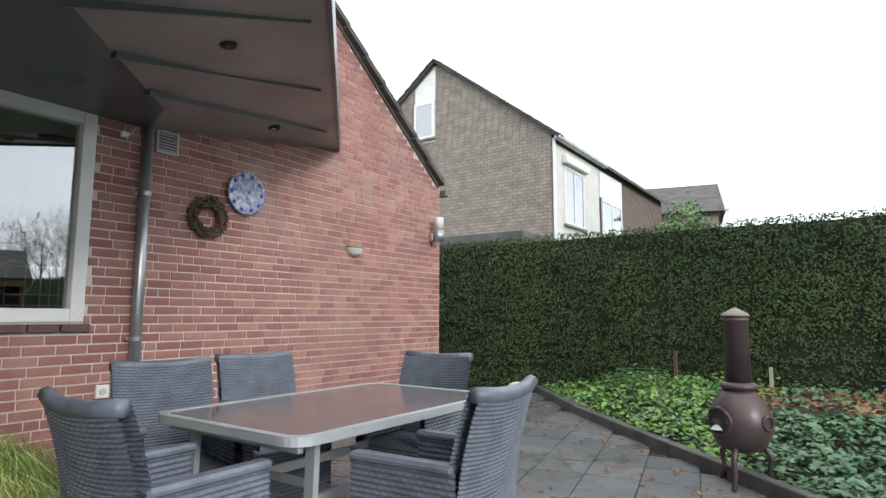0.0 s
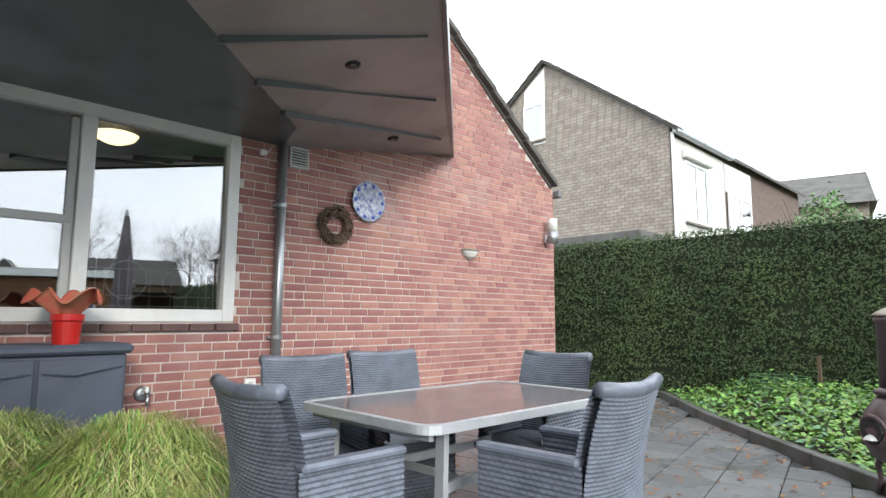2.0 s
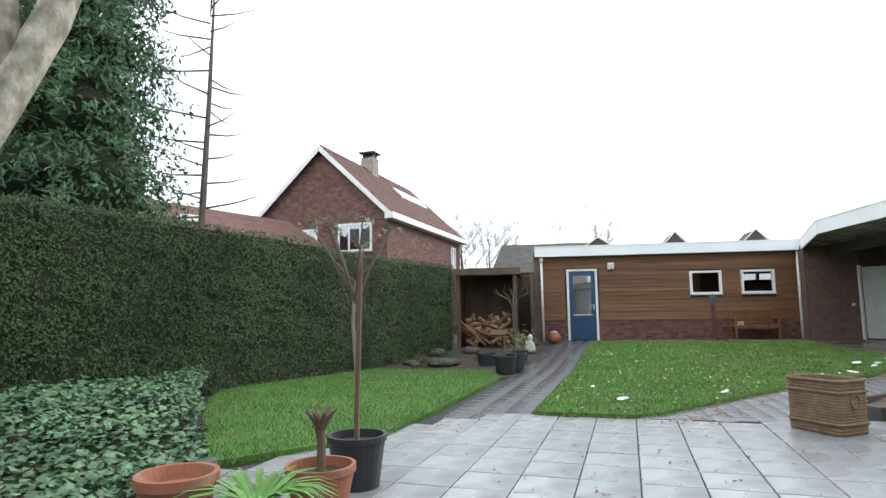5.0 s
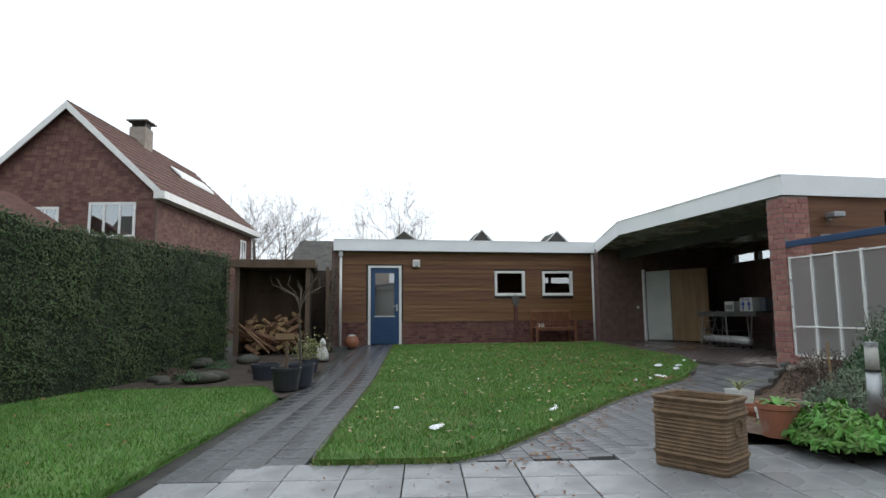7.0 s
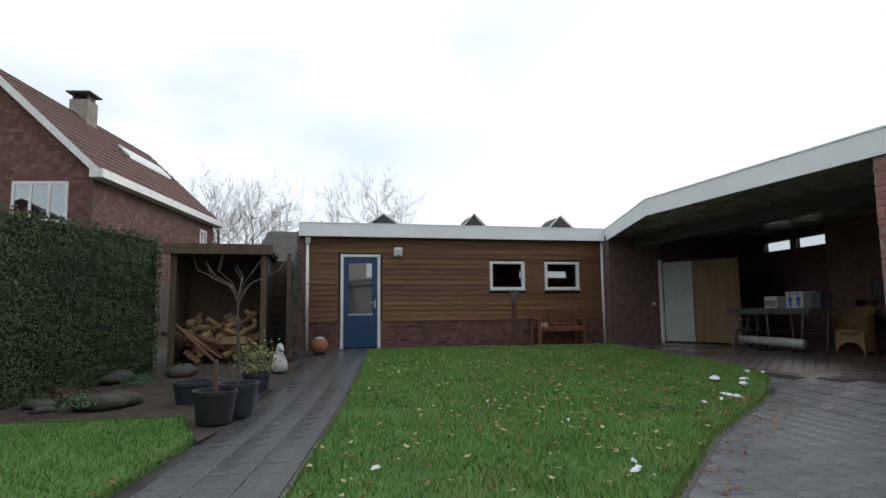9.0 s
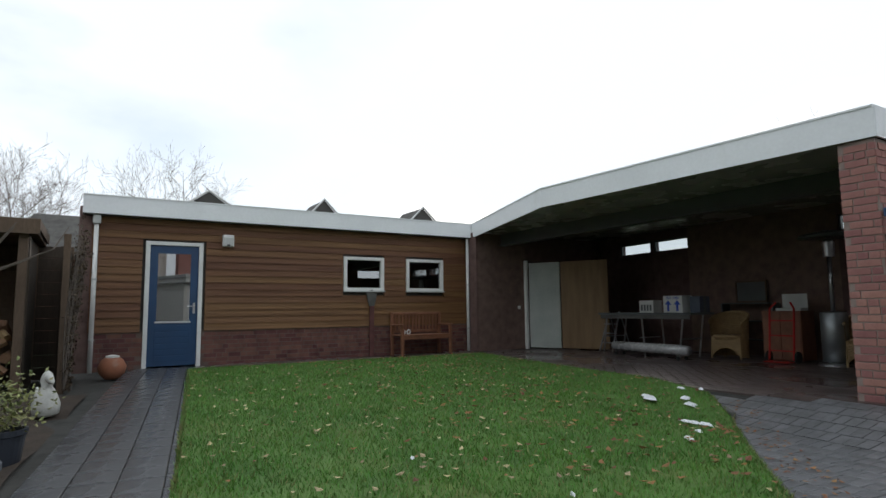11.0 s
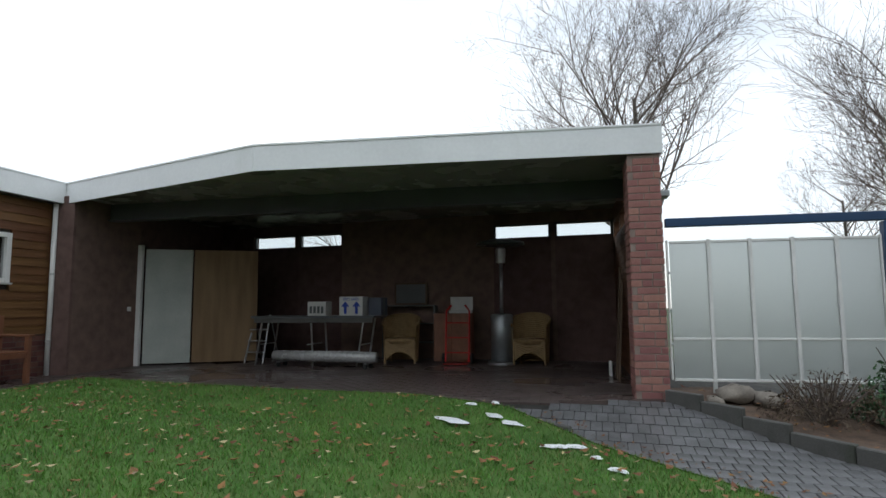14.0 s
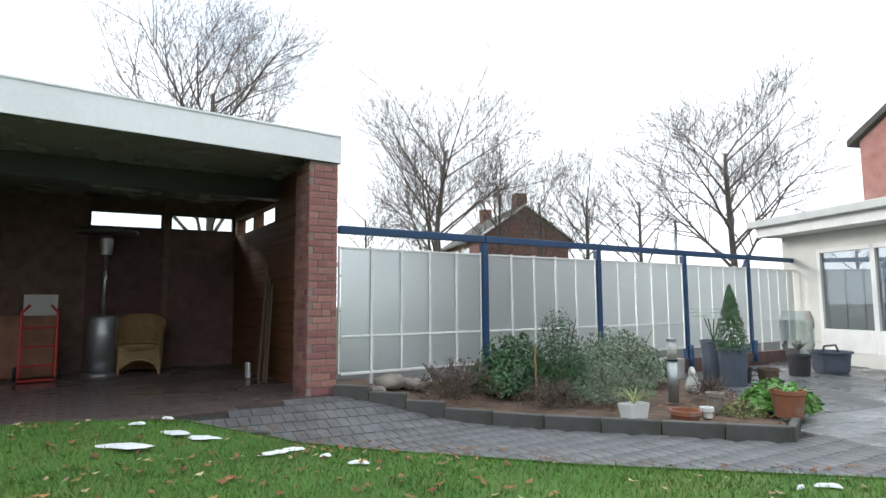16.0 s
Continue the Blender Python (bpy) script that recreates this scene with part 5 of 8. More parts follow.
# ---- large tree with two stems ----
tr = thing("plane_tree", pose(3.88, 5.72, -0.05), "large pruned tree with pale mottled bark and two stems", "tree")
tk = Shape()
tk.tube([(0, 0, -0.2), (0, 0, 0.15), (0.0, 0.02, 0.7), (-0.03, 0.04, 1.6), (-0.06, 0.08, 2.6), (-0.05, 0.1, 3.35)], [0.42, 0.30, 0.225, 0.20, 0.20, 0.19], 14)
tk.tube([(-0.1, 0.1, 3.2), (-0.32, 0.2, 3.8), (-0.62, 0.3, 4.45), (-0.68, 0.33, 5.2), (-0.7, 0.4, 6.4)], [0.17, 0.135, 0.11, 0.10, 0.08], 10)
tk.tube([(0.0, 0.05, 3.2), (0.05, -0.05, 3.8), (0.0, -0.12, 4.6), (0.05, -0.1, 6.4)], [0.155, 0.12, 0.105, 0.08], 10)
part("trunk", tk, plane_bark, tr, smooth=True)
st = Shape().tube([(0.22, -0.2, -0.2), (0.30, -0.25, 0.4), (0.62, -0.5, 1.4), (1.02, -0.82, 2.6), (1.25, -1.02, 3.4), (1.42, -1.18, 4.3), (1.5, -1.3, 6.2)], [0.30, 0.21, 0.175, 0.15, 0.14, 0.13, 0.1], 12)
st.tube([(1.06, -0.84, 2.7), (1.02, -0.8, 3.6), (0.95, -0.78, 4.6), (0.98, -0.8, 6.0)], [0.11, 0.09, 0.08, 0.06], 8)
part("trunk", st, plane_bark, tr, smooth=True)
kn = random.Random(5)
for k in range(26):
    z = kn.uniform(2.6, 4.6)
    c = Vector((-0.05, 0.1, z)) if z < 3.3 else Vector((-0.35 - 0.25 * (z - 3.8), 0.22, z)) if k % 2 else Vector((0.03, -0.06, z))
    a = kn.uniform(0, 6.28)
    d = Vector((math.cos(a), math.sin(a), 0.5))
    part("stub", Shape().tube([c + d * 0.08, c + d * 0.16, c + d * 0.19], [0.035, 0.028, 0.02], 6), plane_bark, tr)
for k in range(7):
    a = kn.uniform(0, 6.28)
    c = Vector((1.5, -1.22, 4.2 + k * 0.15)) if k < 4 else Vector((-0.66, 0.3, 4.3 + 0.2 * k))
    part("twig", Shape().tube([c, c + Vector((math.cos(a) * 0.4, math.sin(a) * 0.4, 0.15)), c + Vector((math.cos(a) * 0.8, math.sin(a) * 0.7, 0.45))], [0.012, 0.009, 0.004], 5), plane_bark, tr)

# ---- conifer and bare spire behind the hedge ----
cn = random.Random(61)
co = thing("conifer", pose(9.85, 8.85, -0.3), "tall dark green conifer behind the hedge", "tree")
part("trunk", Shape().tube([(0, 0, 0), (0, 0, 9.5)], [0.2, 0.04], 8), dark_bark, co)
pts = []
cc = Shape().lathe([(1.6 - 0.10 * k - 0.35 * (k % 2), 1.2 + 0.6 * k) for k in range(14)], 20)
cc.v = [(a * (1 + 0.3 * noise.noise((a * 2, b * 2, c * 2))), b * (1 + 0.3 * noise.noise((a * 2, b * 2, c * 2))), c) for a, b, c in cc.v]
# filler body, painted as dark as the shaded inside of the crown
part("crown_shade", cc, foliage_shade, co, "inner body coloured as the shade within the foliage")
for k in range(1000):
    z = 1.2 + 8.6 * cn.random() ** 1.1
    R = (2.4 - 0.14 * (z - 1.6)) * cn.uniform(0.55, 1.1)
    a = cn.uniform(0, 6.28)
    for j in range(42):
        q = cn.uniform(0.4, 1.0)
        pts.append((R * q * math.cos(a) + cn.gauss(0, 0.09), R * q * math.sin(a) + cn.gauss(0, 0.09), z - 0.28 * q * q * R + cn.gauss(0, 0.09), math.cos(a), math.sin(a), 0.2))
part("crown", leaf_mass(pts, 0.15, cn, 0.9, 0.36), conifer_leaf, co, "drooping dense foliage")
sp = thing("tree", pose(12.35, 7.72, -0.3), "thin bare spire with short side twigs behind the hedge", "tree")
part("trunk", Shape().tube([(0, 0, 0), (-0.1, 0, 3), (0.05, 0, 6), (0.15, 0, 9.2)], [0.10, 0.08, 0.05, 0.012], 7), twig_mat, sp)
for k in range(34):
    z = 2.6 + k * 0.18
    a = cn.uniform(0, 6.28)
    L = cn.uniform(0.5, 1.6)
    part("twig", Shape().tube([(0.02, 0, z), (L * 0.6 * math.cos(a), L * 0.6 * math.sin(a), z + 0.02), (L * math.cos(a), L * math.sin(a), z + 0.10)], [0.024, 0.018, 0.010], 4), twig_mat, sp)


def shrub(name, x, y, z, rx, ry, h, n, size, mat, label, category, seed, aspect=0.5, stems=8, kind=""):
    r = random.Random(seed)
    t = thing(name, pose(x, y, z), label, category)
    s = Shape()
    for k in range(stems):
        a, q = r.uniform(0, 6.28), r.uniform(0.2, 0.8)
        s.tube([(0.1 * rx * math.cos(a), 0.1 * ry * math.sin(a), -0.03), (rx * q * 0.6 * math.cos(a), ry * q * 0.6 * math.sin(a), h * 0.5), (rx * q * math.cos(a), ry * q * math.sin(a), h * r.uniform(0.75, 1.0))], [0.012, 0.008, 0.004], 4)
    tagged(part("stem_cluster", s, twig_mat, t), kind="stuff")
    pts = []
    for k in range(n):
        a, q = r.uniform(0, 6.28), math.sqrt(r.random())
        lump = 1 + 0.22 * noise.noise((math.cos(a) * 2 + seed, math.sin(a) * 2, q))
        zz = h * (1 - 0.75 * q * q) * r.uniform(0.25, 1.05) * lump
        pts.append((rx * q * lump * math.cos(a), ry * q * lump * math.sin(a), max(0.02, zz), math.cos(a) * q, math.sin(a) * q, 0.6))
    part("foliage", leaf_mass(pts, size, r, 0.8, aspect), mat, t)
    return t


# ---- plants in the fence bed ----
shrub("shrub", 8.85, -5.40, -0.12, 0.6, 0.48, 0.70, 4200, 0.06, bush_green, "glossy green evergreen shrub in the bed", "shrub", 71, 0.6)
shrub("rosemary", 8.50, -4.95, -0.12, 0.38, 0.36, 1.0, 4200, 0.055, bush_green, "upright green rosemary bush", "shrub", 72, 0.2)
shrub("shrub", 7.2, -5.2, -0.12, 0.9, 0.6, 0.74, 5200, 0.06, bush_grey, "grey-green leafy shrub against the fence", "shrub", 73, 0.45)
shrub("shrub", 9.75, -5.35, -0.10, 0.55, 0.45, 0.45, 1800, 0.045, bush_dry, "dry brown twiggy shrub", "shrub", 74, 0.3, 40)
shrub("shrub", 9.05, -4.55, -0.12, 0.4, 0.35, 0.3, 700, 0.045, bush_dry, "low withered brown plant", "shrub", 75, 0.3, 30)
shrub("lavender", 8.3, -4.35, -0.12, 0.5, 0.42, 0.42, 3200, 0.055, bush_grey, "low grey-green lavender bush", "shrub", 76, 0.2)
shrub("shrub", 7.3, -3.75, -0.12, 0.26, 0.26, 0.3, 500, 0.04, bush_dry, "small brown heather plant", "shrub", 77, 0.3, 24)
shrub("herb", 7.25, -3.05, -0.14, 0.42, 0.36, 0.3, 1500, 0.09, bush_fresh, "fresh light green leafy herb", "plant", 78, 0.5)
shrub("herb", 7.85, -3.1, -0.14, 0.22, 0.22, 0.16, 260, 0.07, variegated, "pale variegated grass tuft", "plant", 79, 0.2)
for x, y, s, seed in ((10.38, -5.75, 0.17, 1), (10.12, -5.68, 0.14, 2), (10.6, -5.6, 0.08, 3)):
    rr = random.Random(seed)
    st_ = Shape().lathe([(0.6, -0.1), (0.95, 0.15), (0.9, 0.5), (0.55, 0.8), (0.1, 0.88)], 12)
    st_.v = [(a * s * 1.3 + 0.03 * rr.uniform(-1, 1), b * s + 0.03 * rr.uniform(-1, 1), c * s + 0.01 * rr.uniform(-1, 1)) for a, b, c in st_.v]
    solid("boulder", st_, stone_mat, "rounded beige boulder at the end of the bed", "stone", m=pose(x, y, ground_z(x, y) + 0.06, 0, 0, seed * 40), smooth=True, group="boulders")
solid("cane_stick", Shape().tube([(0, 0, -0.1), (0.02, 0.01, 0.62)], 0.012, 6), cane, "thin bamboo cane stuck in the bed", "stake", m=pose(9.05, -4.75, -0.12))


def pot(name, x, y, z, r0, r1, h, mat, label, plant=True, lip=0.02, square=False):
    t = thing(name, pose(x, y, z), label, "plant pot")
    if square:
        prof = Shape()
        for a, b, c, d in ((r0, r1, 0, h),):
            v = [(sx * a, sy * a * 0.6, 0) for sx, sy in ((-1, -1), (1, -1), (1, 1), (-1, 1))] + [(sx * b, sy * b * 0.6, h) for sx, sy in ((-1, -1), (1, -1), (1, 1), (-1, 1))] + [(sx * b * 0.9, sy * b * 0.53, h) for sx, sy in ((-1, -1), (1, -1), (1, 1), (-1, 1))] + [(sx * b * 0.88, sy * b * 0.51, h - 0.04) for sx, sy in ((-1, -1), (1, -1), (1, 1), (-1, 1))]
            prof.add(v, [(3, 2, 1, 0), (12, 13, 14, 15)] + [(k * 4 + i, k * 4 + (i + 1) % 4, k * 4 + 4 + (i + 1) % 4, k * 4 + 4 + i) for k in range(3) for i in range(4)])
        part("body", prof, mat, t)
    else:
        part("body", Shape().lathe([(r0, 0), (r1 - lip * 0.6, h - 0.05), (r1 - lip * 0.4, h - 0.045), (r1, h - 0.04), (r1, h), (r1 - lip, h), (r1 - lip * 1.3, h - 0.06)], 26), mat, t, smooth=False)
    part("soil", Shape().lathe([(0.01, h - 0.07), (r1 * (0.55 if square else 0.86), h - 0.055)], 16), soil, t)
    return t


def strap_leaves(parent, n, L, z, mat, seed, w=0.012, curl=0.9):
    r = random.Random(seed)
    s = Shape()
    for k in range(n):
        a, q = r.uniform(0, 6.28), r.uniform(0.6, 1.1)
        pts = []
        for i in range(5):
            t = i / 4
            pts.append(Vector((math.cos(a) * L * q * t * curl, math.sin(a) * L * q * t * curl, z + L * q * (t * 1.1 - curl * t * t * 0.9))))
        b = Vector((-math.sin(a), math.cos(a), 0))
        i0 = len(s.v)
        for i, p in enumerate(pts):
            ww = w * (1 - 0.8 * i / 4)
            s.v += [tuple(p - b * ww), tuple(p + b * ww)]
        s.f += [(i0 + 2 * i, i0 + 2 * i + 1, i0 + 2 * i + 3, i0 + 2 * i + 2) for i in range(4)]
    part("foliage", s, mat, parent)


p = pot("plant_pot", 8.95, -3.50, -0.155, 0.10, 0.135, 0.19, white_paint, "white plastic box pot with a withered grassy plant", square=True)
strap_leaves(p, 26, 0.32, 0.18, variegated, 3, 0.008)
p = pot("plant_pot", 8.45, -3.3, -0.14, 0.12, 0.15, 0.09, terracotta, "flat terracotta bowl in the bed")
p = pot("plant_pot", 8.25, -3.2, -0.13, 0.05, 0.065, 0.10, white_paint, "small white cup-shaped pot")
p = pot("plant_pot", 7.55, -2.78, -0.13, 0.12, 0.16, 0.26, terracotta, "orange-brown pot with green leaves at the bed's corner")
strap_leaves(p, 30, 0.24, 0.2, bush_fresh, 4, 0.02)
p = pot("plant_pot", 7.95, -3.3, -0.13, 0.07, 0.09, 0.2, stone_mat, "grey stone-like pot in the bed")
p = pot("plant_pot", 5.10, -5.07, LOW, 0.17, 0.20, 0.62, plastic_blue, "tall blue-grey planter with a palm")
pl = random.Random(9)
for k in range(9):
    a = k * 0.7
    part("frond", Shape().tube([(0, 0, 0.6), (0.12 * math.cos(a), 0.12 * math.sin(a), 0.95)], 0.008, 4), bush_green, p)
    s = Shape()
    c = Vector((0.22 * math.cos(a), 0.22 * math.sin(a), 1.0 + 0.05 * (k % 3)))
    for j in range(14):
        b = a + (j - 6.5) * 0.22
        d = Vector((math.cos(b), math.sin(b), 0.1))
        q = Vector((-math.sin(b), math.cos(b), 0)) * 0.012
        s.add([c - q, c + q, c + d * 0.32 + Vector((0, 0, -0.05))], [(0, 1, 2)])
    part("frond", s, bush_fresh, p)
p = pot("plant_pot", 5.36, -4.62, LOW, 0.17, 0.21, 0.55, plastic_blue, "tall blue-grey planter with a small cypress")
pts = []
for k in range(2600):
    z = pl.uniform(0.0, 1.0)
    R = 0.24 * (1 - z) ** 0.8 + 0.01
    a = pl.uniform(0, 6.28)
    q = pl.uniform(0.6, 1.05)
    pts.append((R * q * math.cos(a), R * q * math.sin(a), 0.5 + z * 0.95, math.cos(a), math.sin(a), 0.6))
part("cypress", leaf_mass(pts, 0.05, pl, 0.6, 0.4), bush_green, p, "cone-shaped green cypress")
p = pot("plant_pot", 5.70, -5.55, LOW + 0.03, 0.28, 0.3, 0.3, stone_white, "white weathered trough beside the fence", square=True)
for x, y, rr_, h_, m_, lab in ((4.9, -4.75, 0.14, 0.22, anthracite, "dark pot with withered plants"), (4.55, -4.55, 0.16, 0.2, wood_old, "brown box pot with dry plants"), (4.2, -5.3, 0.13, 0.24, anthracite, "small dark pot by the fence")):
    p = pot("plant_pot", x, y, LOW, rr_ * 0.8, rr_, h_, m_, lab)
    strap_leaves(p, 18, 0.16, h_ - 0.05, bush_dry, int(x * 10), 0.015)
p = pot("plant_pot", 3.4, -4.65, LOW, 0.15, 0.18, 0.34, anthracite, "black pot with a plastic-wrapped plant")
part("wrap", Shape().lathe([(0.17, 0.32), (0.24, 0.5), (0.25, 0.9), (0.20, 1.05)], 12), glass, p, "clear plastic wrap")
strap_leaves(p, 24, 0.45, 0.4, bush_dry, 14, 0.01)
bt = thing("bucket", pose(2.65, -4.5, LOW), "large blue-grey plastic tub with handles", "tub")
part("body", Shape().lathe([(0.24, 0), (0.30, 0.33), (0.33, 0.34), (0.33, 0.37), (0.29, 0.37), (0.27, 0.05)], 24), plastic_blue, bt)
part("handle", Shape().tube([(-0.3, 0, 0.34), (-0.2, 0, 0.46), (0.2, 0, 0.46), (0.3, 0, 0.34)], 0.015, 6), rubber, bt)
p = pot("plant_pot", 2.6, -3.1, LOW, 0.13, 0.17, 0.3, terracotta, "terracotta pot with a leafy plant by the doors")
strap_leaves(p, 50, 0.5, 0.26, bush_fresh, 15, 0.02)

bo = thing("bollard_light", pose(7.75, -3.92, -0.13), "grey metal garden bollard light with a frosted head", "lamp")
part("post", Shape().lathe([(0.058, 0), (0.055, 0.46)], 18), zinc, bo, smooth=True)
part("ring", Shape().lathe([(0.06, 0.455), (0.06, 0.475)], 18), rubber, bo)
part("head", Shape().lathe([(0.052, 0.475), (0.050, 0.68)], 18), stone_white, bo, "frosted glass head", True)
part("cap", Shape().lathe([(0.058, 0.68), (0.055, 0.71), (0.01, 0.715)], 18), zinc, bo)


def statue(name, x, y, z, s, label, rz=0):
    sh = Shape().lathe([(0.05, 0), (0.085, 0.02), (0.09, 0.09), (0.06, 0.17), (0.035, 0.21), (0.045, 0.25), (0.03, 0.30), (0.008, 0.32)], 12)
    sh.tube([(0.02, 0, 0.27), (0.09, 0, 0.25), (0.11, 0, 0.235)], [0.03, 0.02, 0.006], 8)
    sh.tube([(-0.06, 0, 0.04), (-0.16, 0, 0.10), (-0.2, 0, 0.19)], [0.05, 0.035, 0.008], 8)
    sh.v = [(a * s, b * s, c * s) for a, b, c in sh.v]
    return solid(name, sh, stone_white, label, "statue", m=pose(x, y, z, 0, 0, rz), smooth=True)


statue("bird_statue", 7.05, -4.15, -0.12, 1.0, "white garden bird figure in the bed", 40)
statue("garden_figure", 15.75, 0.98, ground_z(15.75, 0.98), 1.45, "white weathered animal figure beside the path", 200)

# wicker basket planter with woven rings
wk = thing("wicker_planter", Matrix.Translation((7.19, -1.84, LOW)) @ Matrix.Rotation(radians(31), 4, "Z"), "tall rectangular brown wicker planter", "planter")
W, D, H = 0.25, 0.185, 0.485
strand = Shape()
for k in range(36):
    z = 0.01 + k * (H - 0.03) / 35
    o = 0.004 * (k % 2)
    c = 0.04
    ring = []
    for sx, sy, a0 in ((1, 1, 0), (-1, 1, 90), (-1, -1, 180), (1, -1, 270)):
        for j in range(4):
            a = radians(a0 + j * 30)
            ring.append((sx * (W - c) + (c + o) * math.cos(a), sy * (D - c) + (c + o) * math.sin(a), z))
    ring.append(ring[0])
    strand.tube(ring, 0.0105, 5, False)
part("weave", strand, wicker, wk)
part("liner", Shape().box(-W + 0.012, -D + 0.012, 0.0, W - 0.012, D - 0.012, H - 0.06, 0.01), rubber, wk)
part("soil", Shape().box(-W + 0.03, -D + 0.03, H - 0.059, W - 0.03, D - 0.03, H - 0.05), soil, wk)
for zz in (0.10, 0.38, H - 0.005):
    c = 0.04
    ring = []
    for sx, sy, a0 in ((1, 1, 0), (-1, 1, 90), (-1, -1, 180), (1, -1, 270)):
        for j in range(4):
            a = radians(a0 + j * 30)
            ring.append((sx * (W - c) + (c + 0.014) * math.cos(a), sy * (D - c) + (c + 0.014) * math.sin(a), zz))
    ring.append(ring[0])
    part("band", Shape().tube(ring, 0.014, 6, False), wicker, wk)
for sx in (-1, 1):
    part("handle", Shape().tube([(sx * (W + 0.015), 0.06 * math.cos(t * 0.5236), 0.30 + 0.06 * math.sin(t * 0.5236)) for t in range(13)], 0.01, 5, False), wicker, wk)


# ---- terrace: table and chairs ----
def HM(u, v, z=LOW, rz=0):
    return HOUSE @ pose(u, v, z, 0, 0, rz)


def rounded(w, d, r, n=6):
    out = []
    for sx, sy, a0 in ((1, 1, 0), (-1, 1, 90), (-1, -1, 180), (1, -1, 270)):
        for j in range(n + 1):
            a = radians(a0 + j * 90 / n)
            out.append((sx * (w - r) + r * math.cos(a), sy * (d - r) + r * math.sin(a)))
    return out


tb = thing("garden_table", HM(-2.12, 2.20), "grey aluminium garden table with a brown glass top", "table")
tw, td = 0.49, 0.75
ro, rin = rounded(tw, td, 0.10), rounded(tw - 0.035, td - 0.035, 0.075)
n = len(ro)
part("rim", Shape().add([(x, y, 0.705) for x, y in ro] + [(x, y, 0.742) for x, y in ro] + [(x, y, 0.742) for x, y in rin] + [(x, y, 0.705) for x, y in rin],
                        [(k * n + i, k * n + (i + 1) % n, ((k + 1) % 4) * n + (i + 1) % n, ((k + 1) % 4) * n + i) for k in range(4) for i in range(n)]), alu, tb, "grey metal rim")
part("glass_top", Shape().prism(rounded(tw - 0.03, td - 0.03, 0.08), 0.722, 0.738), table_glass, tb, "brown glass sheet, wet in places")


def flat_bar(pts, width, thick):
    """A flat metal bar standing on edge, bent through pts in plan or in a side view."""
    s = Shape()
    pts = [Vector(q) for q in pts]
    for i, q in enumerate(pts):
        d = (pts[min(i + 1, len(pts) - 1)] - pts[max(i - 1, 0)]).normalized()
        up = Vector((0, 0, 1)) if abs(d.z) < 0.7 else Vector((1, 0, 0))
        side = d.cross(up).normalized()
        up = side.cross(d).normalized()
        s.v += [tuple(q + side * a * thick / 2 + up * b * width / 2) for a, b in ((-1, -1), (1, -1), (1, 1), (-1, 1))]
    for i in range(len(pts) - 1):
        s.f += [(i * 4 + k, i * 4 + (k + 1) % 4, i * 4 + 4 + (k + 1) % 4, i * 4 + 4 + k) for k in range(4)]
    s.f += [(3, 2, 1, 0), tuple(len(s.v) - 4 + k for k in range(4))]
    return s


for sx in (-1, 1):
    for sy in (-1, 1):
        part("leg", flat_bar([(sx * (tw - 0.10), sy * (td - 0.17), 0.70), (sx * (tw - 0.10), sy * (td - 0.16), 0.30), (sx * (tw - 0.09), sy * (td - 0.12), 0.12), (sx * (tw - 0.06), sy * (td - 0.03), 0.0)], 0.05, 0.028), alu, tb)
    part("stretcher", flat_bar([(sx * (tw - 0.11), -td + 0.16, 0.42), (sx * (tw - 0.20), -td + 0.26, 0.42), (sx * (tw - 0.24), -td + 0.42, 0.42), (sx * (tw - 0.24), td - 0.42, 0.42), (sx * (tw - 0.20), td - 0.26, 0.42), (sx * (tw - 0.11), td - 0.16, 0.42)], 0.045, 0.02), alu, tb)
for sy in (-1, 1):
    part("crossbar", flat_bar([(-tw + 0.25, sy * (td - 0.45), 0.42), (tw - 0.25, sy * (td - 0.45), 0.42)], 0.035, 0.018), alu, tb)
for sy in (-1, 1):
    part("apron", Shape().box(-tw + 0.06, sy * (td - 0.0725) - 0.0125, 0.67, tw - 0.06, sy * (td - 0.0725) + 0.0125, 0.704, 0.003), alu, tb)


def weave(fn, nu, nv, amp=0.004):
    """A woven sheet of rounded strands: fn(a, b) gives a place and its normal for a, b from 0 to 1."""
    s = Shape()
    for j in range(2 * nv + 1):
        for i in range(nu + 1):
            p, nrm = fn(i / nu, j / (2 * nv))
            o = -amp if j % 2 == 0 else amp if (i + j // 2) % 2 else 0.1 * amp
            s.v.append(tuple(Vector(p) + Vector(nrm) * o))
    for j in range(2 * nv):
        for i in range(nu):
            a = j * (nu + 1) + i
            s.f.append((a, a + 1, a + nu + 2, a + nu + 1))
    return s


CW, CH = 0.255, 0.90
chair = thing("garden_chair", HM(-1.99, 1.25, LOW, 0), "dark grey woven rattan garden armchair", "chair", "chairs round the garden table")


def back_at(b, off):
    return -0.27 - 0.10 * b * b + off


def front_fn(a, b):
    return (-CW + 2 * CW * a, back_at(b, 0.03) + 0.03 * (1 - (2 * a - 1) ** 2) * -1, 0.40 + (CH - 0.40) * b + 0.02 * (2 * a - 1) ** 2 * b), (0, 1, 0.1)


def rear_fn(a, b):
    return (-CW + 2 * CW * a, back_at(max(0, (b - 0.4) / 0.6), -0.02) - 0.03 * (1 - (2 * a - 1) ** 2) + (0.05 * (0.4 - b) if b < 0.4 else 0), 0.06 + (CH - 0.06) * b + 0.02 * (2 * a - 1) ** 2 * b), (0, -1, 0)


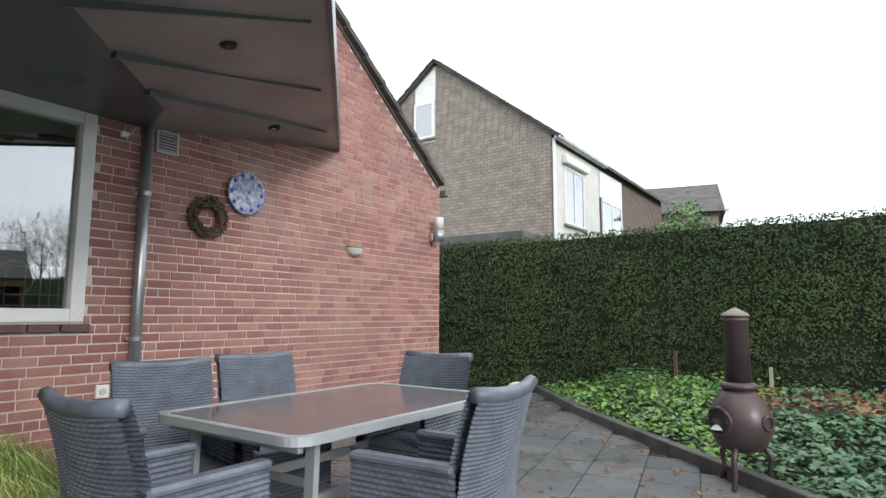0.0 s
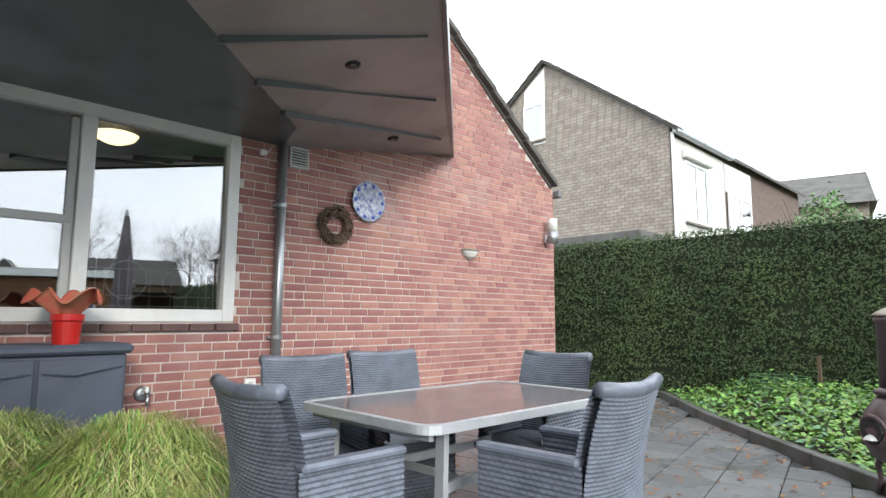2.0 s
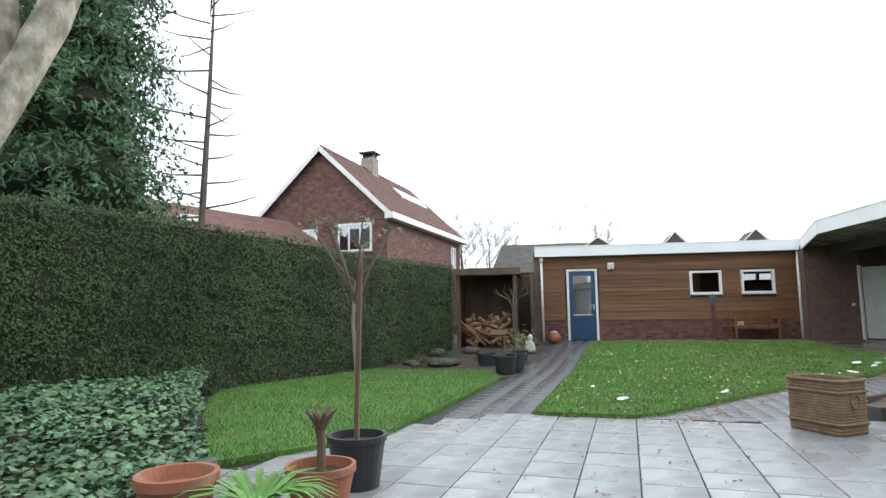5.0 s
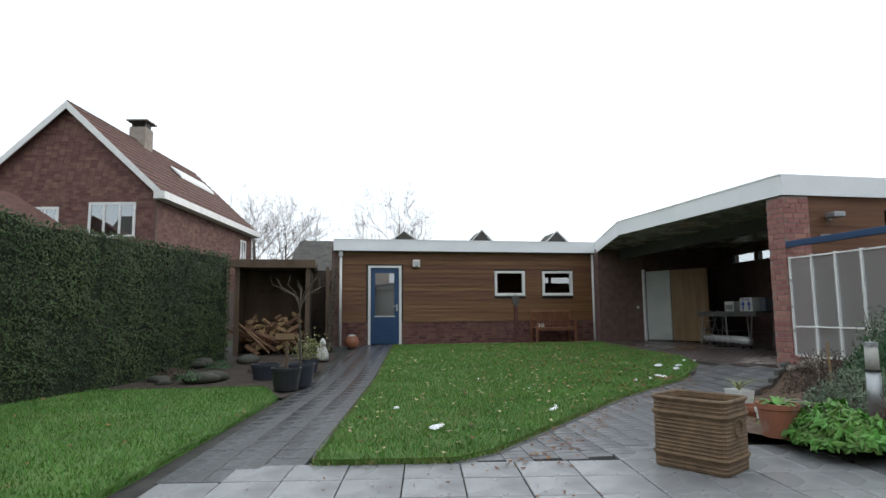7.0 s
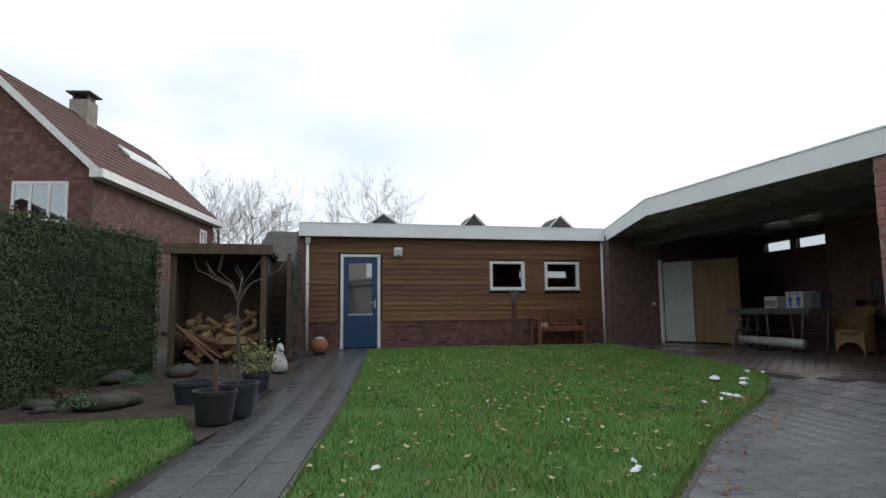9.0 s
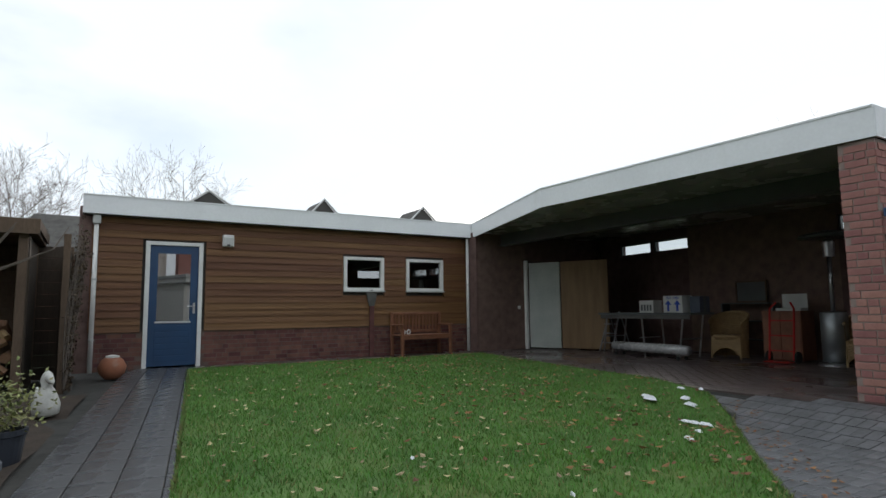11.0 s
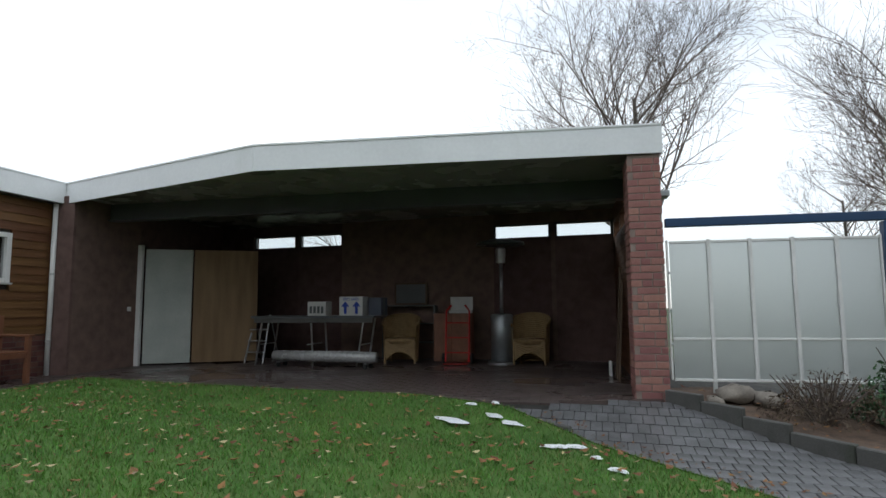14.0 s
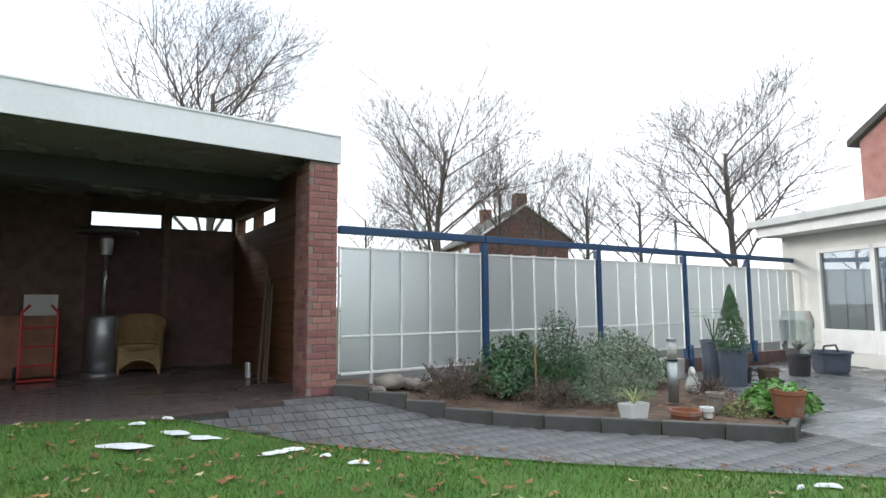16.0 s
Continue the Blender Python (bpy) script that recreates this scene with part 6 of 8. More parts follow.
part("backrest", weave(front_fn, 30, 34, 0.0035), rattan, chair)
part("back_shell", weave(rear_fn, 30, 54, 0.0035), rattan, chair)
part("top_rail", Shape().tube([(-CW, -0.365, CH + 0.012), (-CW * 0.5, -0.39, CH + 0.0), (0, -0.40, CH - 0.004), (CW * 0.5, -0.39, CH), (CW, -0.365, CH + 0.012)], 0.028, 8), rattan, chair, smooth=True)
part("seat", weave(lambda a, b: ((-CW + 2 * CW * a, -0.26 + 0.42 * b, 0.41), (0, 0, 1)), 26, 26), rattan, chair)
part("seat_front", weave(lambda a, b: ((-CW + 2 * CW * a, 0.16, 0.06 + 0.35 * b), (0, 1, 0)), 26, 16), rattan, chair)
for sx in (-1, 1):
    part("side_panel", weave(lambda a, b: ((sx * CW, -0.29 + 0.46 * a, 0.06 + 0.58 * b), (sx, 0, 0)), 26, 28), rattan, chair)
    part("inner_side", weave(lambda a, b: ((sx * (CW - 0.045), -0.27 + 0.43 * a, 0.42 + 0.22 * b), (-sx, 0, 0)), 24, 10), rattan, chair)
    part("armrest", Shape().box(sx * (CW - 0.022) - 0.034, -0.28, 0.63, sx * (CW - 0.022) + 0.034, 0.18, 0.665, 0.012), rattan, chair)
    for sy, y in ((-1, -0.25), (1, 0.13)):
        part("leg", Shape().tube([(sx * (CW - 0.03), y, 0.07), (sx * (CW - 0.03), y, 0.0)], 0.018, 8), alu, chair)
for u, v, rz in ((-2.78, 1.71, -104), (-2.85, 2.40, -101), (-2.275, 2.89, 183), (-1.44, 1.95, 94)):
    copy_thing(chair, HM(u, v, LOW, rz + 0.0))
solid("ball_lamp", Shape().lathe([(0.02, 0)] + [(0.20 * math.sin(math.pi * k / 14) ** 0.75, 0.17 - 0.17 * math.cos(math.pi * k / 14)) for k in range(1, 14)] + [(0.02, 0.34)], 24), stone_white, "squat white ball on the slabs before the hedge", "ball", m=HM(-3.9, 7.5) @ Matrix.Scale(0.72, 4), smooth=True)

# ---- on the brick wall ----
dp = thing("rain_pipe", HM(WU + 0.06, 2.43, 0), "grey zinc rain pipe on the brick wall", "rain pipe", kind="structure")
part("pipe", Shape().tube([(0, 0, LOW), (0, 0, 2.55)], 0.043, 14), zinc, dp, smooth=True)
for zz in (0.75, 1.92):
    part("clamp", Shape().tube([(0, 0, zz), (0, 0, zz + 0.035)], 0.052, 14), zinc, dp)
    part("bolt", Shape().box(-0.06, -0.065, zz + 0.005, -0.02, -0.045, zz + 0.03), steel, dp)
vt = thing("wall_vent", HM(WU, 2.62, 2.42), "square white ventilation grille on the wall", "vent")
part("frame", Shape().box(0, -0.10, -0.10, 0.03, -0.08, 0.10, 0.003).box(0, 0.08, -0.10, 0.03, 0.10, 0.10, 0.003).box(0.001, -0.08, 0.08, 0.03, 0.08, 0.10, 0.003).box(0.001, -0.08, -0.10, 0.03, 0.08, -0.08, 0.003), grey_paint, vt)
part("backing", Shape().box(0.0, -0.08, -0.08, 0.004, 0.08, 0.08), rubber, vt)
for k in range(6):
    part("slat", Shape().box(0.006, -0.078, -0.072 + k * 0.026, 0.022, 0.078, -0.060 + k * 0.026, 0.002), grey_paint, vt)
jb = thing("junction_box", HM(WU, 2.26, 2.40), "small white box high on the wall", "box")
part("body", Shape().box(0, -0.03, -0.025, 0.035, 0.03, 0.025, 0.005), white_paint, jb)
part("cable", Shape().tube([(0.01, 0.03, 0.0), (0.012, 0.06, 0.03), (0.01, 0.09, 0.08)], 0.004, 5), white_paint, jb)
wr = thing("wreath", HM(WU + 0.05, 3.02, 1.83), "round brown willow-twig wreath hanging on the wall", "wreath")
r_ = random.Random(4)
for k in range(110):
    a0 = r_.uniform(0, 6.28)
    L = r_.uniform(0.5, 1.3)
    R0, R1 = r_.uniform(0.09, 0.20), r_.uniform(0.09, 0.20)
    part("twig", Shape().tube([(r_.uniform(-0.035, 0.035), (R0 + (R1 - R0) * t / 4) * math.cos(a0 + L * t / 4), (R0 + (R1 - R0) * t / 4) * math.sin(a0 + L * t / 4)) for t in range(5)], 0.009, 5), wood_old, wr)
dl = thing("wall_plate", HM(WU + 0.012, 3.42, 2.12), "large blue and white patterned plate on the wall", "plate")
part("plate", Shape().lathe([(0.10, 0), (0.15, 0.012), (0.205, 0.03), (0.21, 0.035), (0.19, 0.034), (0.14, 0.016), (0.01, 0.012)], 32).moved(Matrix.Rotation(radians(90), 4, "Y")), plate_white, dl, smooth=True)
for k in range(10):
    a = k * 0.6283
    part("motif", Shape().lathe([(0.02, 0), (0.018, 0.002)], 8).moved(Matrix.Translation((0.037, 0.17 * math.cos(a), 0.17 * math.sin(a))) @ Matrix.Rotation(radians(90), 4, "Y")), ink_blue, dl)
nb = thing("wall_basket", HM(WU + 0.02, 4.95, 1.70), "small pale woven bird basket on the wall", "basket")
part("bowl", Shape().lathe([(0.02, -0.06), (0.09, -0.03), (0.125, 0.02), (0.12, 0.05), (0.08, 0.055)], 16).moved(Matrix.Diagonal((0.6, 1, 1, 1))), stone_white, nb)
part("rim", Shape().tube([(0.075 * math.cos(t * 0.5236), 0.125 * math.sin(t * 0.5236), 0.05) for t in range(13)], 0.014, 6, False), stone_mat, nb)
wlp = thing("wall_lamp", HM(WU, 6.50, 2.05), "outdoor wall lamp with a pale glass tube", "lamp")
part("mount", Shape().box(0, -0.045, -0.06, 0.06, 0.045, 0.04, 0.006), steel, wlp)
part("arm", Shape().tube([(0.04, 0, 0.0), (0.12, 0, 0.0), (0.13, 0, 0.05)], 0.016, 8), steel, wlp)
part("holder", Shape().lathe([(0.07, 0.0), (0.072, 0.16)], 16, (0.14, 0, -0.08)), zinc, wlp, smooth=True)
part("shade", Shape().lathe([(0.066, 0.08), (0.066, 0.26), (0.02, 0.265)], 16, (0.14, 0, 0.0)), stone_white, wlp, "milky glass tube", True)
for v, z, nm in ((2.22, 0.375, "white double socket on the wall"),):
    so = thing("wall_socket", HM(WU + 0.008, v, z), nm, "socket")
    part("plate", Shape().box(0, -0.05, -0.05, 0.03, 0.05, 0.05, 0.006), white_paint, so)
    part("insert", Shape().lathe([(0.028, 0), (0.026, 0.004)], 16).moved(Matrix.Translation((0.029, 0, 0)) @ Matrix.Rotation(radians(90), 4, "Y")), grey_paint, so)
tp = thing("garden_tap", HM(WU + 0.008, 1.38, 0.37), "chrome garden tap on a round plate", "tap")
part("rose", Shape().lathe([(0.06, 0), (0.055, 0.02), (0.03, 0.03)], 20).moved(Matrix.Rotation(radians(90), 4, "Y")), zinc, tp, smooth=True)
part("spout", Shape().tube([(0.02, 0, 0), (0.09, 0, 0.0), (0.12, 0, -0.03), (0.12, 0, -0.08)], 0.013, 8), steel, tp, smooth=True)
part("lever", Shape().box(0.05, -0.012, 0.015, 0.11, 0.012, 0.06, 0.004), white_paint, tp)

# ---- garden cabinet, red pot, grasses ----
cb = thing("garden_cabinet", HM(WU + 0.28, 0.62), "blue-grey plastic garden cabinet under the window", "cabinet")
part("body", Shape().box(-0.22, -0.50, 0.0, 0.22, 0.50, 0.92, 0.012), plastic_blue, cb)
part("lid", Shape().box(-0.24, -0.53, 0.922, 0.26, 0.53, 0.985, 0.02), plastic_blue, cb)
for s_ in (-1, 1):
    d_ = part("door", Shape().box(0.222, min(s_ * 0.008, s_ * 0.485), 0.04, 0.245, max(s_ * 0.008, s_ * 0.485), 0.90, 0.008), plastic_blue, cb)
    part("handle", Shape().tube([(0.247, s_ * 0.03, 0.82), (0.262, s_ * 0.2, 0.80), (0.25, s_ * 0.46, 0.845)], 0.012, 6), plastic_blue, d_)
p = pot("plant_pot", 0, 0, 0, 0.075, 0.095, 0.19, red_gloss, "shiny red pot with a dried red flower on the cabinet")
p.matrix_basis = HM(WU + 0.42, 0.78, LOW + 0.985)


def funnel(a, b):
    t = 2 * math.pi * a
    r = 0.03 + 0.18 * b ** 0.8 * (1 + 0.22 * math.sin(3 * t + 1) + 0.10 * math.sin(7 * t))
    return (r * math.cos(t), r * math.sin(t), 0.15 + 0.25 * b + 0.05 * b * math.sin(5 * t) - 0.10 * b ** 4), (math.cos(t), math.sin(t), 0.4)


part("flower", weave(funnel, 60, 8, 0.003), petal, p, "large crumpled dried red flower", True)
r_ = random.Random(15)
for u, v, R, seed in ((-3.50, 0.28, 0.78, 1), (-2.95, 0.80, 0.62, 2)):
    gr_ = thing("ornamental_grass", HM(u, v, LOW), "lush pale green ornamental grass in a pot", "plant", "ornamental grasses")
    part("pot", Shape().lathe([(0.14, 0), (0.18, 0.20), (0.17, 0.20), (0.15, 0.17)], 18), anthracite, gr_)
    for nm, mt, cnt in (("grass_tuft", grass_pale, 3600), ("grass_tuft", bush_fresh, 1100), ("grass_tuft", grass_straw, 1300)):
        s = Shape()
        for k in range(cnt):
            a, q = r_.uniform(0, 6.28), r_.random() ** 0.5
            out = R * q * r_.uniform(0.75, 1.1)
            top = (0.28 + 0.36 * math.sqrt(max(0.0, 1 - q * q * 0.9))) * r_.uniform(0.82, 1.15)
            b = Vector((-math.sin(a), math.cos(a), 0)) * 0.0017
            tw = r_.uniform(-0.9, 0.9)
            p0 = Vector((0.10 * q * math.cos(a), 0.10 * q * math.sin(a), 0.18))
            p1 = Vector((out * 0.52 * math.cos(a), out * 0.52 * math.sin(a), top * 0.82))
            p2 = Vector((out * 0.84 * math.cos(a + tw * 0.3), out * 0.84 * math.sin(a + tw * 0.3), top))
            p3 = Vector((out * 1.06 * math.cos(a + tw), out * 1.06 * math.sin(a + tw), top - 0.10 - 0.22 * q * r_.random()))
            s.add([p0 - b, p0 + b, p1 + b, p1 - b, p2 + b, p2 - b, p3], [(0, 1, 2, 3), (3, 2, 4, 5), (5, 4, 6)])
        tagged(part(nm, s, mt, gr_), kind="stuff")

# ---- parasol in its cover ----
um = thing("parasol", pose(1.93, 2.27, LOW), "closed parasol wrapped in a grey fabric cover", "parasol")
s = Shape()
N, M = 40, 36
for j in range(M + 1):
    t = j / M
    z = 0.10 + t * 2.75
    r0 = 0.150 - 0.030 * t + 0.010 * math.sin(t * 5) - (0 if t < 0.72 else (t - 0.72) * 0.26)
    for i in range(N):
        a = 2 * math.pi * i / N
        fold = 1 + 0.15 * math.sin(a * 3 + t * 4) + 0.07 * math.sin(a * 6 - t * 13 + 2 * noise.noise((0, 0, z * 2))) + 0.05 * noise.noise((math.cos(a) * 2, math.sin(a) * 2, z * 2.4)) + 0.05 * math.sin(z * 38 + 4 * math.sin(a) + 3 * noise.noise((a, 0, z * 3))) * max(0, math.cos(a + 2.2))
        s.v.append((r0 * fold * math.cos(a) + 0.02 * math.sin(t * 4), r0 * fold * math.sin(a), z))
for j in range(M):
    for i in range(N):
        s.f.append((j * N + i, j * N + (i + 1) % N, (j + 1) * N + (i + 1) % N, (j + 1) * N + i))
part("cover", s, fabric, um, "faded grey cover, greenish on one side", True)
part("seam", Shape().tube([(-0.09 - 0.0 * t, -0.115, 0.12 + 2.2 * t) for t in (0, 0.25, 0.5, 0.75, 1)], 0.007, 5), stone_mat, um)
part("pole", Shape().tube([(0, 0, 0.0), (0, 0, 2.95)], 0.025, 10), alu, um)
part("base", Shape().lathe([(0.28, 0), (0.28, 0.05), (0.06, 0.09), (0.03, 0.2)], 24), concrete, um)

# ---- chiminea ----
ch = thing("chiminea", HOUSE @ pose(0, 0, 0), "dark brown cast-iron garden stove on three legs", "garden stove")
ch.matrix_basis = pose(0.98, 4.62, LOW, 0, 0, -147)
part("belly", Shape().lathe([(0.09, 0.24), (0.16, 0.28), (0.205, 0.38), (0.21, 0.46), (0.18, 0.56), (0.13, 0.63), (0.10, 0.67)], 30), cast_iron, ch, smooth=True)
part("collar", Shape().lathe([(0.105, 0.665), (0.125, 0.68), (0.125, 0.70), (0.085, 0.72)], 30), cast_iron, ch, smooth=True)
part("chimney", Shape().lathe([(0.088, 0.715), (0.082, 1.14), (0.092, 1.15), (0.092, 1.17), (0.075, 1.18)], 30), cast_iron, ch, smooth=True)
part("cap", Shape().lathe([(0.098, 1.185), (0.09, 1.20), (0.03, 1.235), (0.008, 1.245)], 24), stone_mat, ch, "pale domed cap", True)
part("mouth_rim", Shape().tube([(0.178 + 0.02 * abs(math.sin(t * 0.4)), 0.095 * math.cos(t * 0.4189), 0.45 + 0.095 * math.sin(t * 0.4189)) for t in range(16)], 0.014, 6, False), cast_iron, ch)
part("mouth", Shape().lathe([(0.085, 0), (0.08, 0.01)], 20).moved(Matrix.Translation((0.195, 0, 0.45)) @ Matrix.Rotation(radians(90), 4, "Y")), rubber, ch)
part("ash", Shape().lathe([(0.05, 0), (0.03, 0.02), (0.01, 0.03)], 10, (0.205, 0, 0.40)), stone_white, ch)
part("side_ring", Shape().tube([(-0.03 + 0.045 * math.cos(t * 0.5236), 0.212, 0.46 + 0.045 * math.sin(t * 0.5236)) for t in range(13)], 0.009, 6, False), cast_iron, ch)
for k in range(3):
    a = k * 2.094 + 0.5
    part("leg", Shape().tube([(0.13 * math.cos(a), 0.13 * math.sin(a), 0.30), (0.19 * math.cos(a), 0.19 * math.sin(a), 0.20), (0.17 * math.cos(a), 0.17 * math.sin(a), 0.10), (0.21 * math.cos(a), 0.21 * math.sin(a), 0.01)], [0.022, 0.02, 0.016, 0.02], 7), cast_iron, ch, smooth=True)

# stakes, wire basket and branches before the hedge
for u, v, h, mt in ((-1.85, 8.0, 0.45, wood_old), (-0.77, 8.0, 0.30, pale_wood), (0.46, 8.0, 0.30, pale_wood), (1.44, 8.0, 0.40, pale_wood), (1.54, 8.05, 0.28, pale_wood)):
    solid("stake", Shape().box(-0.02, -0.015, -0.1, 0.02, 0.015, h, 0.004), mt, "short wooden stake in front of the hedge", "stake", m=HM(u, v, LOW + 0.28, u * 7), group="stakes by the hedge")
wb = thing("wire_basket", HM(-2.22, 7.78, LOW + 0.18), "green wire mesh ring before the hedge", "basket")
for zz in (0.02, 0.09, 0.16, 0.23, 0.30):
    part("hoop", Shape().tube([(0.33 * math.cos(t * 0.3927), 0.25 * math.sin(t * 0.3927), zz) for t in range(17)], 0.006, 4, False), bush_green, wb)
for k in range(16):
    a = k * 0.3927
    part("wire", Shape().tube([(0.33 * math.cos(a), 0.25 * math.sin(a), 0), (0.33 * math.cos(a), 0.25 * math.sin(a), 0.31)], 0.005, 4), bush_green, wb)
r_ = random.Random(77)
for k in range(14):
    u, v = r_.uniform(0.2, 1.7), r_.uniform(6.9, 7.9)
    a = r_.uniform(0, 6.28)
    L = r_.uniform(0.3, 0.7)
    solid("dead_branch", Shape().tube([(0, 0, 0), (L * 0.5 * math.cos(a), L * 0.5 * math.sin(a), 0.12 + 0.15 * r_.random()), (L * math.cos(a), L * math.sin(a), 0.1 + 0.35 * r_.random())], [0.014, 0.01, 0.005], 5), wood_old, "dead pruned branch by the hedge", "branch", m=HM(u, v, LOW + 0.3), group="dead branches")

# ---- pots by the ivy bed ----
p = pot("plant_pot", 3.90, 2.62, LOW, 0.15, 0.20, 0.20, anthracite, "terracotta pot standing on a dark pot")
part("upper_pot", Shape().lathe([(0.15, 0.16), (0.18, 0.30), (0.185, 0.31), (0.20, 0.32), (0.20, 0.37), (0.175, 0.37), (0.15, 0.30)], 28), terracotta, p, "terracotta upper pot")
p = pot("plant_pot", 3.92, 2.20, LOW, 0.14, 0.19, 0.20, stone_white, "pale stone pot with long green leaves")
strap_leaves(p, 110, 0.42, 0.18, bush_fresh, 21, 0.016, 0.95)
p = pot("plant_pot", 4.40, 2.06, LOW, 0.14, 0.20, 0.30, terracotta, "terracotta pot with a cut-back shrub stump")
part("stump", Shape().tube([(0, 0, 0.25), (0.01, 0, 0.40), (0.0, 0.01, 0.52)], [0.03, 0.025, 0.03], 8), wood_old, p)
for k in range(9):
    a = k * 0.75
    part("twig", Shape().tube([(0, 0, 0.48), (0.05 * math.cos(a), 0.05 * math.sin(a), 0.56), (0.09 * math.cos(a), 0.09 * math.sin(a), 0.60)], [0.02, 0.014, 0.006], 5), wood_old, p)


def pot_tree(x, y, r0, r1, h, mat, stem, label, seed, blossom=True):
    t = pot("potted_tree", x, y, ground_z(x, y), r0, r1, h, mat, label)
    r = random.Random(seed)
    part("trunk", Shape().tube([(0, 0, h - 0.06), (0.02, 0.01, h + stem * 0.4), (0.0, 0.03, h + stem * 0.7), (0.02, 0.02, h + stem)], [0.018, 0.015, 0.013, 0.010], 7), stone_mat if blossom else dark_bark, t)
    tips = []
    for k in range(12):
        a = k * 0.9
        L = r.uniform(0.3, 0.55)
        side, rise, thick = (0.6, 0.75, 0.012) if blossom else (0.85, 0.5, 0.007)
        q = Vector((0.02 + L * side * math.cos(a), 0.02 + L * side * math.sin(a), h + stem + L * rise))
        part("branch", Shape().tube([(0.02, 0.02, h + stem * r.uniform(0.75, 1.0)), (0.02 + L * 0.3 * math.cos(a), 0.02 + L * 0.3 * math.sin(a), h + stem + L * 0.25), q], [thick, thick * 0.75, 0.004], 5), twig_mat, t)
        tips.append(q)
        if not blossom:
            part("branch", Shape().tube([q, q + Vector((0.1 * math.cos(a + 1), 0.1 * math.sin(a + 1), 0.15))], [0.005, 0.002], 4), twig_mat, t)
    if blossom:
        pts = [(q.x + r.gauss(0, 0.035), q.y + r.gauss(0, 0.035), q.z + r.gauss(0, 0.03), 0, 0, 1) for q in tips for j in range(9)]
        part("foliage", leaf_mass(pts, 0.045, r, 1, 0.6), bush_grey, t)
    return t


t = pot_tree(5.02, 2.04, 0.15, 0.20, 0.34, anthracite, 1.05, "young potted tree tied to a stake in a black pot", 91)
part("stake", Shape().box(-0.15, -0.045, 0.28, -0.12, -0.015, 1.5, 0.004).moved(Matrix.Rotation(radians(4), 4, "Y")), wood_old, t, "wooden stake")
pot_tree(12.55, 1.24, 0.17, 0.22, 0.34, plastic_dark, 0.95, "bare young tree in a blue-grey pot", 92, False)
p = pot("plant_pot", 12.2, 1.42, ground_z(12.2, 1.42), 0.17, 0.22, 0.32, anthracite, "black round pot with a wooden stake")
part("stake", Shape().box(-0.02, -0.02, 0.2, 0.02, 0.02, 0.62, 0.004), wood_old, p)
p = pot("plant_pot", 13.4, 1.85, ground_z(13.4, 1.85), 0.18, 0.23, 0.26, plastic_dark, "wide blue-grey pot by the wood store")
p = pot("plant_pot", 14.0, 1.18, ground_z(14.0, 1.18), 0.14, 0.18, 0.26, plastic_dark, "blue-grey pot with a variegated shrub")
pts = [(r_.gauss(0, 0.13), r_.gauss(0, 0.13), 0.25 + abs(r_.gauss(0.18, 0.13)), 0, 0, 1) for k in range(700)]
part("foliage", leaf_mass(pts, 0.045, r_, 0.9, 0.6), variegated, p, "yellow-edged leaves")
jr = thing("clay_jar", pose(18.3, 0.32, ground_z(18.3, 0.32)), "round reddish clay jar with a white lid by the door", "jar")
part("body", Shape().lathe([(0.09, 0), (0.17, 0.08), (0.19, 0.18), (0.14, 0.28), (0.09, 0.31)], 20), terracotta, jr, smooth=True)
part("lid", Shape().lathe([(0.095, 0.31), (0.09, 0.335), (0.02, 0.35)], 16), stone_white, jr)
r_ = random.Random(78)
for k in range(9):
    x, y = r_.uniform(12.9, 16.3), r_.uniform(2.3, 3.6)
    s = Shape().lathe([(0.6, -0.1), (0.95, 0.15), (0.9, 0.5), (0.55, 0.8), (0.1, 0.88)], 10)
    q = r_.uniform(0.1, 0.24)
    s.v = [(a * q * 1.4 + 0.03 * r_.uniform(-1, 1), b * q + 0.03 * r_.uniform(-1, 1), c * q * 0.8) for a, b, c in s.v]
    solid("boulder", s, stone_dark, "mossy dark stone in the planting strip", "stone", m=pose(x, y, ground_z(x, y), 0, 0, k * 50), smooth=True, group="stones by the hedge")
for k in range(5):
    shrub("ground_plant", r_.uniform(13, 16.5), r_.uniform(2.0, 3.4), ground_z(14.5, 2.8), 0.3, 0.25, 0.16, 260, 0.05, bush_green if k % 2 else bush_dry, "low winter plant in the soil strip", "plant", 100 + k)

# ---- wood store ----
ws = thing("wood_store", pose(17.15, 2.15, 0), "open wooden log store with a flat plank roof", "log store")
gz = ground_z(17.2, 2.2)
for x, y in ((0, -0.78), (0, 0.78), (1.5, -0.78), (1.5, 0.78)):
    part("post", Shape().box(x - 0.05, y - 0.05, gz - 0.1, x + 0.05, y + 0.05, 1.94, 0.005), wood_old, ws)
for k in range(8):
    part("roof_board", Shape().box(-0.12 + k * 0.22, -0.92, 1.95, 0.09 + k * 0.22, 0.92, 1.985, 0.004), wood_old, ws)
part("roof_edge", Shape().box(-0.15, -0.95, 1.93, -0.122, 0.95, 2.12, 0.004), wood_old, ws)
part("roof_edge", Shape().box(-0.12, -0.95, 1.99, 1.7, -0.925, 2.12, 0.004).box(-0.12, 0.925, 1.99, 1.7, 0.95, 2.12, 0.004), wood_old, ws)
part("roof_felt", Shape().box(-0.12, -0.92, 1.99, 1.7, 0.92, 2.06), roofing, ws)
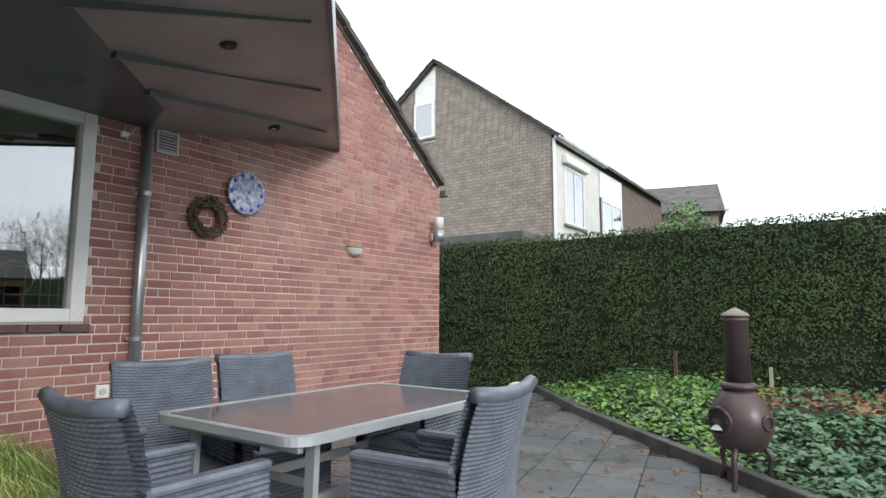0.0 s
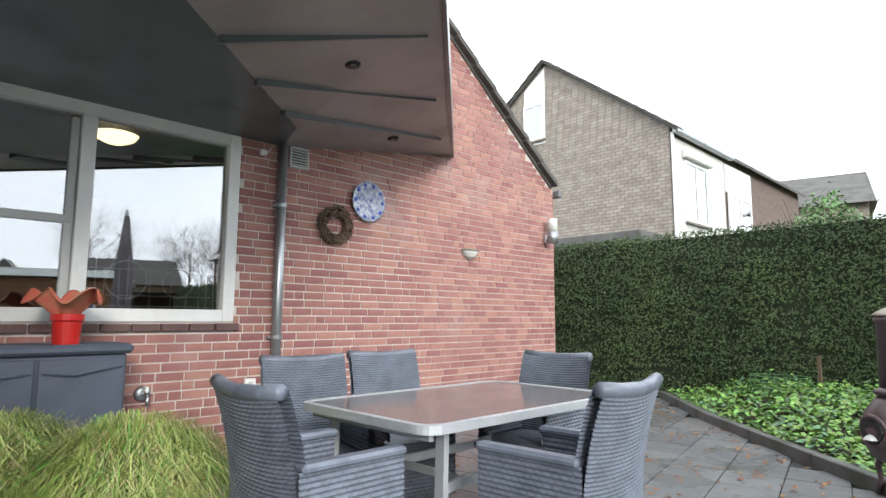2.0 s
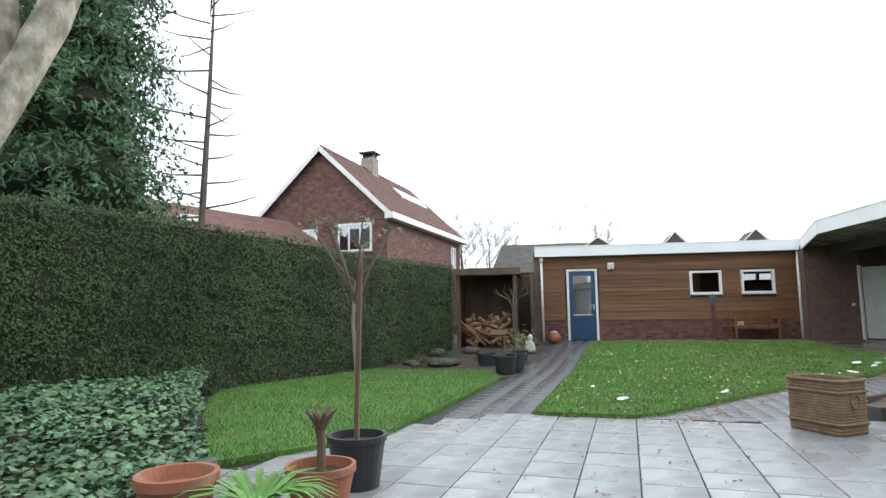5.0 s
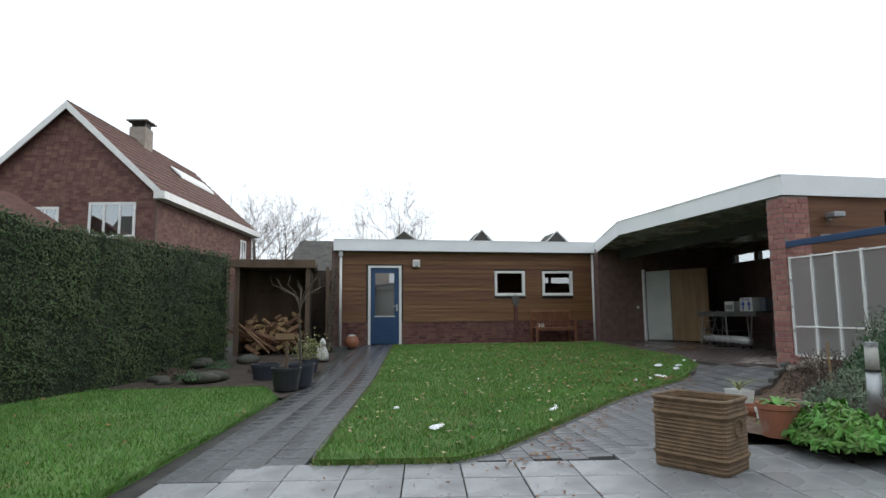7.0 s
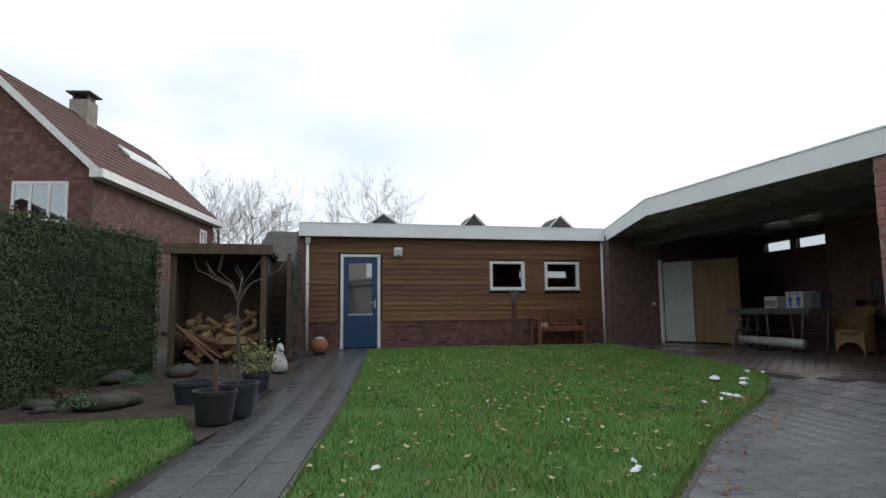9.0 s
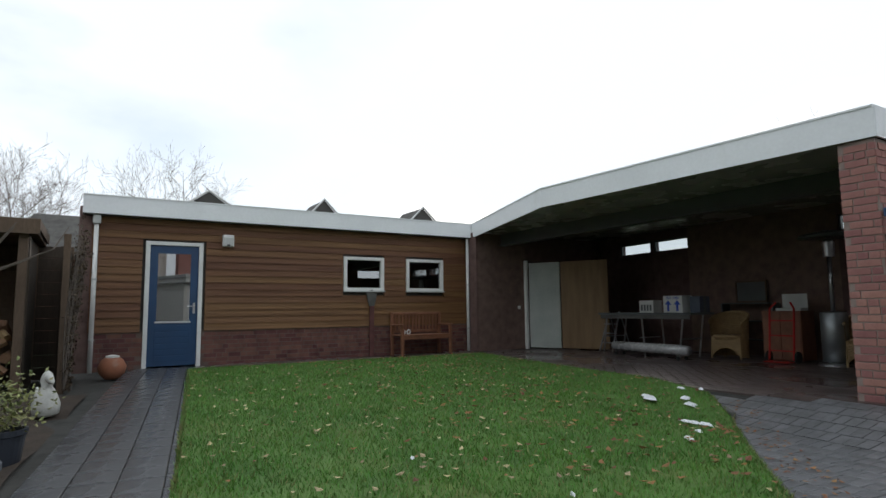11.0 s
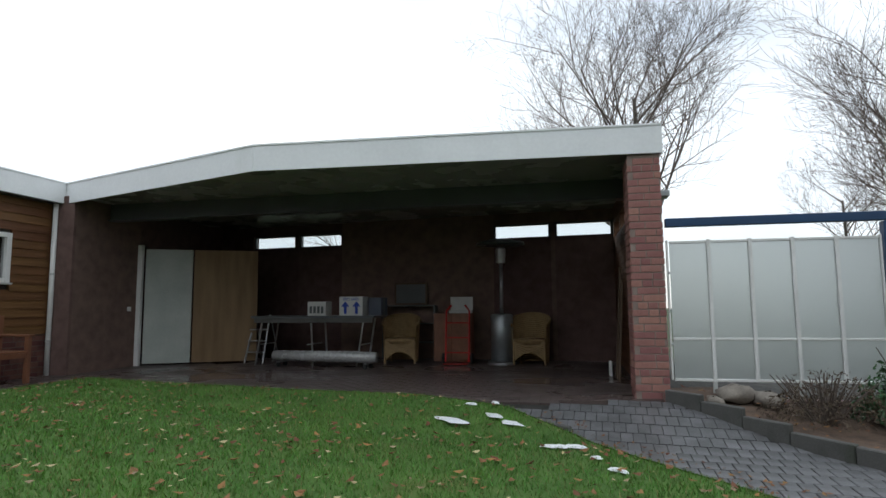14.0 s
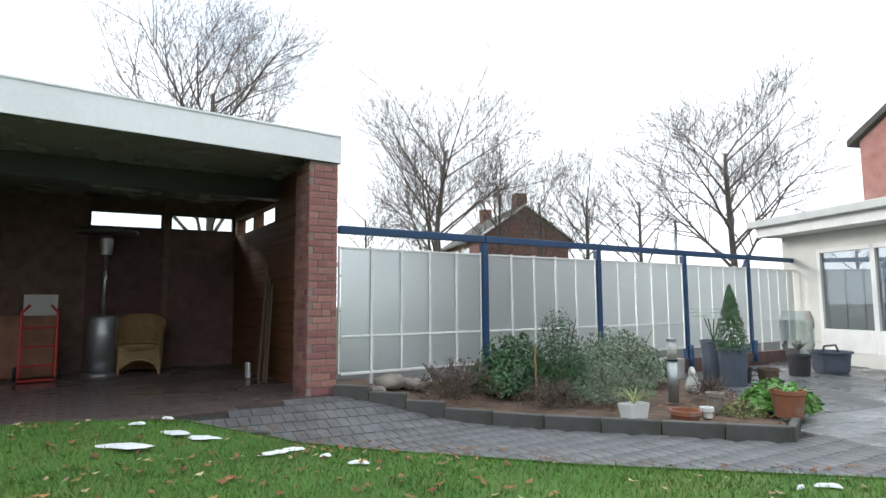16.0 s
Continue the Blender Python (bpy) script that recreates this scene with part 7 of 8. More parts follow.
for k in range(11):
    part("back_board", Shape().box(1.46, -0.84, 0.02 + k * 0.172, 1.49, 0.84, 0.185 + k * 0.172, 0.003), wood_old, ws)
    part("side_board", Shape().box(0.02, 0.80, 0.02 + k * 0.172, 1.46, 0.825, 0.185 + k * 0.172, 0.003), wood_old, ws)
part("back_lining", Shape().box(1.492, -0.84, gz, 1.51, 0.84, 1.945), wood_old, ws)
part("side_lining", Shape().box(0.02, 0.827, gz, 1.49, 0.84, 1.945), wood_old, ws)
part("side_screen", Shape().box(0.3, -0.83, gz, 1.46, -0.80, 1.93), wood_dark, ws)
lr = random.Random(33)
logs = 0
for k in range(70):
    y, zz = lr.uniform(-0.66, 0.66), lr.uniform(0.03, 0.78) * (1.0)
    x = 0.15 + lr.uniform(0, 0.5) + 0.35 * zz
    L, rr = lr.uniform(0.16, 0.42), lr.uniform(0.035, 0.075)
    s = Shape().tube([(-L / 2, 0, 0), (L / 2, 0, 0)], rr, 5 + k % 3)
    solid("log", s, wood_log, "split firewood log stacked in the store", "log", m=Matrix.Translation((17.15 + x, 2.15 + y, gz + zz + 0.05)) @ Euler((lr.uniform(0, 3), lr.uniform(-0.7, 0.7), lr.uniform(0, 3.1))).to_matrix().to_4x4(), group="firewood logs")
for k in range(6):
    solid("plank", Shape().box(-0.5, -0.04, -0.012, 0.5, 0.04, 0.012, 0.003), wood_log, "old plank leaning on the firewood", "plank", m=Matrix.Translation((17.2 + 0.04 * k, 2.55 - 0.1 * k * (k % 2) + 0.03 * k, gz + 0.38)) @ Euler((0.3 * k, -0.75 + 0.1 * k, 1.35 + 0.1 * k)).to_matrix().to_4x4(), group="old planks")
cr = thing("crate", pose(17.05, 1.85, gz + 0.32, 8, 0, 95), "orange-brown wooden crate lying on the logs", "crate")
part("base", Shape().box(-0.2, -0.13, 0, 0.2, 0.13, 0.012), wood_pale, cr)
for q in ((-0.2, -0.14, 0.2, -0.128), (-0.2, 0.128, 0.2, 0.14), (-0.212, -0.14, -0.2, 0.14), (0.2, -0.14, 0.212, 0.14)):
    part("side", Shape().box(q[0], q[1], 0, q[2], q[3], 0.14, 0.002), wood_pale, cr)
tre = thing("trellis", pose(18.1, 0.92, 0), "wooden screen overgrown with a bare climber", "trellis")
for k in range(15):
    part("slat", Shape().box(-0.75, -0.015, 0.02 + k * 0.125, 0.9, 0.015, 0.11 + k * 0.125, 0.003), wood_dark, tre)
for x in (-0.8, 0.95):
    part("post", Shape().box(x - 0.04, -0.04, -0.1, x + 0.04, 0.04, 1.98, 0.004), wood_old, tre)
s = Shape()
pts = []
for k in range(60):
    x = lr.uniform(-0.9, 0.9)
    q = [Vector((x, -0.04, 0))]
    for j in range(7):
        q.append(q[-1] + Vector((lr.uniform(-0.14, 0.14), lr.uniform(-0.03, 0.02) - 0.004 * j, 0.32 * lr.uniform(0.6, 1.1))))
    s.tube(q, [0.009, 0.008, 0.007, 0.006, 0.005, 0.004, 0.003, 0.002], 4)
    pts += [(p.x + lr.gauss(0, 0.05), p.y - 0.02 + lr.gauss(0, 0.03), p.z, 0, -1, 0) for p in q for _ in range(5)]
tagged(part("climber", s, twig_mat, tre), "bare twining stems", kind="stuff")
part("foliage", leaf_mass(pts, 0.05, lr, 1, 0.6), bush_dry, tre)
scr = thing("garden_screen", pose(18.78, 0.96, 0), "dark wooden board screen behind the log store", "fence")
for k in range(11):
    part("board", Shape().box(0, 0, 0.0 + k * 0.178, 0.025, 2.0, 0.174 + k * 0.178, 0.003), wood_dark, scr)
for y in (0.05, 1.95):
    part("post", Shape().box(0.03, y - 0.04, -0.1, 0.10, y + 0.04, 1.97, 0.004), wood_dark, scr)
hs = thing("hose_stand", pose(16.7, 3.15, gz), "white metal stand beside the wood store", "stand")
part("post", Shape().tube([(0, 0, 0), (0, 0, 0.72)], 0.016, 8), white_paint, hs)
part("bar", Shape().tube([(0, -0.08, 0.7), (0, 0.08, 0.7)], 0.014, 8), white_paint, hs)
part("bar", Shape().tube([(0, -0.06, 0.45), (0, 0.06, 0.45)], 0.014, 8), white_paint, hs)

# ---- bench on the shed wall ----
be = thing("garden_bench", pose(19.33, -5.45, ground_z(19.3, -5.4), 0, 0, 90), "brown wooden slatted garden bench", "bench")
for sx in (-1, 1):
    part("front_leg", Shape().box(sx * 0.58 - 0.03, 0.22, 0, sx * 0.58 + 0.03, 0.28, 0.62, 0.004), wood_bench, be)
    part("back_leg", Shape().box(sx * 0.58 - 0.03, -0.26, 0, sx * 0.58 + 0.03, -0.20, 0.90, 0.004), wood_bench, be)
    part("armrest", Shape().box(sx * 0.58 - 0.04, -0.24, 0.62, sx * 0.58 + 0.04, 0.32, 0.65, 0.006), wood_bench, be)
for k in range(5):
    part("seat_slat", Shape().box(-0.60, -0.20 + k * 0.098, 0.41, 0.60, -0.115 + k * 0.098, 0.435, 0.004), wood_bench, be)
part("top_rail", Shape().box(-0.55, -0.255, 0.84, 0.55, -0.215, 0.90, 0.008), wood_bench, be)
part("low_rail", Shape().box(-0.55, -0.250, 0.47, 0.55, -0.215, 0.52, 0.005), wood_bench, be)
for k in range(13):
    part("back_slat", Shape().box(-0.52 + k * 0.083, -0.243, 0.52, -0.475 + k * 0.083, -0.225, 0.84, 0.003), wood_bench, be)
part("front_rail", Shape().box(-0.55, 0.235, 0.34, 0.55, 0.265, 0.405, 0.004), wood_bench, be)
sh_ = thing("clog", pose(19.2, -5.02, ground_z(19.3, -5.0) + 0.436, 0, 0, 10), "pair of white rings on the bench seat", "ornament")
for y in (-0.06, 0.07):
    part("ring", Shape().tube([(0, y + 0.042 * math.cos(t * 0.5236), 0.055 + 0.042 * math.sin(t * 0.5236)) for t in range(13)], 0.013, 6, False), white_paint, sh_)
fd = thing("wall_fan", pose(SHED_X - 0.035, -4.45, 1.20), "flat green fan-shaped ornament on the shed wall", "ornament")
part("fan", Shape().add([(0, -0.06, -0.16), (0, 0.06, -0.16), (0, 0.13, 0.14), (0, 0, 0.18), (0, -0.13, 0.14), (-0.02, -0.06, -0.16), (-0.02, 0.06, -0.16), (-0.02, 0.13, 0.14), (-0.02, 0, 0.18), (-0.02, -0.13, 0.14)], [(0, 1, 2, 3, 4), (9, 8, 7, 6, 5), (0, 5, 6, 1), (1, 6, 7, 2), (2, 7, 8, 3), (3, 8, 9, 4), (4, 9, 5, 0)]), concrete, fd)
part("stem", Shape().box(-0.03, -0.05, -1.2, 0, 0.05, -0.16, 0.004), brick_shed, fd)

# ---- in the carport ----
ct = thing("trestle_table", pose(16.25, -9.05, 0), "long dark folding table with steel trestles", "table")
part("tabletop", Shape().box(-1.15, -0.35, 0.80, 1.10, 0.35, 0.84, 0.006), soffit_black, ct)
for x in (-0.95, 0.0, 0.9):
    for y in (-0.3, 0.3):
        part("leg", Shape().tube([(x, y, 0.80), (x + (0.12 if x else -0.05), y, 0.0)], 0.018, 6), steel, ct)
    part("crossbar", Shape().tube([(x + 0.06, -0.3, 0.35), (x + 0.06, 0.3, 0.35)], 0.012, 6), steel, ct)
part("apron", Shape().box(-1.1, 0.31, 0.72, 1.05, 0.33, 0.80, 0.003), concrete, ct)
ro_ = thing("foil_roll", pose(15.9, -8.5, 0.13, 0, 0, -7), "long plastic-wrapped roll lying on a trolley", "roll")
part("roll", Shape().tube([(-0.95, 0, 0.05), (-0.5, 0, 0.055), (0.2, 0, 0.05), (0.95, 0, 0.052)], [0.085, 0.092, 0.09, 0.085], 14), foil, ro_, smooth=True)
for x in (-0.8, 0.8):
    part("bar", Shape().box(x - 0.03, -0.12, -0.055, x + 0.03, 0.12, -0.033, 0.003), steel, ro_)
    for y in (-0.1, 0.1):
        part("wheel", Shape().lathe([(0.035, -0.012), (0.037, 0.0), (0.035, 0.012)], 12).moved(Matrix.Translation((x, y, -0.093)) @ Matrix.Rotation(radians(90), 4, "X")), rubber, ro_)


def letters(text, size, mat, parent, m):
    cu = bpy.data.curves.new("lettering", "FONT")
    cu.body, cu.size, cu.extrude = text, size, 0.001
    cu.align_x = "CENTER"
    cu.materials.append(mat)
    ob = new("lettering", cu)
    ob.parent, ob.matrix_basis = parent, m
    return ob


bx = thing("cardboard_box", pose(15.55, -8.95, 0.84, 0, 0, 180), "white carton with blue arrows and lettering", "box")
part("carton", Shape().box(-0.21, -0.15, 0, 0.21, 0.15, 0.32, 0.004), cardboard, bx)
for x in (-0.1, 0.1):
    part("arrow", Shape().add([(x - 0.025, -0.152, 0.03), (x + 0.025, -0.152, 0.03), (x + 0.025, -0.152, 0.15), (x + 0.075, -0.152, 0.15), (x, -0.152, 0.24), (x - 0.075, -0.152, 0.15), (x - 0.025, -0.152, 0.15)], [(0, 1, 2, 3, 4, 5, 6)]), ink_blue, bx)
letters("this side", 0.085, ink_blue, bx, pose(0, -0.1525, 0.255, 90, 0, 0))
bx2 = thing("cardboard_box", pose(16.18, -8.95, 0.84, 0, 0, 180), "small pale carton with dark print", "box")
part("carton", Shape().box(-0.17, -0.13, 0, 0.17, 0.13, 0.24, 0.004), cardboard, bx2)
for k in range(4):
    part("print_bar", Shape().box(-0.13 + k * 0.07, -0.1325, 0.04, -0.085 + k * 0.07, -0.1305, 0.16), soffit_black, bx2)
bx3 = thing("cardboard_box", pose(15.15, -9.05, 0.84, 0, 0, 170), "dark carton standing on the folding table", "box")
part("carton", Shape().box(-0.12, -0.12, 0, 0.12, 0.12, 0.30, 0.004), plastic_blue, bx3)
part("tape", Shape().box(-0.121, -0.03, 0.0, 0.121, 0.03, 0.302), soffit_black, bx3)


def wicker_chair(x, y, rz):
    c = thing("wicker_chair", pose(x, y, 0, 0, 0, rz), "honey-coloured wicker tub chair", "chair", "wicker chairs in the carport")
    part("seat", Shape().lathe([(0.27, 0.36), (0.29, 0.40), (0.27, 0.43), (0.02, 0.44)], 20), cane, c)

    def tub(a, b):
        t = radians(-30 + 240 * a)
        h = 0.03 + (0.62 + 0.20 * math.sin(math.pi * a)) * b
        arch = 0.0
        return ((0.30 + 0.03 * b) * math.cos(t), -(0.30 + 0.03 * b) * math.sin(t), max(h, arch)), (math.cos(t), -math.sin(t), 0)
    part("back", weave(tub, 40, 24), cane, c)
    part("rim", Shape().tube([tub(k / 20, 1)[0] for k in range(21)], 0.022, 7), cane, c, smooth=True)
    part("front", weave(lambda a, b: ((-0.26 + 0.52 * a, 0.19, 0.20 + 0.16 * (2 * a - 1) ** 2 * -1 + (0.20 + 0.16 * (2 * a - 1) ** 2) * b), (0, 1, 0)), 20, 8), cane, c)
    for sx in (-1, 1):
        part("leg", Shape().tube([(sx * 0.25, 0.17, 0.38), (sx * 0.26, 0.19, 0.0)], 0.02, 7), cane, c)
        part("leg", Shape().tube([(sx * 0.2, -0.2, 0.38), (sx * 0.21, -0.22, 0.0)], 0.02, 7), cane, c)


wicker_chair(14.85, -9.45, 8)
wicker_chair(12.58, -9.45, -5)
rc = thing("sack_truck", pose(13.8, -9.2, 0), "red steel sack truck loaded with a box", "hand truck")
for x in (-0.2, 0.2):
    part("rail", Shape().tube([(x, 0, 0.05), (x, -0.1, 0.9), (x * 0.6, -0.16, 1.0)], 0.017, 7), red_gloss, rc)
for zz in (0.2, 0.45, 0.7):
    part("rung", Shape().tube([(-0.2, -0.02 - zz * 0.1, zz), (0.2, -0.02 - zz * 0.1, zz)], 0.012, 6), red_gloss, rc)
part("toe_plate", Shape().box(-0.2, 0.0, 0.02, 0.2, 0.2, 0.035, 0.003), red_gloss, rc)
for x in (-0.24, 0.24):
    part("wheel", Shape().lathe([(0.09, -0.02), (0.1, 0), (0.09, 0.02)], 16).moved(Matrix.Translation((x, -0.06, 0.1)) @ Matrix.Rotation(radians(90), 4, "Y")), rubber, rc)
cbx = thing("cabinet", pose(13.95, -9.75, 0), "low reddish brown cupboard against the back wall", "cupboard")
part("body", Shape().box(-0.33, -0.22, 0.02, 0.33, 0.22, 0.86, 0.006), wood_bench, cbx)
part("door", Shape().box(-0.31, 0.221, 0.06, -0.01, 0.236, 0.82, 0.003), wood_bench, cbx)
part("door", Shape().box(0.01, 0.221, 0.06, 0.31, 0.236, 0.82, 0.003), wood_bench, cbx)
pb_ = thing("cardboard_box", pose(13.8, -9.62, 0.86, 0, 0, 185), "open white box with paper on the cupboard", "box")
part("tray", Shape().box(-0.2, -0.14, 0, 0.2, 0.14, 0.05, 0.003), cardboard, pb_)
part("flap", Shape().box(-0.2, 0.13, 0.05, 0.2, 0.14, 0.29, 0.002), cardboard, pb_)
ph = thing("patio_heater", pose(13.06, -9.42, 0), "steel patio heater with a round hood", "heater")
part("base", Shape().lathe([(0.25, 0), (0.25, 0.04), (0.20, 0.06)], 24), steel, ph)
part("cylinder", Shape().lathe([(0.19, 0.06), (0.19, 0.82), (0.17, 0.84), (0.04, 0.85)], 24), zinc, ph, smooth=True)
part("pole", Shape().tube([(0, 0, 0.84), (0, 0, 1.75)], 0.032, 10), steel, ph, smooth=True)
part("burner", Shape().lathe([(0.08, 1.72), (0.09, 1.95), (0.05, 2.0)], 16), steel, ph)
# hood's dark silhouette against the bright slit is put into its colour
part("hood", Shape().lathe([(0.42, 2.03), (0.40, 2.07), (0.15, 2.13), (0.02, 2.14)], 28), soffit_black, ph, smooth=True)
lad = thing("step_ladder", pose(17.45, -9.25, 0), "aluminium step ladder leaning near the table", "ladder")
for x in (-0.18, 0.18):
    part("rail", Shape().tube([(x, 0.25, 0.0), (x * 0.8, -0.05, 0.86)], 0.018, 6), steel, lad)
    part("rear_leg", Shape().tube([(x, -0.35, 0.0), (x * 0.8, -0.06, 0.85)], 0.014, 6), steel, lad)
for k in range(4):
    part("step", Shape().box(-0.17, 0.14 - k * 0.06, 0.18 + k * 0.2, 0.17, 0.22 - k * 0.06, 0.20 + k * 0.2), steel, lad)
pc = thing("picture_frame", pose(14.9, -10.32, 1.02, 0, 0, -5), "thin empty picture frame leaning on the back wall", "frame")
part("frame", Shape().box(-0.33, 0, 0, -0.30, 0.025, 0.42).box(0.30, 0, 0, 0.33, 0.025, 0.42).box(-0.30, 0.001, 0.39, 0.30, 0.024, 0.42).box(-0.30, 0.001, 0, 0.30, 0.024, 0.03), wood_old, pc)
part("panel", Shape().box(-0.30, 0.004, 0.03, 0.30, 0.012, 0.39), soffit_black, pc)
shf = thing("shelf", pose(14.9, -10.2, 0), "dark narrow shelf unit against the back wall", "shelf")
for x in (-0.5, 0.5):
    part("upright", Shape().box(x - 0.015, -0.16, 0, x + 0.015, 0.10, 1.0), soffit_black, shf)
for zz in (0.3, 0.65, 0.99):
    part("board", Shape().box(-0.485, -0.16, zz, 0.485, 0.10, zz + 0.02), soffit_black, shf)
for k, (x, y, h) in enumerate(((11.20, -7.45, 1.35), (11.21, -7.30, 1.25), (11.22, -7.6, 1.5), (11.19, -7.75, 1.1))):
    solid("plank", Shape().box(0, -0.03, 0, 0.025, 0.03, h, 0.003), wood_old, "narrow plank leaning against the side wall", "plank", m=Matrix.Translation((x + 0.12, y, 0)) @ Euler((0.12 - 0.03 * k, -0.07, 0)).to_matrix().to_4x4(), group="leaning planks")
for zz in (0.052, 0.154):
    solid("sign_plate", Shape().box(-0.04, -0.07, -0.05, 0.0, 0.07, 0.05, 0.004), white_paint, "small white block on the planks", "block", m=pose(11.42, -7.95, zz))

# floodlight and meter box on the carport's boarded side
fl_ = thing("floodlight", pose(10.98, -6.75, 2.28), "grey outdoor floodlight on the boarded wall", "lamp")
part("bracket", Shape().box(-0.06, -0.03, -0.05, 0, 0.03, 0.02, 0.003), steel, fl_)
part("head", Shape().box(-0.24, -0.10, -0.02, -0.05, 0.10, 0.06, 0.01), zinc, fl_)
hk = thing("hook_rail", pose(10.98, -6.8, 2.0), "small dark hook rail on the boarded wall", "hooks")
part("rail", Shape().box(-0.02, -0.2, -0.02, 0, 0.2, 0.02), steel, hk)
for k in range(5):
    part("hook", Shape().tube([(-0.02, -0.16 + k * 0.08, 0), (-0.05, -0.16 + k * 0.08, -0.03), (-0.055, -0.16 + k * 0.08, 0.0)], 0.006, 5), steel, hk)

# ---- neighbouring houses ----
def gable_block(parent, w, d, he, hp, mat):
    """Walls of a house: gable w wide at y = 0, depth d, eave and ridge heights."""
    s = Shape()
    s.add([(0, 0, -0.4), (w, 0, -0.4), (w, 0, he), (w / 2, 0, hp), (0, 0, he), (0, d, -0.4), (w, d, -0.4), (w, d, he), (w / 2, d, hp), (0, d, he)],
          [(0, 1, 2, 3, 4), (9, 8, 7, 6, 5), (1, 6, 7, 2), (0, 4, 9, 5)])
    part("wall", s, mat, parent)


def course_lines(parent, w, he, hp, mat, step=0.085, left=True):
    """Thin proud brick courses over a gable, joined."""
    s = Shape()
    z = 0.0
    k = 0
    while z < hp - 0.15:
        half = w / 2 if z < he else (w / 2) * (hp - z) / (hp - he)
        a = w / 2 - half + 0.03
        e = w / 2 + half - 0.03
        x = a - (0.12 if k % 2 else 0)
        while x < e:
            x1 = min(x + 0.23, e)
            if x1 > a + 0.03:
                s.box(max(x, a), -0.012, z, x1, 0.0, z + step - 0.014)
            x += 0.245
        z += step
        k += 1
    tagged(part("brickwork", s, mat, parent), kind="stuff")


nh = thing("neighbour_house", HOUSE @ Matrix.Translation((-14.76, 15.0, 0)), "grey-brown brick neighbour house with a steep roof", "house")
NW = 8.16
s = Shape()
part("wall", Shape().add([(0, 0, -0.4), (NW, 0, -0.4), (NW, 0, 6.2), (NW / 2, 0, 9.3), (0, 0, 6.2), (0, 12, -0.4), (NW, 12, -0.4), (NW, 12, 6.2), (NW / 2, 12, 9.3), (0, 12, 6.2)], [(0, 1, 2, 3, 4), (9, 8, 7, 6, 5), (1, 6, 7, 2), (0, 4, 9, 5)]), mortar_dark, nh)
course_lines(nh, NW, 6.2, 9.3, brick_grey, 0.1)
for sgn in (0, 1):
    x0, x1 = (NW / 2, NW + 0.25) if sgn else (NW / 2, -0.25)
    zz1 = 6.2 - 0.19
    n_ = part("roof", Shape().add([(x0, -0.15, 9.38), (x1, -0.15, zz1 + 0.06), (x1, 12.2, zz1 + 0.06), (x0, 12.2, 9.38), (x0, -0.15, 9.28), (x1, -0.15, zz1 - 0.06), (x1, 12.2, zz1 - 0.06), (x0, 12.2, 9.28)], [(0, 1, 2, 3), (7, 6, 5, 4), (0, 4, 5, 1), (1, 5, 6, 2), (2, 6, 7, 3), (3, 7, 4, 0)]), tile_grey, nh)
    for k in range(15):
        t0, t1 = k / 15, (k + 1.15) / 15
        part("tile", Shape().add([(x0 + (x1 - x0) * t, y, 9.38 + (zz1 - 9.32) * t + o) for t, o in ((t0, 0.01), (t1, 0.05)) for y in (-0.2, 0.15)] + [(x0 + (x1 - x0) * t, y, 9.38 + (zz1 - 9.32) * t + o - 0.05) for t, o in ((t0, 0.01), (t1, 0.05)) for y in (-0.2, 0.15)], [(0, 1, 3, 2), (4, 6, 7, 5), (0, 4, 5, 1), (2, 3, 7, 6), (0, 2, 6, 4), (1, 5, 7, 3)]), tile_grey, n_)
part("gutter", Shape().box(NW + 0.1, -0.1, 5.95, NW + 0.28, 4.0, 6.08, 0.02), zinc, nh)
part("rain_pipe", Shape().tube([(NW + 0.05, 0.02, 0), (NW + 0.05, 0.02, 6.0)], 0.05, 8), white_paint, nh)
part("cladding", Shape().add([(NW / 2 - 0.85, -0.03, 6.6), (NW / 2 - 0.02, -0.03, 6.6), (NW / 2 - 0.02, -0.03, 9.15), (NW / 2 - 0.85, -0.03, 8.55), (NW / 2 - 0.85, -0.014, 6.6), (NW / 2 - 0.02, -0.014, 6.6), (NW / 2 - 0.02, -0.014, 9.15), (NW / 2 - 0.85, -0.014, 8.55)], [(0, 1, 2, 3), (0, 4, 5, 1), (1, 5, 6, 2), (2, 6, 7, 3), (3, 7, 4, 0)]), white_paint, nh, "white boarded strip")


def far_window(parent, m, w, h, split=1):
    fr_ = Shape().box(0, -0.05, 0, 0.09, 0.0, h).box(w - 0.09, -0.05, 0, w, 0.0, h).box(0.09, -0.049, 0, w - 0.09, 0.0, 0.09).box(0.09, -0.049, h - 0.09, w - 0.09, 0.0, h)
    for k in range(1, split):
        fr_.box(w * k / split - 0.04, -0.048, 0.09, w * k / split + 0.04, 0.0, h - 0.09)
    wn_ = part("window", fr_, white_paint, parent, "white window frame", m=m)
    part("pane", Shape().box(0.08, -0.03, 0.08, w - 0.08, -0.02, h - 0.08), glass_dark, wn_)
    part("curtain", Shape().box(0.08, -0.015, 0.08, w - 0.08, -0.010, h * 0.97 - 0.08), curtain, wn_)
    part("sill", Shape().box(-0.05, -0.10, -0.06, w + 0.05, 0.0, -0.002), stone_mat, wn_)


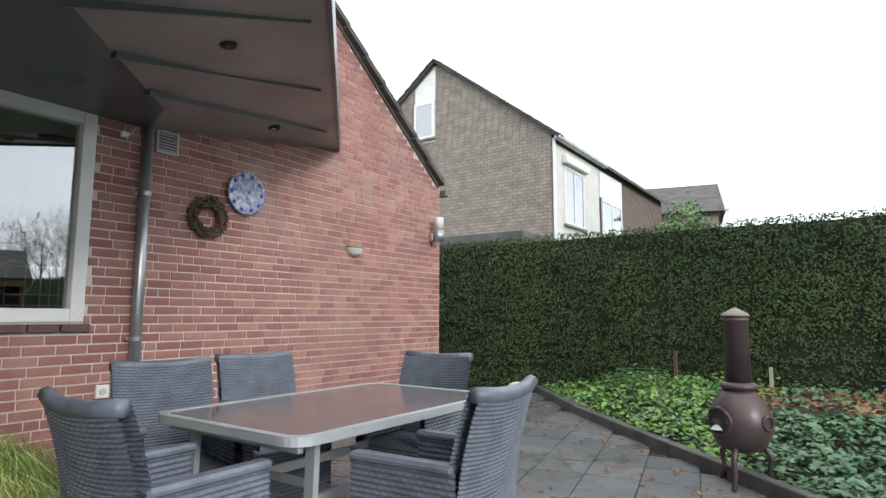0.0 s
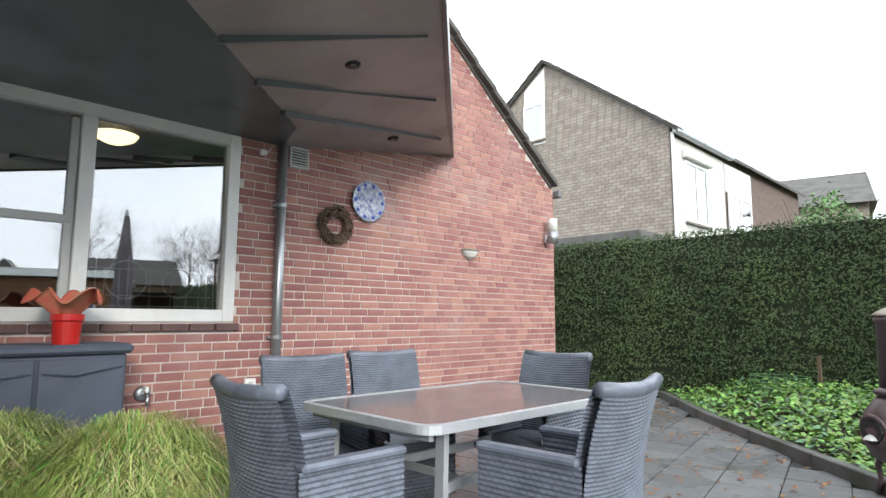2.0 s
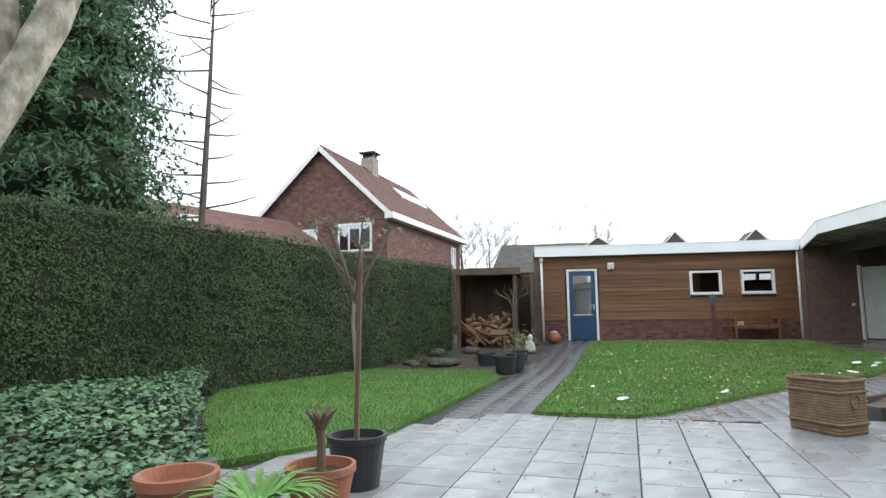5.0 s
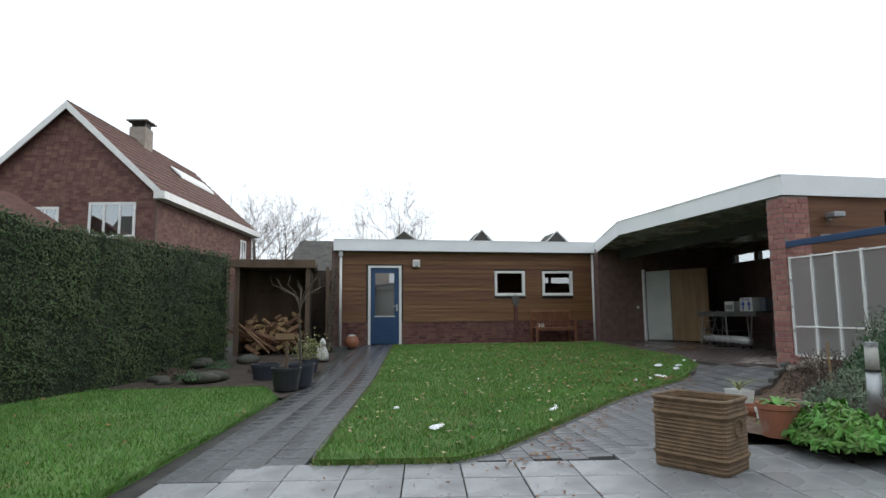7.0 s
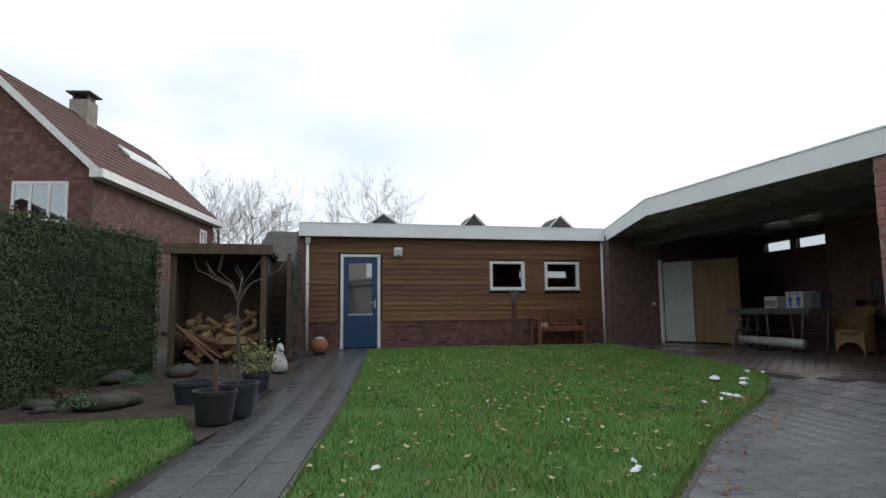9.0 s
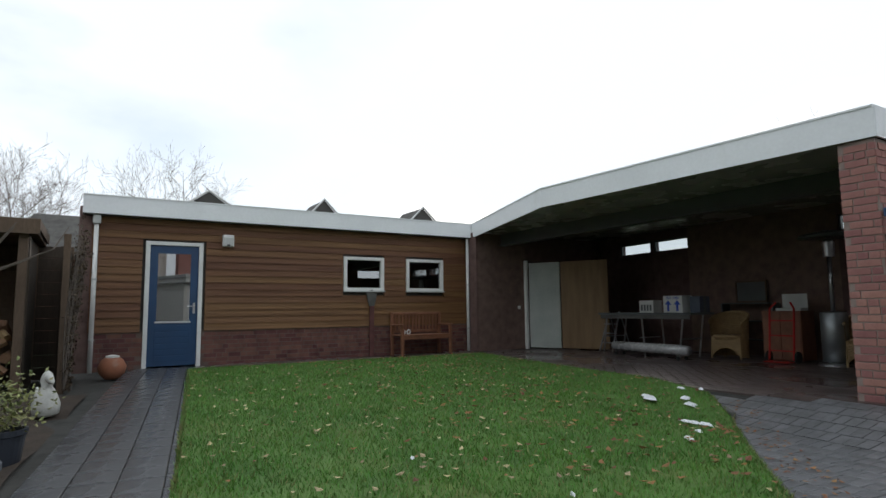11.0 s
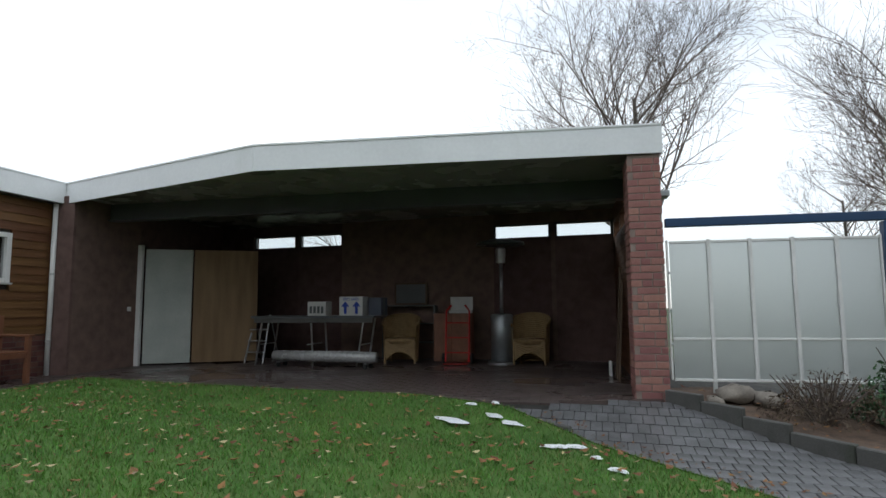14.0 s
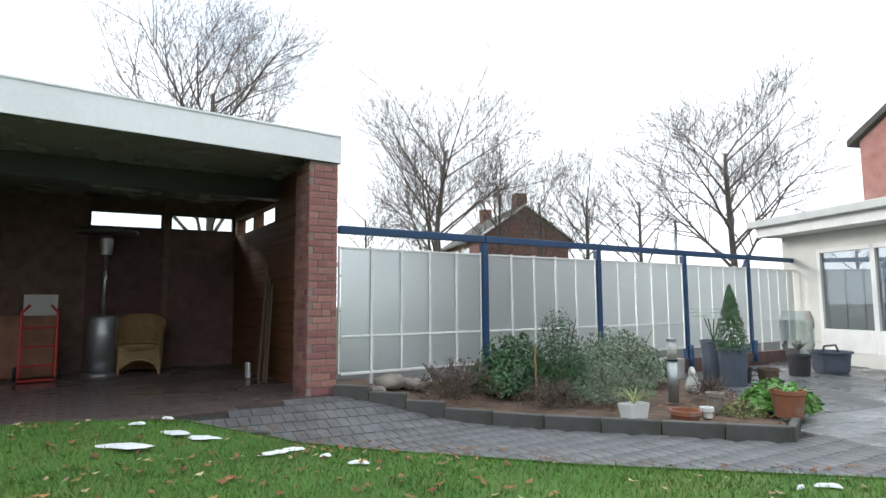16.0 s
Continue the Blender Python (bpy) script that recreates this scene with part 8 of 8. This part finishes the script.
far_window(nh, Matrix.Translation((NW / 2 - 0.85, -0.035, 6.75)), 0.82, 1.25)
fm_ = Matrix.Translation((NW + 0.03, 0, 0)) @ Matrix.Rotation(radians(90), 4, "Z")
part("render", Shape().box(NW + 0.002, 0.12, -0.3, NW + 0.03, 3.7, 5.9), render_white, nh, "pale rendered front")
far_window(nh, fm_ @ Matrix.Translation((0.7, 0, 3.62)), 1.55, 1.75, 2)
part("shutter_box", Shape().box(NW + 0.03, 0.6, 5.40, NW + 0.22, 2.4, 5.66, 0.03), white_paint, nh)
far_window(nh, fm_ @ Matrix.Translation((3.9, 0, 3.2)), 2.1, 1.72, 2)
part("panel", Shape().box(NW + 0.004, 3.75, 4.95, NW + 0.05, 6.1, 5.85), white_paint, nh, "white panel above the window")
lo = thing("lean_to", HOUSE @ Matrix.Translation((-9.6, 13.4, 0)), "low grey garden shed roof behind the hedge", "shed")
part("wall", Shape().box(0, 0, -0.4, 2.6, 1.4, 2.9), wood_old, lo)
part("roof", Shape().box(-0.15, -0.15, 2.9, 2.9, 1.5, 3.15, 0.02), concrete, lo)
gb = thing("far_house", pose(0.92, 28.8, 0.85, 0, 0, -8) @ Matrix.Scale(1.5, 4), "low house with a grey-green roof, half hidden", "house")
part("wall", Shape().box(-1.5, 0, -1.3, 3.1, 6, 3.2), brick_grey, gb)
part("roof", Shape().add([(-1.7, -0.3, 3.2), (3.3, -0.3, 3.2), (3.3, 3, 4.7), (-1.7, 3, 4.7), (-1.7, 6.3, 3.2), (3.3, 6.3, 3.2)], [(0, 1, 2, 3), (3, 2, 5, 4), (0, 3, 4), (1, 5, 2), (0, 4, 5, 1)]), tile_grey, gb)
part("edge", Shape().tube([(3.32, -0.3, 3.2), (3.32, 3, 4.72)], 0.06, 6), white_paint, gb)
shrub("shrub", 1.9, 13.2, 1.2, 1.0, 1.0, 2.2, 3600, 0.13, bush_mid, "light green shrub behind the hedge", "shrub", 301, 0.5, 12)
shrub("shrub", 6.0, 12.4, 1.0, 0.8, 0.8, 2.0, 260, 0.10, pale_leaf, "bare shrub with pale seed heads behind the hedge", "shrub", 302, 0.5, 40)

bh = thing("brick_house", pose(25.0, 7.0, 0, 0, 0, 80), "brown brick house with a red tiled roof and white trim", "house")
BW, BE_, BP_ = 6.4, 5.35, 8.35
gable_block(bh, BW, -10.4, BE_, BP_, mortar_dark)

s = Shape()
z, k = 1.6, 0
while z < BP_ - 0.15:
    half = BW / 2 if z < BE_ else (BW / 2) * (BP_ - z) / (BP_ - BE_)
    a, e = BW / 2 - half + 0.03, BW / 2 + half - 0.03
    x = a - (0.12 if k % 2 else 0)
    while x < e:
        x1 = min(x + 0.23, e)
        if x1 > a + 0.03:
            s.box(max(x, a), 0.0, z, x1, 0.012, z + 0.086)
        x += 0.245
    z += 0.1
    k += 1
tagged(part("brickwork", s, brick_brown, bh), kind="stuff")
s = Shape()
z, k = 2.0, 0
while z < BE_ - 0.1:
    y = -0.03 - (0.12 if k % 2 else 0)
    while y > -10.3:
        s.box(-0.012, y - 0.23, z, 0.0, y, z + 0.086)
        y -= 0.245
    z += 0.1
    k += 1
tagged(part("brickwork", s, brick_brown, bh), kind="stuff")
for sgn in (0, 1):
    x1 = BW + 0.3 if sgn else -0.3
    ze = BE_ - 0.3 * (BP_ - BE_) / (BW / 2)
    rf = part("roof", Shape().add([(BW / 2, 0.3, BP_ + 0.12), (x1, 0.3, ze + 0.12), (x1, -10.7, ze + 0.12), (BW / 2, -10.7, BP_ + 0.12), (BW / 2, 0.3, BP_ + 0.02), (x1, 0.3, ze + 0.02), (x1, -10.7, ze + 0.02), (BW / 2, -10.7, BP_ + 0.02)], [(0, 1, 2, 3), (7, 6, 5, 4), (0, 4, 5, 1), (1, 5, 6, 2), (2, 6, 7, 3), (3, 7, 4, 0)]), tile_roof, bh)
    for k in range(13):
        t0 = k / 13
        xa, za = BW / 2 + (x1 - BW / 2) * t0, BP_ + 0.13 + (ze - BP_) * t0
        part("tile", Shape().tube([(xa, 0.28, za), (xa, -10.68, za)], 0.03, 5), tile_roof, rf)
    part("bargeboard", Shape().add([(BW / 2, 0.33, BP_ + 0.12), (x1, 0.33, ze + 0.12), (x1, 0.33, ze - 0.14), (BW / 2, 0.33, BP_ - 0.16), (BW / 2, 0.29, BP_ + 0.12), (x1, 0.29, ze + 0.12), (x1, 0.29, ze - 0.14), (BW / 2, 0.29, BP_ - 0.16)], [(0, 1, 2, 3), (7, 6, 5, 4), (0, 4, 5, 1), (1, 5, 6, 2), (2, 6, 7, 3)]), white_paint, bh, "white bargeboard")
part("gutter_board", Shape().box(-0.42, -10.7, BE_ - 0.42, -0.02, 0.3, BE_ - 0.16), white_paint, bh)
part("chimney", Shape().box(BW / 2 - 0.35, -5.2, BP_ - 0.5, BW / 2 + 0.35, -4.5, BP_ + 0.75), brick_grey, bh)
part("chimney_cap", Shape().box(BW / 2 - 0.45, -5.3, BP_ + 1.0, BW / 2 + 0.45, -4.4, BP_ + 1.06).box(BW / 2 - 0.3, -5.1, BP_ + 0.76, BW / 2 - 0.25, -4.6, BP_ + 1.0).box(BW / 2 + 0.25, -5.1, BP_ + 0.76, BW / 2 + 0.3, -4.6, BP_ + 1.0), tile_grey, bh)
part("roof_window", Shape().add([(BW / 2 - 1.1, -5.4, BP_ - 0.86), (BW / 2 - 1.6, -5.4, BP_ - 1.33), (BW / 2 - 1.6, -9.2, BP_ - 1.33), (BW / 2 - 1.1, -9.2, BP_ - 0.86), (BW / 2 - 1.1, -5.4, BP_ - 0.76), (BW / 2 - 1.6, -5.4, BP_ - 1.23), (BW / 2 - 1.6, -9.2, BP_ - 1.23), (BW / 2 - 1.1, -9.2, BP_ - 0.76)], [(4, 5, 6, 7), (0, 1, 5, 4), (1, 2, 6, 5), (2, 3, 7, 6), (3, 0, 4, 7)]), white_paint, bh, "pale roof windows")
flip = Matrix.Rotation(radians(180), 4, "Z")
for x0, w_, h_, z_, n_ in ((2.35, 1.65, 1.25, 3.60, 3), (4.35, 0.95, 0.85, 3.85, 2)):
    far_window(bh, Matrix.Translation((x0, 0.016, z_)) @ flip, w_, h_, n_)
far_window(bh, Matrix.Translation((-0.016, -8.6, 3.3)) @ Matrix.Rotation(radians(-90), 4, "Z"), 0.8, 1.3, 2)
an = thing("far_house", pose(17.0, 11.6, 0, 0, 0, -25), "low annex with a red-brown tiled roof", "house")
part("wall", Shape().box(-1.5, 0, -0.4, 6.5, 4, 3.2), brick_brown, an)
part("roof", Shape().add([(-1.8, -0.4, 3.1), (7.0, -0.4, 3.1), (6.2, 2, 4.75), (-1.4, 2, 4.75), (-1.8, 4.4, 3.1), (7.0, 4.4, 3.1)], [(0, 1, 2, 3), (3, 2, 5, 4), (0, 3, 4), (1, 5, 2), (0, 4, 5, 1)]), tile_roof, an)
part("roof_light", Shape().box(0.6, 0.4, 3.95, 1.1, 0.8, 4.15), white_paint, an)
fr2 = thing("far_house", pose(33.0, 0.5, 0), "far dark roof behind the shed", "house")
part("wall", Shape().box(0, -4.0, -0.4, 6, 2.4, 3.0), brick_brown, fr2)
part("roof", Shape().add([(-0.3, -4.3, 3.0), (-0.3, 2.7, 3.0), (3, 2.2, 4.9), (3, -3.8, 4.9), (6.3, -4.3, 3.0), (6.3, 2.7, 3.0)], [(0, 3, 2, 1), (3, 4, 5, 2), (0, 4, 3), (1, 2, 5), (0, 1, 5, 4)]), tile_grey, fr2)

sh = thing("street_house", pose(-16.1, -33.6, 0, 0, 0, -18), "brick house with a dark roof beyond the fence", "house")
GH, GE, GP = 3.7, 6.0, 8.45
s = Shape()
s.add([(-GH, 0, -0.4), (GH, 0, -0.4), (GH, 0, GE), (0, 0, GP), (-GH, 0, GE), (-GH, -11, -0.4), (GH, -11, -0.4), (GH, -11, GE), (0, -11, GP), (-GH, -11, GE)], [(4, 3, 2, 1, 0), (5, 6, 7, 8, 9), (1, 2, 7, 6), (0, 5, 9, 4)])
part("wall", s, brick_brown, sh)
for sg in (-1, 1):
    ex, ez = sg * (GH + 0.4), GE - 0.26
    part("roof", Shape().add([(0, 0.3, GP + 0.2), (ex, 0.3, ez + 0.15), (ex, -11.3, ez + 0.15), (0, -11.3, GP + 0.2), (0, 0.3, GP + 0.05), (ex, 0.3, ez), (ex, -11.3, ez), (0, -11.3, GP + 0.05)], [(0, 1, 2, 3), (7, 6, 5, 4), (0, 4, 5, 1), (1, 5, 6, 2), (2, 6, 7, 3), (3, 7, 4, 0)]), tile_grey, sh)
    part("bargeboard", Shape().tube([(0, 0.36, GP + 0.1), (ex, 0.36, ez + 0.05)], 0.09, 4), white_paint, sh, "white bargeboard")
for y in (-0.9, -9.0):
    part("chimney", Shape().box(-0.45, y - 0.45, GP - 0.4, 0.45, y + 0.45, GP + 1.15), brick_brown, sh)
for y in (-4.6, -7.6):
    far_window(sh, Matrix.Translation((GH + 0.02, y, 4.1)) @ Matrix.Rotation(radians(90), 4, "Z"), 2.2, 1.3, 3)
sl = thing("street_lamp", pose(-3.3, -11.5, -0.3), "curved grey street lamp beyond the fence", "street lamp")
part("pole", Shape().tube([(0, 0, 0), (0, 0, 3.4), (0.1, 0.1, 3.7), (0.5, 0.35, 3.85)], [0.06, 0.05, 0.04, 0.035], 8), zinc, sl)
part("head", Shape().tube([(0.45, 0.32, 3.85), (0.85, 0.6, 3.9)], [0.06, 0.05], 6), zinc, sl)

# ---- paving, piece by piece ----
walkway = [(2, 0), (4, 0.5), (6, 0.5), (7.2, 0.4)]
terrace = thing("pavement_terrace", Matrix(), "grey concrete slabs of the terrace, wet from rain", "paving", kind="structure")
TER = [hw(WU + 0.02, -2.2), hw(2.6, -2.2), hw(2.6, -5.4), (5.7, -6.0), (6.15, -4.95), (6.95, -3.6), (8.05, -2.6), (7.62, -2.2), (7.68, -1.4), (7.80, -0.15), (7.95, 1.0), (7.3, 2.25), hw(5.2, 4.35), hw(3.9, 4.95), hw(2.5, 4.15), hw(1.7, 3.6), hw(0.7, 3.7), hw(-0.22, 4.3), hw(-1.3, 5.36), hw(-4.25, 8.7), hw(WU + 0.02, 8.9)]
# the 300 slabs nearest the walkway get the colour lightened for sheen
paving("slab", terrace, TER, radians(-8.6), 0.40, 0.40, 0.008, slab_sheen, slab_bulk, walkway, 300, phase=0.16)
brick_path = thing("pavement_pavers", Matrix(), "grey concrete pavers of the curved path", "paving", kind="structure")
PAV = [(7.62, 0.0), (7.56, -2.3), (8.26, -2.46), (9.58, -4.06), (10.18, -4.9), (10.98, -5.9), (12.75, -5.45), (11.4, -3.88), (9.3, -1.65), (8.0, -0.43)]
paving("paver", brick_path, PAV, radians(-4), 0.105, 0.21, 0.007, paver_mat, paver_bulk, [(9.5, -2.8)], 300, 0.5)
door_path = thing("pavement_path", Matrix(), "dark wet slabs of the path to the blue door", "paving", kind="structure")
paving("slab", door_path, PATH, radians(-8.7), 0.30, 0.30, 0.007, path_mat, path_mat, [(11, 0.8)], 260)
carport_floor = thing("floor_carport", Matrix(), "dark wet brick floor of the carport", "floor", kind="structure")
paving("paver", carport_floor, CARPORT, radians(0), 0.21, 0.105, 0.005, carport_mat, carport_mat, [(14, -6.5)], 200, 0.5)
